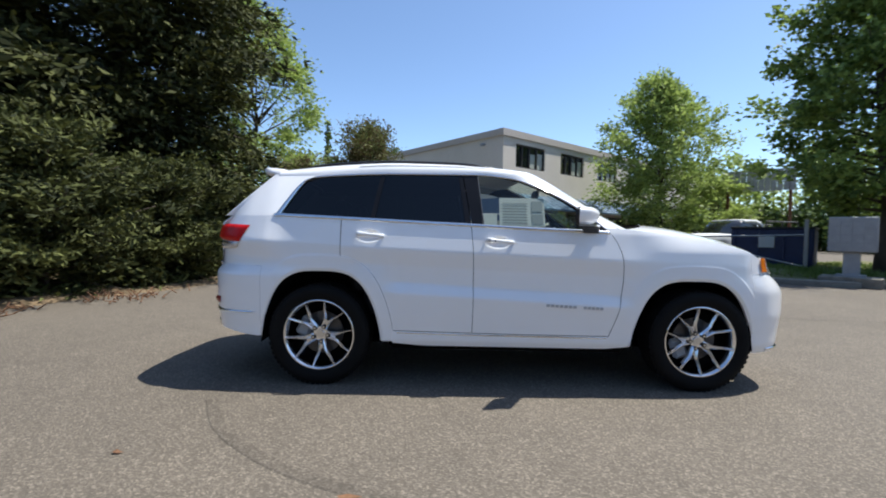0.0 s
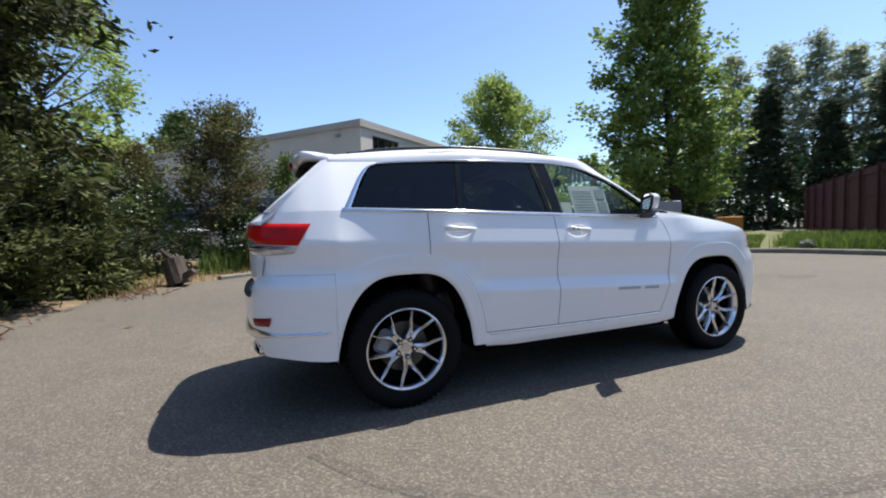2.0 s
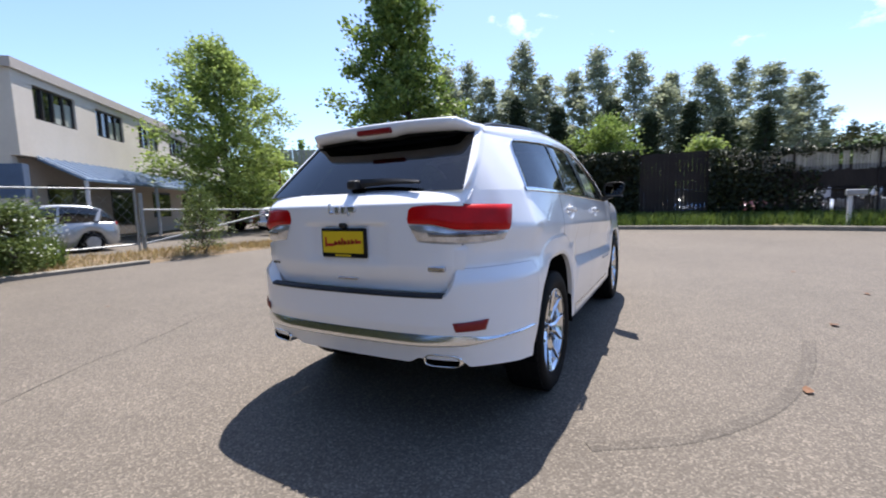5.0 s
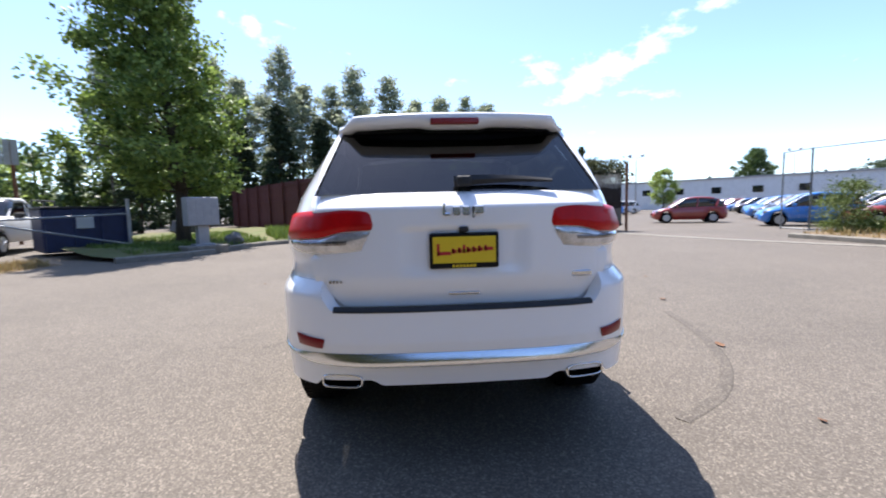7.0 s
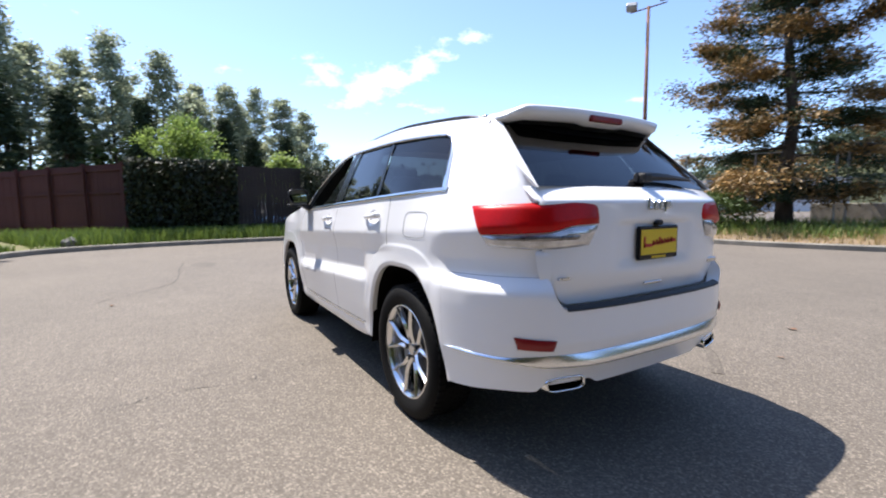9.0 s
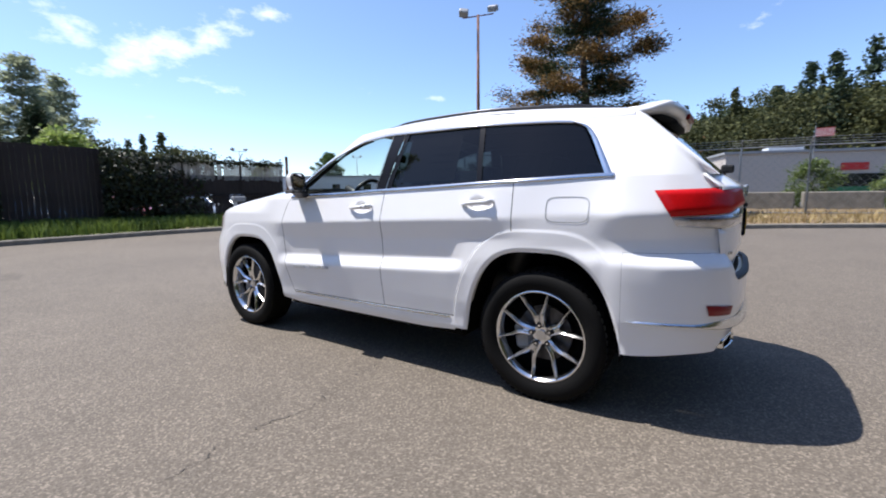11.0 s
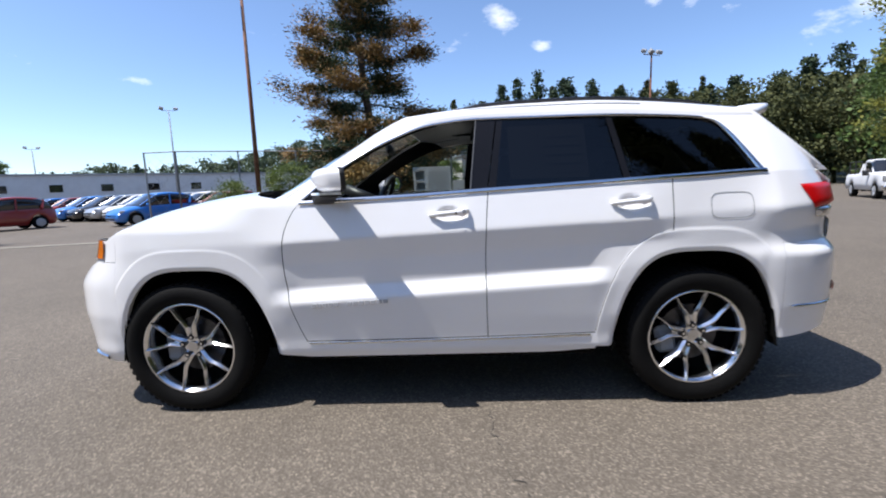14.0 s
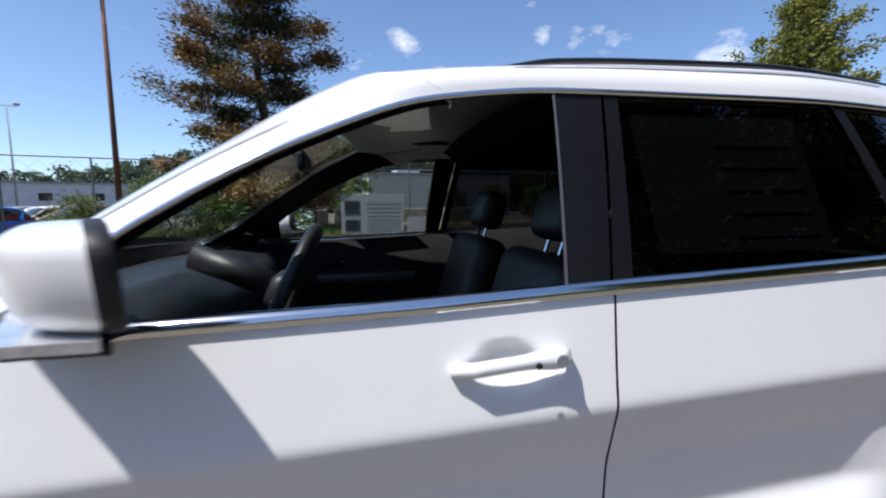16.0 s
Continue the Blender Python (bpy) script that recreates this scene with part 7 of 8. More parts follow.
BACK_EDGE = curve([(1.298, -2.243), (1.40, -2.135), (1.52, -2.005), (1.62, -1.897), (1.66, -1.855)])
BG = [(1.296, -2.312, 0.680), (1.42, -2.180, 0.648), (1.54, -2.053, 0.616), (1.66, -1.925, 0.586)]
gx, gy = curve([(p[0], p[1]) for p in BG]), curve([(p[0], p[2]) for p in BG])
DLO_REAR = curve([(1.298, -1.823), (1.437, -1.747), (1.53, -1.692), (1.594, -1.632), (1.622, -1.552), (1.64, -1.51), (1.66, -1.48)])
NY = 12
for side in (1, -1):
    # rear pillar
    v = []
    for i in range(25):
        z = lerp(1.2965, 1.655, i / 24)
        for j in range(17):
            x = lerp(DLO_REAR(z), BACK_EDGE(z), j / 16)
            v.append(cabin(x, z))
        a = v[-1]
        b2 = Vector((gx(z) + 0.022, gy(z) * 1.005, z))
        for j in range(1, 6):
            q = j / 5
            v.append(a.lerp(b2, q) + Vector((-0.012, 0.010, 0)) * math.sin(math.pi * q))
    sided("rear_pillar", v, grid_faces(24, 21), PAINT, suv, side, "white broad rear pillar", 0.0)
    # front pillar between window line and windscreen edge
    v = []
    WS = [(0.155, 0.590, 1.688), (0.36, 0.625, 1.590), (0.58, 0.668, 1.456), (0.80, 0.715, 1.308), (0.985, 0.755, 1.215)]
    wx, wy, wz = (curve([(k / 4, p[c]) for k, p in enumerate(WS)]) for c in range(3))
    zt, zr = DLO_TOP(-0.02), ROOF_EDGE(-0.02)
    yt, yr = cabin_y(-0.02, zt), cabin_y(-0.02, zr) + 0.012
    rim = []                                             # the roof's front corner, which the pillar meets
    for j in range(8):
        q = j / 7
        y = (1 - q) ** 2 * yt + 2 * q * (1 - q) * (yr + 0.018) + q * q * (yr - 0.09)
        z = (1 - q) ** 2 * zt + 2 * q * (1 - q) * (zr + 0.004) + q * q * (zr + 0.012)
        x = -0.02 + 0.175 * q
        rim.append(Vector((x + (0.10 * (1 - (y / yr) ** 2) if y < yr else 0), y, z - (zr - ROOF_EDGE(x)) * q)))
    top_row = []
    for i in range(31):
        t = i / 30
        x = lerp(-0.02, 0.745, t)
        a = cabin(x, DLO_TOP(x) - 0.001)
        b2 = Vector((wx(t), wy(t), wz(t)))
        for j in range(8):
            s = j / 7
            p = a.lerp(b2, s)
            bul = 0.018 * math.sin(math.pi * s)
            p = p + Vector((0.0, bul * 0.7, bul * 0.8))
            if i == 0:
                top_row.append(p)
            v.append(p + (rim[j] - top_row[j]) * sstep(11, 0, i))
    sided("front_pillar", v, grid_faces(30, 7), PAINT, suv, side, "white windscreen pillar")
    lin = [Vector((p.x - 0.012, p.y - 0.030, p.z - 0.014)) for p in v]
    sided("pillar_lining", lin, grid_faces(30, 7), DARK, suv, side, "dark inner pillar lining")
    v = []
    for i in range(41):
        x = lerp(-1.20, 0.745, i / 40)
        t = max((x + 0.02) / 0.765, 0.0)
        a = cabin(x, DLO_TOP(x) - 0.001)
        b2 = Vector((wx(t), wy(t), wz(t))) if x > -0.02 else Vector((x, cabin_y(x, ROOF_EDGE(x)) - 0.09 + 0.012, ROOF_EDGE(x) + 0.012))
        for q in (0.40, 0.46):
            p = a.lerp(b2, q)
            bul = lerp(0.030, 0.018 * math.sin(math.pi * q), sstep(-0.3, 0.0, x))
            v.append(p + Vector((0.0, bul * 0.7 + 0.0012, bul * 0.8 + 0.0012)))
    sided("door_frame_seam", v, grid_faces(40, 1), GREY_METAL, suv, side, "dark seam along the door frame")
    # gap-filling scuttle corner
    v = []
    for i in range(13):
        t = i / 12
        x = lerp(0.66, 1.02, t)
        a = skin(x, min(Z_BELT(x), 1.25) - 0.006)
        b2 = Vector((lerp(0.76, 0.985, t), lerp(0.80, 0.74, t), lerp(1.285, 1.215, t)))
        v += [a, a.lerp(b2, 0.5) + Vector((0, 0.012, 0.006)), b2]
    sided("pillar_foot", v, grid_faces(12, 2), PAINT, suv, side, "white pillar foot", 0.01)
    # side glass and black pillars
    def pane(name, xa, xb, material, d=-0.012, lo=0.010, hi=0.010, label=""):
        v = []
        for i in range(19):
            for j in range(11):
                b = j / 10
                x = lerp(xa(b), xb(b), i / 18)
                z = lerp(Z_BELT(x) + lo, DLO_TOP(x) - hi, b)
                v.append(cabin(x, z, d))
        return sided(name, v, grid_faces(18, 10), material, suv, side, label)
    if side == -1:
        pane("front_side_glass", lambda b: lerp(-0.205, -0.25, b), lambda b: lerp(0.70, 0.16, b ** 0.8) if b > 0 else 0.70, GLASS, label="clear greenish side glass").visible_shadow = False
    pane("rear_side_glass", lambda b: lerp(-1.045, -0.985, b), lambda b: lerp(-0.325, -0.37, b), TINT, label="dark privacy glass").visible_shadow = False
    pane("quarter_glass", lambda b: lerp(-1.81, -1.61, b ** 1.6), lambda b: lerp(-1.07, -1.01, b), TINT, label="dark privacy quarter glass")
    pane("centre_pillar", lambda b: lerp(-0.296, -0.366, b), lambda b: lerp(-0.210, -0.255, b), BLACK_GLOSS, -0.004, 0.004, 0.004, "gloss black centre pillar")
    pane("centre_pillar_rear", lambda b: lerp(-0.345, -0.405, b), lambda b: lerp(-0.303, -0.373, b), BLACK_GLOSS, -0.004, 0.004, 0.004, "gloss black pillar trim")
    pane("quarter_divider", lambda b: lerp(-1.075, -1.015, b), lambda b: lerp(-1.04, -0.98, b), BLACK_GLOSS, -0.005, 0.004, 0.004, "black window divider")
    pane("window_channel", lambda b: lerp(-0.210, -0.255, b), lambda b: lerp(-0.203, -0.249, b), RUBBER_CHANNEL, 0.0, 0.012, 0.012, "dark grey window channel")
    # bright surround: belt strip, rear strip and thin top strip
    v = []
    for i in range(81):
        x = lerp(-1.83, 0.745, i / 80)
        z0 = Z_BELT(x)
        for dz, d in ((-0.006, 0.000), (0.0, 0.007), (0.016, 0.006), (0.020, -0.008)):
            v.append(cabin(x, z0 + dz, d + 0.002))
    sided("belt_strip", v, grid_faces(80, 3), CHROME, suv, side, "bright belt strip")
    v = []
    for i in range(31):
        z = lerp(1.292, 1.612, i / 30)
        x = DLO_REAR(z)
        wid = lerp(0.034, 0.016, i / 30)
        for dx, d in ((-0.004, 0.001), (-0.001, 0.007), (wid, 0.005), (wid + 0.004, -0.008)):
            v.append(cabin(x + dx, z, d))
    sided("quarter_strip", v, grid_faces(30, 3), CHROME, suv, side, "bright strip behind the quarter glass")
    v = []
    for i in range(61):
        x = lerp(-1.56, 0.73, i / 60)
        z0 = DLO_TOP(x)
        for dz, d in ((0.003, 0.001), (0.001, 0.005), (-0.009, 0.004), (-0.012, -0.008)):
            v.append(cabin(x, z0 + dz, d))
    sided("window_top_strip", v, grid_faces(60, 3), CHROME, suv, side, "bright strip over the windows")

# roof with cant rails in one sheet
v, NX, NS = [], 56, 30
for i in range(NX + 1):
    xb_ = lerp(-1.875, -0.02, i / NX)
    grow = 0.175 * sstep(0.55, 1.0, i / NX)
    x = xb_
    zt, zr = (DLO_TOP(x) if x > -1.50 else DLO_TOP(-1.50)), ROOF_EDGE(x)
    if x < -1.48:
        zt = min(zt, 1.652)
    yt, yr = cabin_y(x, zt), cabin_y(x, zr) + 0.012
    crown = 0.030
    front = 0.10 * sstep(0.80, 1.0, i / NX)
    half = []
    for j in range(NS + 1):
        s = j / NS
        if s < 0.30:
            q = s / 0.30
            y = (1 - q) ** 2 * yt + 2 * q * (1 - q) * (yr + 0.018) + q * q * (yr - 0.09)
            z = (1 - q) ** 2 * zt + 2 * q * (1 - q) * (zr + 0.004) + q * q * (zr + 0.012)
        else:
            q = (s - 0.30) / 0.70
            y = (yr - 0.09) * (1 - q)
            z = zr + 0.012 + crown * (1 - (y / (yr - 0.09)) ** 2)
        ext = grow * min(s / 0.30, 1.0)
        half.append((x + ext + front * (1 - (y / yr) ** 2 if y < yr else 0), y, z - (zr - ROOF_EDGE(x + ext)) * min(s / 0.30, 1.0)))
    v += [Vector(p) for p in half] + [Vector((p[0], -p[1], p[2])) for p in half[-2::-1]]
ob = mesh_ob("roof", v, grid_faces(NX, 2 * NS), PAINT, suv, "white roof panel", True)
# roof lining
mesh_ob("roof_lining", [(p[0] - 0.03, p[1] * 0.93, p[2] - 0.06) for p in v[: (NX - 9) * (2 * NS + 1)]], grid_faces(NX - 10, 2 * NS), DARK, suv, "dark roof lining", True)
# roof rails
for side in (1, -1):
    bm = bm_new()
    pr = []
    for i in range(41):
        t = i / 40
        x = lerp(-0.15, -1.70, t)
        lift = 0.014 * sstep(0, 0.10, t) * sstep(1, 0.90, t) + 0.004
        yc = cabin_y(x, ROOF_EDGE(x)) - 0.085
        zc = ROOF_EDGE(x) + 0.006 + lift
        for k in range(8):
            a = 2 * math.pi * k / 8
            pr.append(bm.verts.new((x, side * (yc + 0.019 * math.cos(a)), zc + 0.011 * math.sin(a))))
    for i in range(40):
        for k in range(8):
            bm.faces.new((pr[i * 8 + k], pr[i * 8 + (k + 1) % 8], pr[(i + 1) * 8 + (k + 1) % 8], pr[(i + 1) * 8 + k]))
    bm.faces.new(pr[:8])
    bm.faces.new(pr[-8:])
    for t in (0.04, 0.5, 0.96):
        x = lerp(-0.15, -1.70, t)
        yc = side * (cabin_y(x, ROOF_EDGE(x)) - 0.085)
        box(bm, x - 0.10, x + 0.10, yc - 0.014, yc + 0.014, ROOF_EDGE(x) + 0.0, ROOF_EDGE(x) + (0.020 if t == 0.5 else 0.014), 0.006)
    bmesh.ops.recalc_face_normals(bm, faces=bm.faces)
    part("roof_rail", bm, RAIL, suv, "dark satin roof rail", True)

# windscreen, bonnet, scuttle
v = []
for i in range(21):
    t = i / 20
    for j in range(25):
        s = 2 * j / 24 - 1
        bow = (1 - s * s)
        v.append((wx(t) + bow * lerp(0.10, 0.30, t), wy(t) * s, wz(t) + bow * lerp(0.028, -0.035, t)))
mesh_ob("windscreen", v, grid_faces(20, 24), GLASS, suv, "clear windscreen", True)
v = []
for i in range(33):
    u = lerp(0.80, 1.94, i / 32)
    a = skin(max(u, 0.86), F_TOP(max(u, 0.86)) - 0.001)
    t = i / 32
    xc = lerp(1.16, 2.20, t)
    zc = lerp(1.262, 1.045, t ** 1.5)
    for j in range(25):
        s = 2 * j / 24 - 1
        b = 1 - abs(s) ** 2.4
        edge = Vector((lerp(0.86, a.x, 1) if u < 0.86 else a.x, a.y * s, a.z))
        v.append((lerp(edge.x, xc, 1 - abs(s) ** lerp(4.5, 2, t)), a.y * s, lerp(a.z, zc + 0.028 * sstep(1, 0.6, t), b)))
ob = mesh_ob("bonnet", v, grid_faces(32, 24), PAINT, suv, "white bonnet", True)
bm = bm_new()
pr = []
for i in range(15):
    s = 2 * i / 14 - 1
    pr += [bm.verts.new((0.94 + 0.22 * (1 - s * s), 0.79 * s, 1.232 + 0.012 * (1 - s * s))), bm.verts.new((1.12 + 0.26 * (1 - s * s), 0.72 * s, 1.236 + 0.022 * (1 - s * s)))]
for i in range(14):
    bm.faces.new((pr[2 * i], pr[2 * i + 1], pr[2 * i + 3], pr[2 * i + 2]))
part("scuttle", bm, BLACK, suv, "black windscreen scuttle")
# nose: grille, headlamps
bm = bm_new()
gv = [[bm.verts.new((XU(lerp(2.42, 3.0, i / 8)) - 0.01, YU(lerp(2.42, 3.0, i / 8)) * sd, z)) for i in range(9) for z in (0.77, 1.02)] for sd in (1, -1)]
for g_ in gv:
    for i in range(8):
        bm.faces.new((g_[2 * i], g_[2 * i + 2], g_[2 * i + 3], g_[2 * i + 1]))
grille = part("grille", bm, BLACK_GLOSS, suv, "black grille panel")
for i in range(7):
    bm = bm_new()
    y = -0.42 + 0.14 * i
    xx = 2.22 - 0.12 * (y / 0.5) ** 2
    box(bm, xx - 0.03, xx + 0.012, y - 0.050, y - 0.040, 0.82, 1.00, 0.003)
    box(bm, xx - 0.03, xx + 0.012, y + 0.040, y + 0.050, 0.82, 1.00, 0.003)
    box(bm, xx - 0.03, xx + 0.012, y - 0.050, y + 0.050, 0.995, 1.005, 0.003)
    box(bm, xx - 0.03, xx + 0.012, y - 0.050, y + 0.050, 0.815, 0.825, 0.003)
    part("grille_slot", bm, CHROME, grille)
for side in (1, -1):
    v = []
    for i in range(17):
        for j in range(7):
            u, z = lerp(1.985, 2.42, i / 16), lerp(lerp(0.935, 0.88, i / 16), lerp(1.035, 1.02, i / 16), j / 6)
            v.append(skin_off(u, z, 0.006))
    vb, fb = flank(const(1.98), const(2.47), lambda x: lerp(0.905, 0.78, sstep(2.0, 2.5, x)) - 0.03, lambda x: 1.025, 14, 8, surf=lambda u, z: skin_off(u, z, -0.008))
    sided("lamp_surround", vb, fb, PAINT, suv, side, "white body behind the headlamp")
    hl = sided("headlamp", v, grid_faces(16, 6), CLEAR_LENS, suv, side, "clear headlamp")
    v = []
    for i in range(7):
        for j in range(7):
            u, z = lerp(1.965, 2.06, i / 6), lerp(0.925, 1.03, j / 6)
            v.append(skin_off(u, z, 0.010))
    sided("side_marker", v, grid_faces(6, 6), AMBER, hl, side, "amber side marker")
    # bright lip under the front bumper
    bm = bm_new()
    for i in range(14):
        u0, u1 = lerp(1.99, 3.0, i / 14), lerp(1.99, 3.0, (i + 1) / 14)
        a, b2 = skin(u0, 0.32), skin(u1, 0.32)
        rod(bm, (a.x + 0.008, side * a.y, 0.325), (b2.x + 0.008, side * b2.y, 0.325), 0.014, n=6)
    part("bumper_lip", bm, CHROME, suv, "bright lip under the front bumper")

# tailgate: painted panel, glass, spoiler
def gate_surf(y, z):
    """x of the tailgate skin."""
    s = abs(y)
    u = -3.15
    ys = s
    lo_u, hi_u = -3.15, -2.2
    for _ in range(24):
        m = (lo_u + hi_u) / 2
        if YU(m) < ys:
            lo_u = m
        else:
            hi_u = m
    x = XU((lo_u + hi_u) / 2)
    x += 0.030 * sstep(0.93, 0.78, z)                     # lower edge runs in to the bumper step
    x += 0.012 * sstep(0.90, 0.98, z) * sstep(1.145, 1.125, z) * sstep(0.30, 0.26, s)   # plate recess
    if z > 1.235:
        x += (z - 1.235) * 1.25
    return x


GATE_HALF = curve([(0.775, 0.555), (0.80, 0.600), (0.86, 0.645), (0.95, 0.672), (1.05, 0.686), (1.2, 0.694), (1.30, 0.690)])
v = []
zs = list(np.linspace(0.775, 1.302, 46))
for z in zs:
    for j in range(49):
        y = GATE_HALF(z) * (2 * j / 48 - 1) * 0.995
        v.append((gate_surf(y, z), y, z))
gate = mesh_ob("tailgate", v, [tuple(reversed(f)) for f in grid_faces(45, 48)], PAINT, suv, "white tailgate", True)
md = gate.modifiers.new("thickness", 'SOLIDIFY')
md.thickness, md.offset = 0.02, 1
# dark strip behind the gate's edge to show the seam
mesh_ob("gate_seam", [(p[0] + 0.008, p[1] * lerp(1.007, 0.985, sstep(1.225, 1.245, p[2])), p[2]) for p in v], grid_faces(45, 48), BLACK, suv, "dark seam round the tailgate")
mesh_ob("gate_frame", [(p[0] + 0.013, p[1] * (lerp(1.05, 1.0, sstep(1.005, 1.035, p[2])) + 0.022 * sstep(1.235, 1.25, p[2])), p[2] if p[2] > 0.80 else p[2] - 0.02) for p in v], grid_faces(45, 48), PAINT, suv, "white body round the tailgate", True)
v = []
for i in range(17):
    z = lerp(1.300, 1.655, i / 16)
    for j in range(33):
        s = 2 * j / 32 - 1
        v.append((gx(z) + 0.040 * (abs(s) ** 3.0) - 0.006, gy(z) * s, z))
mesh_ob("rear_window", v, grid_faces(16, 32), REARGL, gate, "dark tinted rear window", True)
# spoiler
v, NSX = [], 40
for j in range(NSX + 1):
    s = 2 * j / NSX - 1
    y = 0.615 * s
    e = abs(s)
    xf = -1.84
    xe = -2.085 + 0.055 * e ** 2.5 + 0.10 * sstep(0.82, 1.0, e)
    zt = ROOF_EDGE(-1.84) + 0.012 + 0.030 * (1 - min(e / 0.86, 1) ** 2) - 0.012 * sstep(0.8, 1, e)
    ze = 1.716 - 0.012 * e ** 2 - 0.045 * sstep(0.84, 1.0, e)
    th = 0.066 + 0.012 * sstep(0.32, 0.2, e) - 0.03 * sstep(0.8, 1.0, e)
    ring = [(xf, zt), (lerp(xf, xe, 0.5), lerp(zt, ze, 0.5) + 0.010), (xe + 0.02, ze + 0.003), (xe, ze - 0.010), (xe + 0.016, ze - th + 0.014), (xe + 0.05, ze - th), (lerp(xf, xe, 0.4), ze - th - 0.008), (xf, zt - 0.075)]
    v += [(x, y, z) for x, z in ring]
fs = [(j * 8 + k, j * 8 + (k + 1) % 8, (j + 1) * 8 + (k + 1) % 8, (j + 1) * 8 + k) for j in range(NSX) for k in range(8)]
fs += [tuple(range(8)), tuple(NSX * 8 + k for k in range(7, -1, -1))]
bm = bm_new()
bv = [bm.verts.new(p) for p in v]
for f in fs:
    bm.faces.new([bv[i] for i in f])
bmesh.ops.recalc_face_normals(bm, faces=bm.faces)
sp = part("spoiler", bm, PAINT, gate, "white roof spoiler", True)
mesh_ob("spoiler_underside", [(v[j * 8 + k][0], v[j * 8 + k][1] * 0.97, v[j * 8 + k][2] - 0.004) for j in range(NSX + 1) for k in (5, 6, 7)], grid_faces(NSX, 2), BLACK, gate, "black underside of the spoiler", True)
bm = bm_new()
box(bm, -2.094, -2.04, -0.125, 0.125, 1.655, 1.688, 0.008, seg=2)
part("high_stop_lamp", bm, DARK_RED, gate, "dark red high stop lamp")
bm = bm_new()
vs = [bm.verts.new((gx(z) + 0.040 * abs(s) ** 3 - 0.012, gy(z) * 0.995 * s, z)) for s in np.linspace(-1, 1, 21) for z in (1.655, 1.585 + 0.045 * abs(s) ** 2.5)]
for i in range(20):
    bm.faces.new((vs[2 * i], vs[2 * i + 1], vs[2 * i + 3], vs[2 * i + 2]))
part("window_top_band", bm, BLACK_GLOSS, gate, "black band under the spoiler")
# rear wiper
bm = bm_new()
box(bm, -2.335, -2.265, -0.05, 0.02, 1.325, 1.375, 0.012, seg=2)
vs = []
for i in range(13):
    t = i / 12
    y, z = lerp(0.03, -0.44, t), 1.352 + 0.010 * math.sin(math.pi * t) - 0.004 * t
    x = gx(z) - 0.030
    h = lerp(0.026, 0.008, t ** 1.2)
    vs.append([bm.verts.new((x - 0.012, y, z + h)), bm.verts.new((x - 0.022, y, z)), bm.verts.new((x - 0.012, y, z - h)), bm.verts.new((x, y, z))])
for a, b2 in zip(vs, vs[1:]):
    for k in range(4):
        bm.faces.new((a[k], a[(k + 1) % 4], b2[(k + 1) % 4], b2[k]))
bm.faces.new(vs[0])
bm.faces.new(vs[-1][::-1])
bmesh.ops.recalc_face_normals(bm, faces=bm.faces)
part("wiper", bm, BLACK, gate, "black rear wiper")
# plate: yellow sheet in a black frame with unreadable red script as bars
bm = bm_new()
px = gate_surf(0, 1.04) - 0.012
box(bm, px - 0.010, px + 0.01, -0.158, 0.158, 0.953, 1.115, 0.006)
plate = part("plate_frame", bm, BLACK_GLOSS, gate, "black plate frame")
bm = bm_new()
box(bm, px - 0.0125, px - 0.005, -0.143, 0.143, 0.978, 1.098)
part("plate", bm, YELLOW, plate, "yellow dealer plate")
bm = bm_new()
for k, (ya, yb, za, zb) in enumerate(((0.125, 0.062, 1.012, 1.066), (0.058, 0.035, 1.020, 1.044), (0.030, 0.012, 1.022, 1.048), (0.008, -0.004, 1.022, 1.060), (-0.009, -0.03, 1.024, 1.050), (-0.035, -0.056, 1.026, 1.052), (-0.061, -0.085, 1.028, 1.054), (-0.090, -0.13, 1.030, 1.056))):
    box(bm, px - 0.0145, px - 0.0115, min(ya, yb), max(ya, yb), za + 0.003, za + 0.018)
    box(bm, px - 0.0145, px - 0.0115, max(ya, yb) - 0.012, max(ya, yb), za, zb)
part("script_bars", bm, REDINK, plate, "red script-like bars")
bm = bm_new()
for k in range(7):
    box(bm, px - 0.0125, px - 0.0095, 0.056 - 0.016 * k - 0.012, 0.056 - 0.016 * k, 0.9585, 0.9705)
part("frame_bars", bm, YELLOW, plate, "yellow bars on the plate frame")
# bright emblem as a plain shape, badges, gate grip
bm = bm_new()
ex = gate_surf(0, 1.20) - 0.002
for ya, yb, za, zb in ((0.094, 0.080, 1.196, 1.250), (0.094, 0.058, 1.193, 1.206), (0.048, 0.014, 1.193, 1.235), (0.004, -0.030, 1.193, 1.235), (-0.040, -0.094, 1.200, 1.236), (-0.040, -0.053, 1.180, 1.236)):
    box(bm, ex - 0.010, ex + 0.010, yb, ya, za, zb, 0.005)
part("emblem", bm, EMBLEM, gate, "bright emblem shapes")
bm = bm_new()
bx_ = gate_surf(-0.56, 0.905)
box(bm, bx_ - 0.012, bx_ + 0.012, -0.608, -0.512, 0.893, 0.919, 0.004, m=None)
part("badge", bm, SATIN, gate, "small bright badge")
for k in range(6):
    bm = bm_new()
    box(bm, gate_surf(0.58, 0.9) - 0.006, gate_surf(0.58, 0.9) + 0.01, 0.53 + 0.016 * k, 0.541 + 0.016 * k, 0.894, 0.906)
    part("letter_bar", bm, SATIN, gate, "small bright bar")
bm = bm_new()
hx = gate_surf(0, 0.835)
box(bm, hx - 0.008, hx + 0.01, -0.072, 0.072, 0.828, 0.840, 0.003)
part("gate_grip", bm, SATIN, gate, "bright tailgate grip")
bm = bm_new()
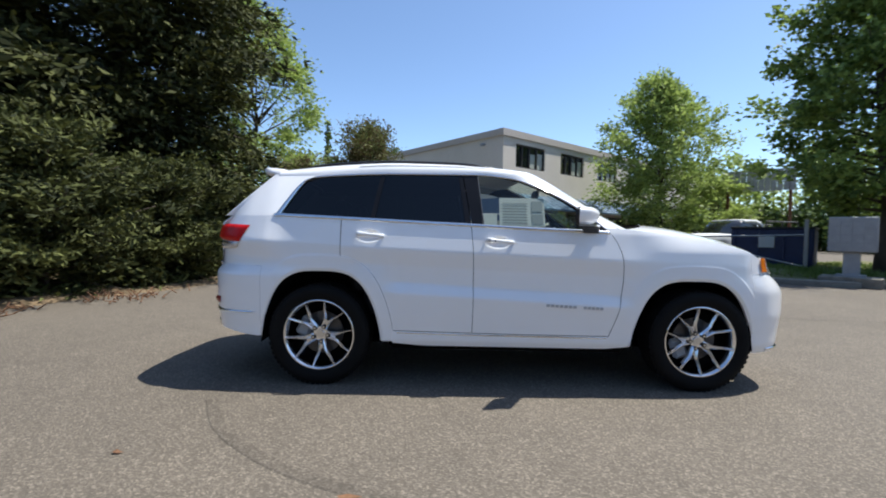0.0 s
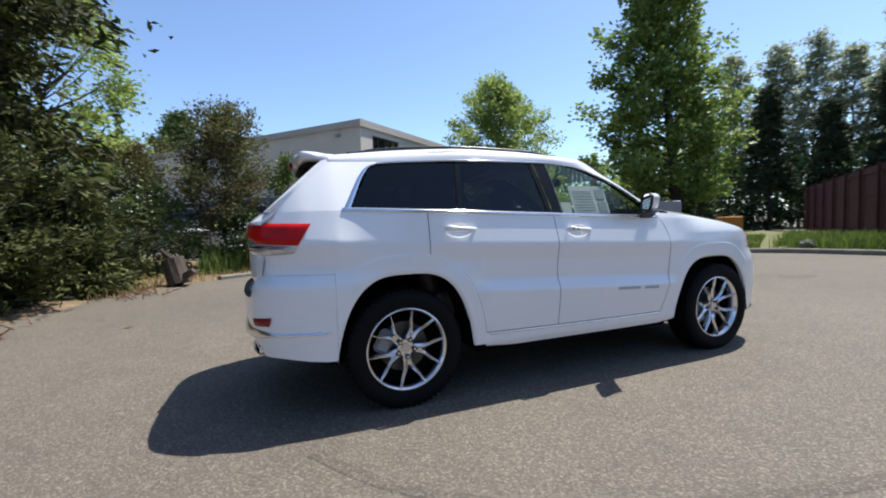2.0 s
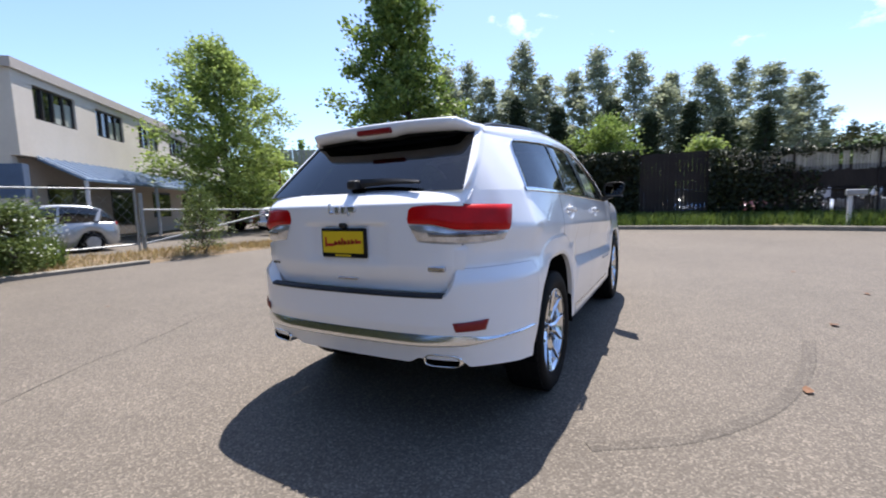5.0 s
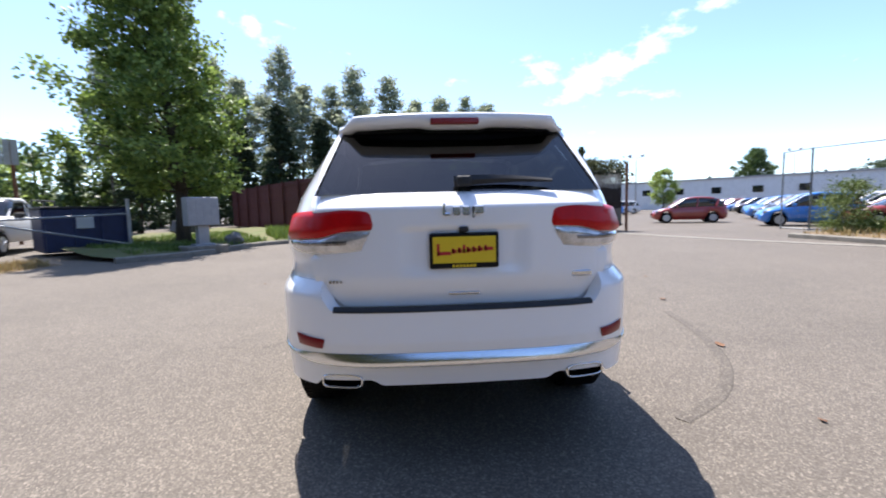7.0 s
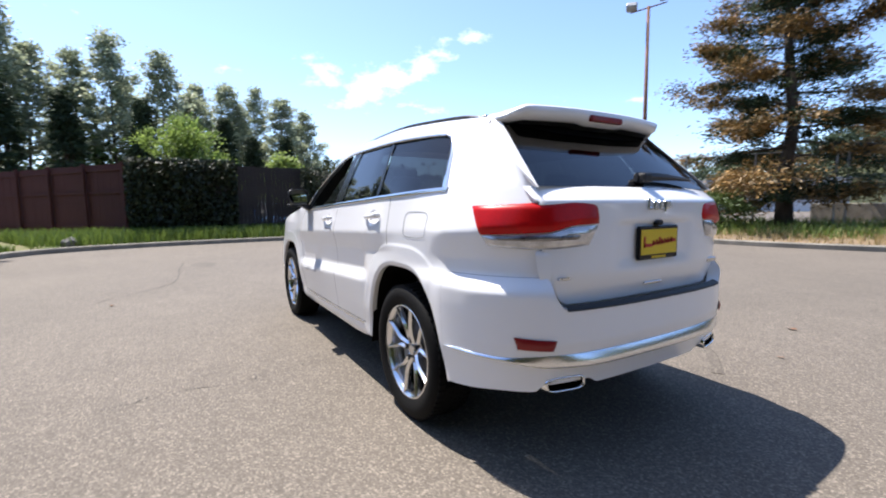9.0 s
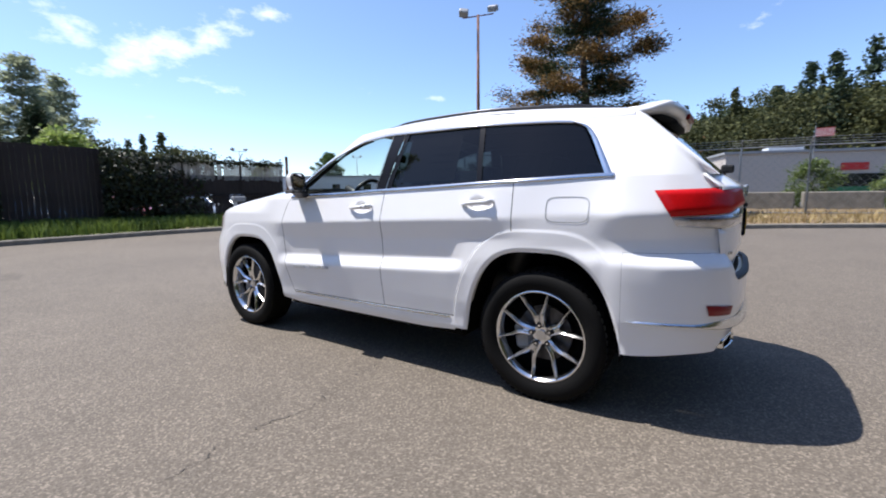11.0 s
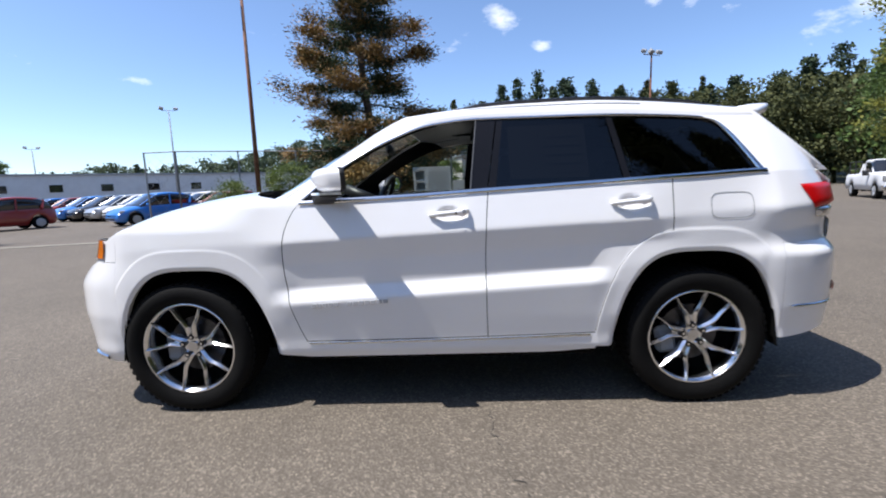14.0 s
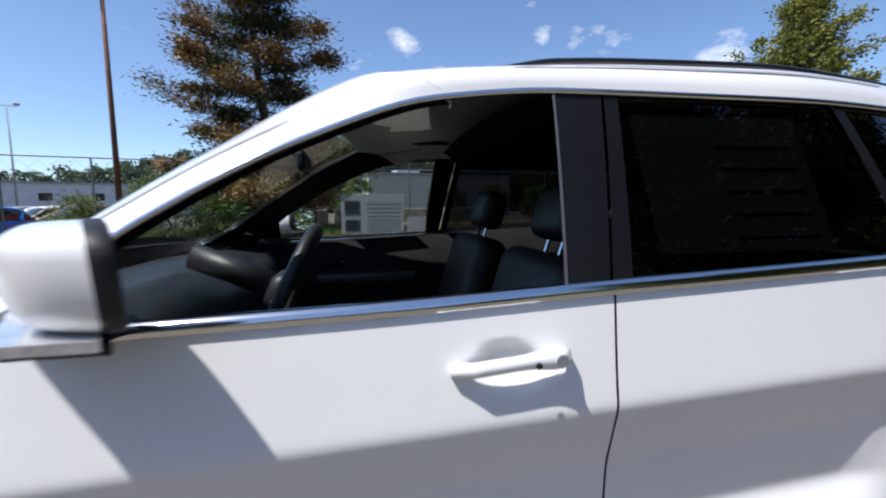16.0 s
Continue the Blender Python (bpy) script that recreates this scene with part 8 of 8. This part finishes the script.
box(bm, px - 0.016, px + 0.02, -0.022, 0.022, 1.118, 1.142, 0.006)
part("gate_camera", bm, BLACK, gate, "small black reversing camera")

# ---- wheels ----


def build_wheel():
    w = thing("wheel", "", "")
    for k in ("label", "category"):
        if k in w:
            del w[k]
    # tyre, axis along y, outer face at +y
    prof = [(0.268, -0.105), (0.285, -0.118), (0.33, -0.128), (0.362, -0.120), (0.379, -0.104), (0.384, -0.085), (0.3855, -0.05), (0.386, 0.0), (0.3855, 0.05), (0.384, 0.085), (0.379, 0.104), (0.362, 0.120), (0.33, 0.128), (0.285, 0.118), (0.268, 0.105)]
    n = 72
    vs = [(r * math.cos(2 * math.pi * i / n), y, r * math.sin(2 * math.pi * i / n)) for i in range(n) for r, y in prof]
    k = len(prof)
    fs = [(i * k + j, i * k + j + 1, ((i + 1) % n) * k + j + 1, ((i + 1) % n) * k + j) for i in range(n) for j in range(k - 1)]
    tyre = mesh_ob("tyre", vs, fs, RUBBER, w, "black tyre", True)
    bm = bm_new()                                       # tread blocks and sidewall ribs
    for i in range(60):
        a = 2 * math.pi * i / 60
        m = Matrix.Rotation(-a, 4, 'Y')
        for yo, off in ((-0.082, 0.0), (-0.028, 0.5), (0.028, 0.0), (0.082, 0.5)):
            mm = Matrix.Rotation(-a - off * 2 * math.pi / 60, 4, 'Y')
            box(bm, 0.380, 0.3885, yo - 0.022, yo + 0.022, -0.013, 0.013, m=mm)
    part("tread", bm, RUBBER, tyre)
    # rim lip and barrel
    prof = [(0.262, 0.110), (0.272, 0.112), (0.273, 0.104), (0.262, 0.098), (0.250, 0.075), (0.245, 0.02), (0.245, -0.10)]
    k = len(prof)
    vs = [(r * math.cos(2 * math.pi * i / n), y, r * math.sin(2 * math.pi * i / n)) for i in range(n) for r, y in prof]
    fs = [(i * k + j, ((i + 1) % n) * k + j, ((i + 1) % n) * k + j + 1, i * k + j + 1) for i in range(n) for j in range(k - 1)]
    rim = mesh_ob("rim", vs, fs, ALLOY, w, "polished ten-spoke alloy rim", True)
    # backing and brake disc
    bm = bm_new()
    rod(bm, (0, -0.10, 0), (0, -0.06, 0), 0.246, n=40)
    part("barrel_back", bm, WELL, rim)
    bm = bm_new()
    rod(bm, (0, -0.01, 0), (0, 0.008, 0), 0.165, n=36)
    part("brake_disc", bm, DISC, w, "dull grey brake disc")
    bm = bm_new()
    box(bm, 0.08, 0.19, -0.02, 0.035, -0.10, 0.06, 0.02)
    part("brake_caliper", bm, GREY_METAL, w, "grey brake caliper")
    # spokes in five forked pairs, each round a wheel nut
    bend = curve([(0.0, 15.0), (0.33, 10.5), (0.66, 16.8), (1.0, 19.5)])
    wide = curve([(0.0, 0.0150), (0.33, 0.0145), (0.66, 0.0120), (1.0, 0.0078)])
    for s in range(10):
        pair = s // 2
        sgn = -1 if s % 2 == 0 else 1
        bm = bm_new()
        rows = []
        for i in range(13):
            t = i / 12
            r = lerp(0.050, 0.264, t)
            a = math.radians(90 + 72 * pair + sgn * bend(t))
            wd = wide(t)
            yo = lerp(0.064, 0.101, t ** 0.7)
            c, sn = math.cos(a), math.sin(a)
            tx, tz = -sn, c
            rows.append([bm.verts.new((r * c + tx * w_, y_, r * sn + tz * w_)) for w_, y_ in ((-wd, yo - 0.034), (-wd, yo - 0.008), (-wd * 0.18, yo + 0.006), (wd * 0.18, yo + 0.006), (wd, yo - 0.008), (wd, yo - 0.034))])
        for ra, rb in zip(rows, rows[1:]):
            for q in range(6):
                bm.faces.new((ra[q], ra[(q + 1) % 6], rb[(q + 1) % 6], rb[q]))
        bm.faces.new(rows[0])
        bm.faces.new(rows[-1][::-1])
        bmesh.ops.recalc_face_normals(bm, faces=bm.faces)
        part("spoke", bm, ALLOY, rim)
    for pair in range(5):                                # web that joins a pair at the hub
        bm = bm_new()
        ring = [(r * math.cos(math.radians(90 + 72 * pair + da)), r * math.sin(math.radians(90 + 72 * pair + da))) for r, da in ((0.030, -30), (0.112, -9), (0.120, 0), (0.112, 9), (0.030, 30))]
        lo, hi = [[bm.verts.new((x, y_, z)) for x, z in ring] for y_ in (0.030, 0.060)]
        bm.faces.new(hi)
        for q in range(5):
            bm.faces.new((lo[q], lo[(q + 1) % 5], hi[(q + 1) % 5], hi[q]))
        bmesh.ops.recalc_face_normals(bm, faces=bm.faces)
        part("spoke_web", bm, ALLOY, rim)
    bm = bm_new()
    rod(bm, (0, 0.02, 0), (0, 0.059, 0), 0.060, 0.054, 30)
    part("hub", bm, ALLOY, rim)
    bm = bm_new()
    rod(bm, (0, 0.05, 0), (0, 0.070, 0), 0.034, 0.030, 24)
    part("centre_cap", bm, SATIN, rim)
    for i in range(5):
        a = math.radians(90 + 72 * i)
        bm = bm_new()
        c, sn = 0.0590 * math.cos(a), 0.0590 * math.sin(a)
        rod(bm, (c, 0.050, sn), (c, 0.0765, sn), 0.0165, n=16)
        pocket = part("lug_pocket", bm, BLACK, rim)
        bm = bm_new()
        rod(bm, (c, 0.05, sn), (c, 0.0800, sn), 0.0092, 0.0080, 6)
        part("wheel_nut", bm, CHROME, rim)
    return w


wheel = build_wheel()
wheel.parent = suv
wheel.matrix_basis = pose(WB, 0.812, 0.386, 0, 1, 0)
for x, sd, spin in ((-WB, 1, 8), (WB, -1, 22), (-WB, -1, -28)):
    c = copy_thing(wheel, pose(x, 0.812 * sd, 0.386, 0, 0, 0 if sd == 1 else 180) @ pose(0, 0, 0, 0, spin, 0))
# dark wheel housings and underside
for cx in (CXF, CXR):
    for side in (1, -1):
        v = []
        for i in range(25):
            u = lerp(cx - 0.462, cx + 0.462, i / 24)
            z = max(arch_z(u, cx, 1.0) + 0.012, 0.32)
            v += [(u, side * (0.935 - 0.1 * max(abs(u) - 1.75, 0)), z), (u, side * 0.50, z + 0.02)]
        mesh_ob("wheel_housing", v, [(2 * i, 2 * i + 2, 2 * i + 3, 2 * i + 1) for i in range(24)], WELL, suv, "black wheel housing")
        mesh_ob("housing_wall", [(cx - 0.47, side * 0.56, 0.25), (cx + 0.47, side * 0.56, 0.25), (cx + 0.47, side * 0.56, 0.92), (cx - 0.47, side * 0.56, 0.92)], [(0, 1, 2, 3)], WELL, suv, "black housing wall")
bm = bm_new()
box(bm, -1.85, 2.05, -0.56, 0.56, 0.26, 0.40, 0.03)
box(bm, -0.93, 0.91, -0.86, 0.86, 0.27, 0.42, 0.03)
box(bm, -2.30, -1.92, -0.66, 0.66, 0.44, 0.50, 0.02)
rod(bm, (-WB, -0.75, 0.386), (-WB, 0.75, 0.386), 0.05, n=10)
rod(bm, (WB, -0.75, 0.386), (WB, 0.75, 0.386), 0.05, n=10)
part("underbody", bm, WELL, suv, "dark underbody")
bm = bm_new()
box(bm, 0.98, 2.02, -0.54, 0.54, 0.38, 0.98, 0.03)
part("engine_bay", bm, WELL, suv, "dark closed engine bay")
bm = bm_new()
box(bm, -2.22, -1.10, -0.55, 0.55, 0.48, 0.86, 0.03)
part("load_floor", bm, DARK, suv, "dark load floor")

# ---- mirrors ----
MX, MY, MZ, SWEEP = 0.50, 1.035, 1.327, 0.056


def sq(a):
    return math.copysign(abs(math.cos(a)) ** 0.55, math.cos(a)), math.copysign(abs(math.sin(a)) ** 0.55, math.sin(a))


def loft(bm, rings):
    for a, b2 in zip(rings, rings[1:]):
        for k in range(len(a)):
            bm.faces.new((a[k], a[(k + 1) % len(a)], b2[(k + 1) % len(a)], b2[k]))


for side in (1, -1):
    def ring_at(bm, x, fy, fz, dy=0.0):
        out = []
        for k in range(28):
            ca, sa = sq(2 * math.pi * k / 28)
            out.append(bm.verts.new((x - SWEEP * ca * fy, side * (MY + dy + 0.103 * ca * fy + 0.010 * sa), MZ + 0.066 * sa * fz - 0.004 * ca)))
        return out
    bm = bm_new()
    rings = []
    for i in range(13):
        t = i / 12                                       # from rear edge to nose
        sc = (1 - 0.72 * t ** 5) * (1 - 0.06 * t)
        rings.append(ring_at(bm, lerp(MX, MX + 0.125, t), sc, sc, -0.02 * t))
    loft(bm, rings)
    bm.faces.new(rings[-1])
    bmesh.ops.recalc_face_normals(bm, faces=bm.faces)
    mo = part("door_mirror", bm, PAINT, suv, "white door mirror on a black foot", True)
    bm = bm_new()
    loft(bm, [ring_at(bm, MX + 0.002, 1.005, 1.01), ring_at(bm, MX - 0.022, 1.0, 1.0), ring_at(bm, MX - 0.026, 0.95, 0.93), ring_at(bm, MX - 0.014, 0.90, 0.86)])
    bmesh.ops.recalc_face_normals(bm, faces=bm.faces)
    part("mirror_rim", bm, BLACK, mo, "black mirror rim", True)
    bm = bm_new()
    bm.faces.new(ring_at(bm, MX - 0.015, 0.91, 0.87))
    part("mirror_glass", bm, MIRRORM, mo, "mirror glass")
    bm = bm_new()
    rings = []
    for i in range(9):
        t = i / 8                                        # strip under the housing
        y = lerp(0.95, 1.128, t)
        x0, x1 = MX - SWEEP * (y - MY) / 0.103, MX + 0.110 - SWEEP * (y - MY) / 0.103
        rings.append([bm.verts.new((x, side * y, z)) for x, z in ((x0, 1.250), (x0, 1.263), (x1, 1.263), (x1 + 0.004, 1.250))])
    loft(bm, rings)
    bm.faces.new(rings[0])
    bm.faces.new(rings[-1])
    bmesh.ops.recalc_face_normals(bm, faces=bm.faces)
    part("indicator_strip", bm, CLEAR_LENS, mo, "clear indicator strip")
    bm = bm_new()
    rings = []
    for i in range(9):
        t = i / 8
        y = lerp(0.905, 1.11, t)
        x0, x1 = MX - 0.012 - SWEEP * (y - MY) / 0.103, MX + 0.10 - SWEEP * (y - MY) / 0.103
        zb = lerp(1.198, 1.241, sstep(0.0, 0.65, t))
        rings.append([bm.verts.new((x, side * y, z)) for x, z in ((x0, zb), (x0, 1.252), (x1, 1.252), (x1, zb))])
    loft(bm, rings)
    bm.faces.new(rings[0])
    bm.faces.new(rings[-1])
    bmesh.ops.recalc_face_normals(bm, faces=bm.faces)
    part("mirror_foot", bm, BLACK, mo, "black mirror foot")
    # black corner trim in the window's front tip
    v = [cabin(0.745, 1.212, 0.001), cabin(0.60, Z_BELT(0.60) + 0.012, 0.001), cabin(0.60, DLO_TOP(0.60) - 0.012, 0.001)]
    sided("mirror_trim", v, [(0, 1, 2)], BLACK_GLOSS, suv, side, "black corner trim")

# ---- cabin ----
bm = bm_new()
box(bm, -2.1, 0.95, -0.52, 0.52, 0.42, 0.50)
box(bm, -0.93, 0.90, -0.84, 0.84, 0.43, 0.49)
part("cabin_floor", bm, DARK, suv, "dark cabin floor")
for side in (1, -1):
    v = []
    for i in range(31):
        x = lerp(-1.95, 0.86, i / 30)
        y = float(np.interp(x, bx, by))
        zl_ = 0.45 if x > -0.93 else 0.93
        v += [(x, side * (y - 0.075), zl_), (x, side * (y - 0.10), 0.95), (x, side * (y - 0.055), Z_BELT(x) - 0.012), (x, side * (y - 0.006), Z_BELT(x) - 0.004)]
    mesh_ob("door_lining", v, grid_faces(30, 3), DARK, suv, "dark door lining", True)
    bm = bm_new()
    box(bm, -0.15, 0.42, min(side * 0.76, side * 0.86), max(side * 0.76, side * 0.86), 0.97, 1.03, 0.02)
    part("armrest", bm, LEATHER, suv, "black door armrest")
    bm = bm_new()
    box(bm, 0.26, 0.38, min(side * 0.80, side * 0.845), max(side * 0.80, side * 0.845), 1.085, 1.10, 0.006)
    part("inner_handle", bm, CHROME, suv, "bright inner door handle")
# dashboard
v = []
for i in range(17):
    s = 2 * i / 16 - 1
    for x, z in ((0.62, 0.62), (0.60, 0.95), (0.58, 1.08), (0.64, 1.165), (0.82, 1.19), (1.05, 1.18)):
        hump = 0.07 * math.exp(-((s - 0.52) / 0.24) ** 2) if 1.0 < z and x < 0.7 else 0
        v.append((x, 0.80 * s, z + hump))
mesh_ob("dashboard", v, grid_faces(16, 5), LEATHER, suv, "black dashboard", True)


def seat(x, y, w_, h, label):
    s = thing("seat", "", "")
    for k in ("label", "category"):
        if k in s:
            del s[k]
    s["label"] = label
    s.parent = suv
    s.location = (x, y, 0)
    bm = bm_new()
    box(bm, -0.25, 0.27, -w_ / 2, w_ / 2, 0.50, 0.72, 0.06, seg=3)
    part("cushion", bm, LEATHER, s, smooth=True)
    bm = bm_new()
    m = Matrix.Translation((-0.25, 0, 0.68)) @ Matrix.Rotation(radians(-18), 4, 'Y')
    box(bm, -0.08, 0.08, -w_ / 2, w_ / 2, 0, h, 0.06, m=m, seg=3)
    part("backrest", bm, LEATHER, s, smooth=True)
    n = 2 if w_ > 0.8 else 1
    for k in range(n):
        bm = bm_new()
        yo = 0 if n == 1 else (-0.38 + 0.76 * k)
        mm = m @ Matrix.Translation((0.0, yo, h + 0.13))
        box(bm, -0.05, 0.06, -0.125, 0.125, -0.09, 0.09, 0.04, m=mm, seg=3)
        part("headrest", bm, LEATHER, s, smooth=True)
    for k in range(n):
        yo = 0 if n == 1 else (-0.38 + 0.76 * k)
        for dy in (-0.05, 0.05):
            bm = bm_new()
            a, b2 = m @ Vector((0, yo + dy, h - 0.03)), m @ Vector((0, yo + dy, h + 0.08))
            rod(bm, a, b2, 0.007, n=6)
            part("headrest_post", bm, CHROME, s)
    return s


seat(0.02, 0.40, 0.52, 0.60, "black leather driver's seat")
seat(0.02, -0.40, 0.52, 0.60, "black leather passenger's seat")
seat(-0.92, 0.0, 1.36, 0.58, "black leather rear bench")
# steering wheel
bm = bm_new()
m = Matrix.Translation((0.36, 0.42, 1.175)) @ Matrix.Rotation(radians(66), 4, 'Y')
pr = []
for i in range(36):
    a = 2 * math.pi * i / 36
    for k in range(8):
        b = 2 * math.pi * k / 8
        r = 0.185 + 0.017 * math.cos(b)
        pr.append(bm.verts.new(m @ Vector((r * math.cos(a), r * math.sin(a), 0.017 * math.sin(b)))))
for i in range(36):
    for k in range(8):
        bm.faces.new((pr[i * 8 + k], pr[i * 8 + (k + 1) % 8], pr[((i + 1) % 36) * 8 + (k + 1) % 8], pr[((i + 1) % 36) * 8 + k]))
box(bm, -0.05, 0.05, -0.08, 0.08, 0.0, 0.05, 0.02, m=m)
box(bm, -0.02, 0.02, -0.18, 0.18, 0.005, 0.02, 0.004, m=m)
box(bm, 0.0, 0.17, -0.02, 0.02, 0.005, 0.02, 0.004, m=m)
rod(bm, m @ Vector((0, 0, 0.03)), m @ Vector((0, 0, 0.26)), 0.035, n=10)
bmesh.ops.recalc_face_normals(bm, faces=bm.faces)
sw = part("steering_wheel", bm, LEATHER, suv, "black leather steering wheel", True)
bm = bm_new()
box(bm, -0.012, 0.012, -0.165, -0.075, 0.0, 0.022, 0.004, m=m)
box(bm, -0.012, 0.012, 0.075, 0.165, 0.0, 0.022, 0.004, m=m)
part("spoke_trim", bm, SATIN, sw, "satin spoke trim")
bm = bm_new()
box(bm, 0.34, 0.37, -0.13, 0.13, 1.425 + 0.10, 1.50 + 0.10, 0.02, seg=2)
rod(bm, (0.37, 0, 1.57), (0.42, 0, 1.66), 0.012, n=8)
part("inner_mirror", bm, BLACK, suv, "black inner mirror")
# papers on the passenger's window and the tinted left window


def sheet(name, x0, x1, z0, z1, side, off, material, label):
    v = []
    for i in range(7):
        x = lerp(x0, x1, i / 6)
        for z in (z0, z1):
            p = cabin(x, z, off)
            v.append((p.x, p.y * side, p.z))
    ob = mesh_ob(name, v, grid_faces(6, 1), material, suv, label)
    md = ob.modifiers.new("thickness", 'SOLIDIFY')
    md.thickness = 0.0006
    return ob


sheet("price_sheet", -0.085, 0.265, 1.245, 1.465, -1, -0.020, PAPER, "white price sheet inside the window")
for k in range(8):
    sheet("sheet_line", -0.06, 0.13, 1.266 + 0.022 * k, 1.272 + 0.022 * k, -1, -0.0175, GREYINK, "grey line on the sheet")
sheet("sheet_panel", 0.165, 0.250, 1.262, 1.338, -1, -0.0175, GREYINK, "dark panel on the sheet")
sheet("sheet_panel", 0.165, 0.250, 1.360, 1.440, -1, -0.0175, GREYINK, "dark panel on the sheet")
sheet("price_sheet", -0.215, -0.105, 1.248, 1.335, -1, -0.020, PAPER, "small white card inside the window")
sheet("price_sheet", -0.86, -0.43, 1.30, 1.60, 1, -0.020, mat("window_sticker", (0.020, 0.020, 0.022), 0.8, var=0.05), "window sticker behind dark glass")
for k in range(5):
    sheet("sheet_line", -0.82, -0.62, 1.33 + 0.05 * k, 1.342 + 0.05 * k, 1, -0.0175, STICKER_INK, "grey line on the sheet")
# inner dark layer behind the body seams
for side in (1, -1):
    v = []
    for i in range(41):
        x = lerp(-1.42, 0.92, i / 40)
        for j in range(9):
            z = lerp(max(0.40, arch_z(x, CXR, 1.10) + 0.01, arch_z(x, CXF, 1.10)), Z_BELT(x) - 0.02, j / 8)
            p = skin(x, z)
            v.append((p.x, side * (p.y - 0.022), z))
    mesh_ob("seam_backing", v, grid_faces(40, 8), BLACK, suv, "dark layer behind the door seams")
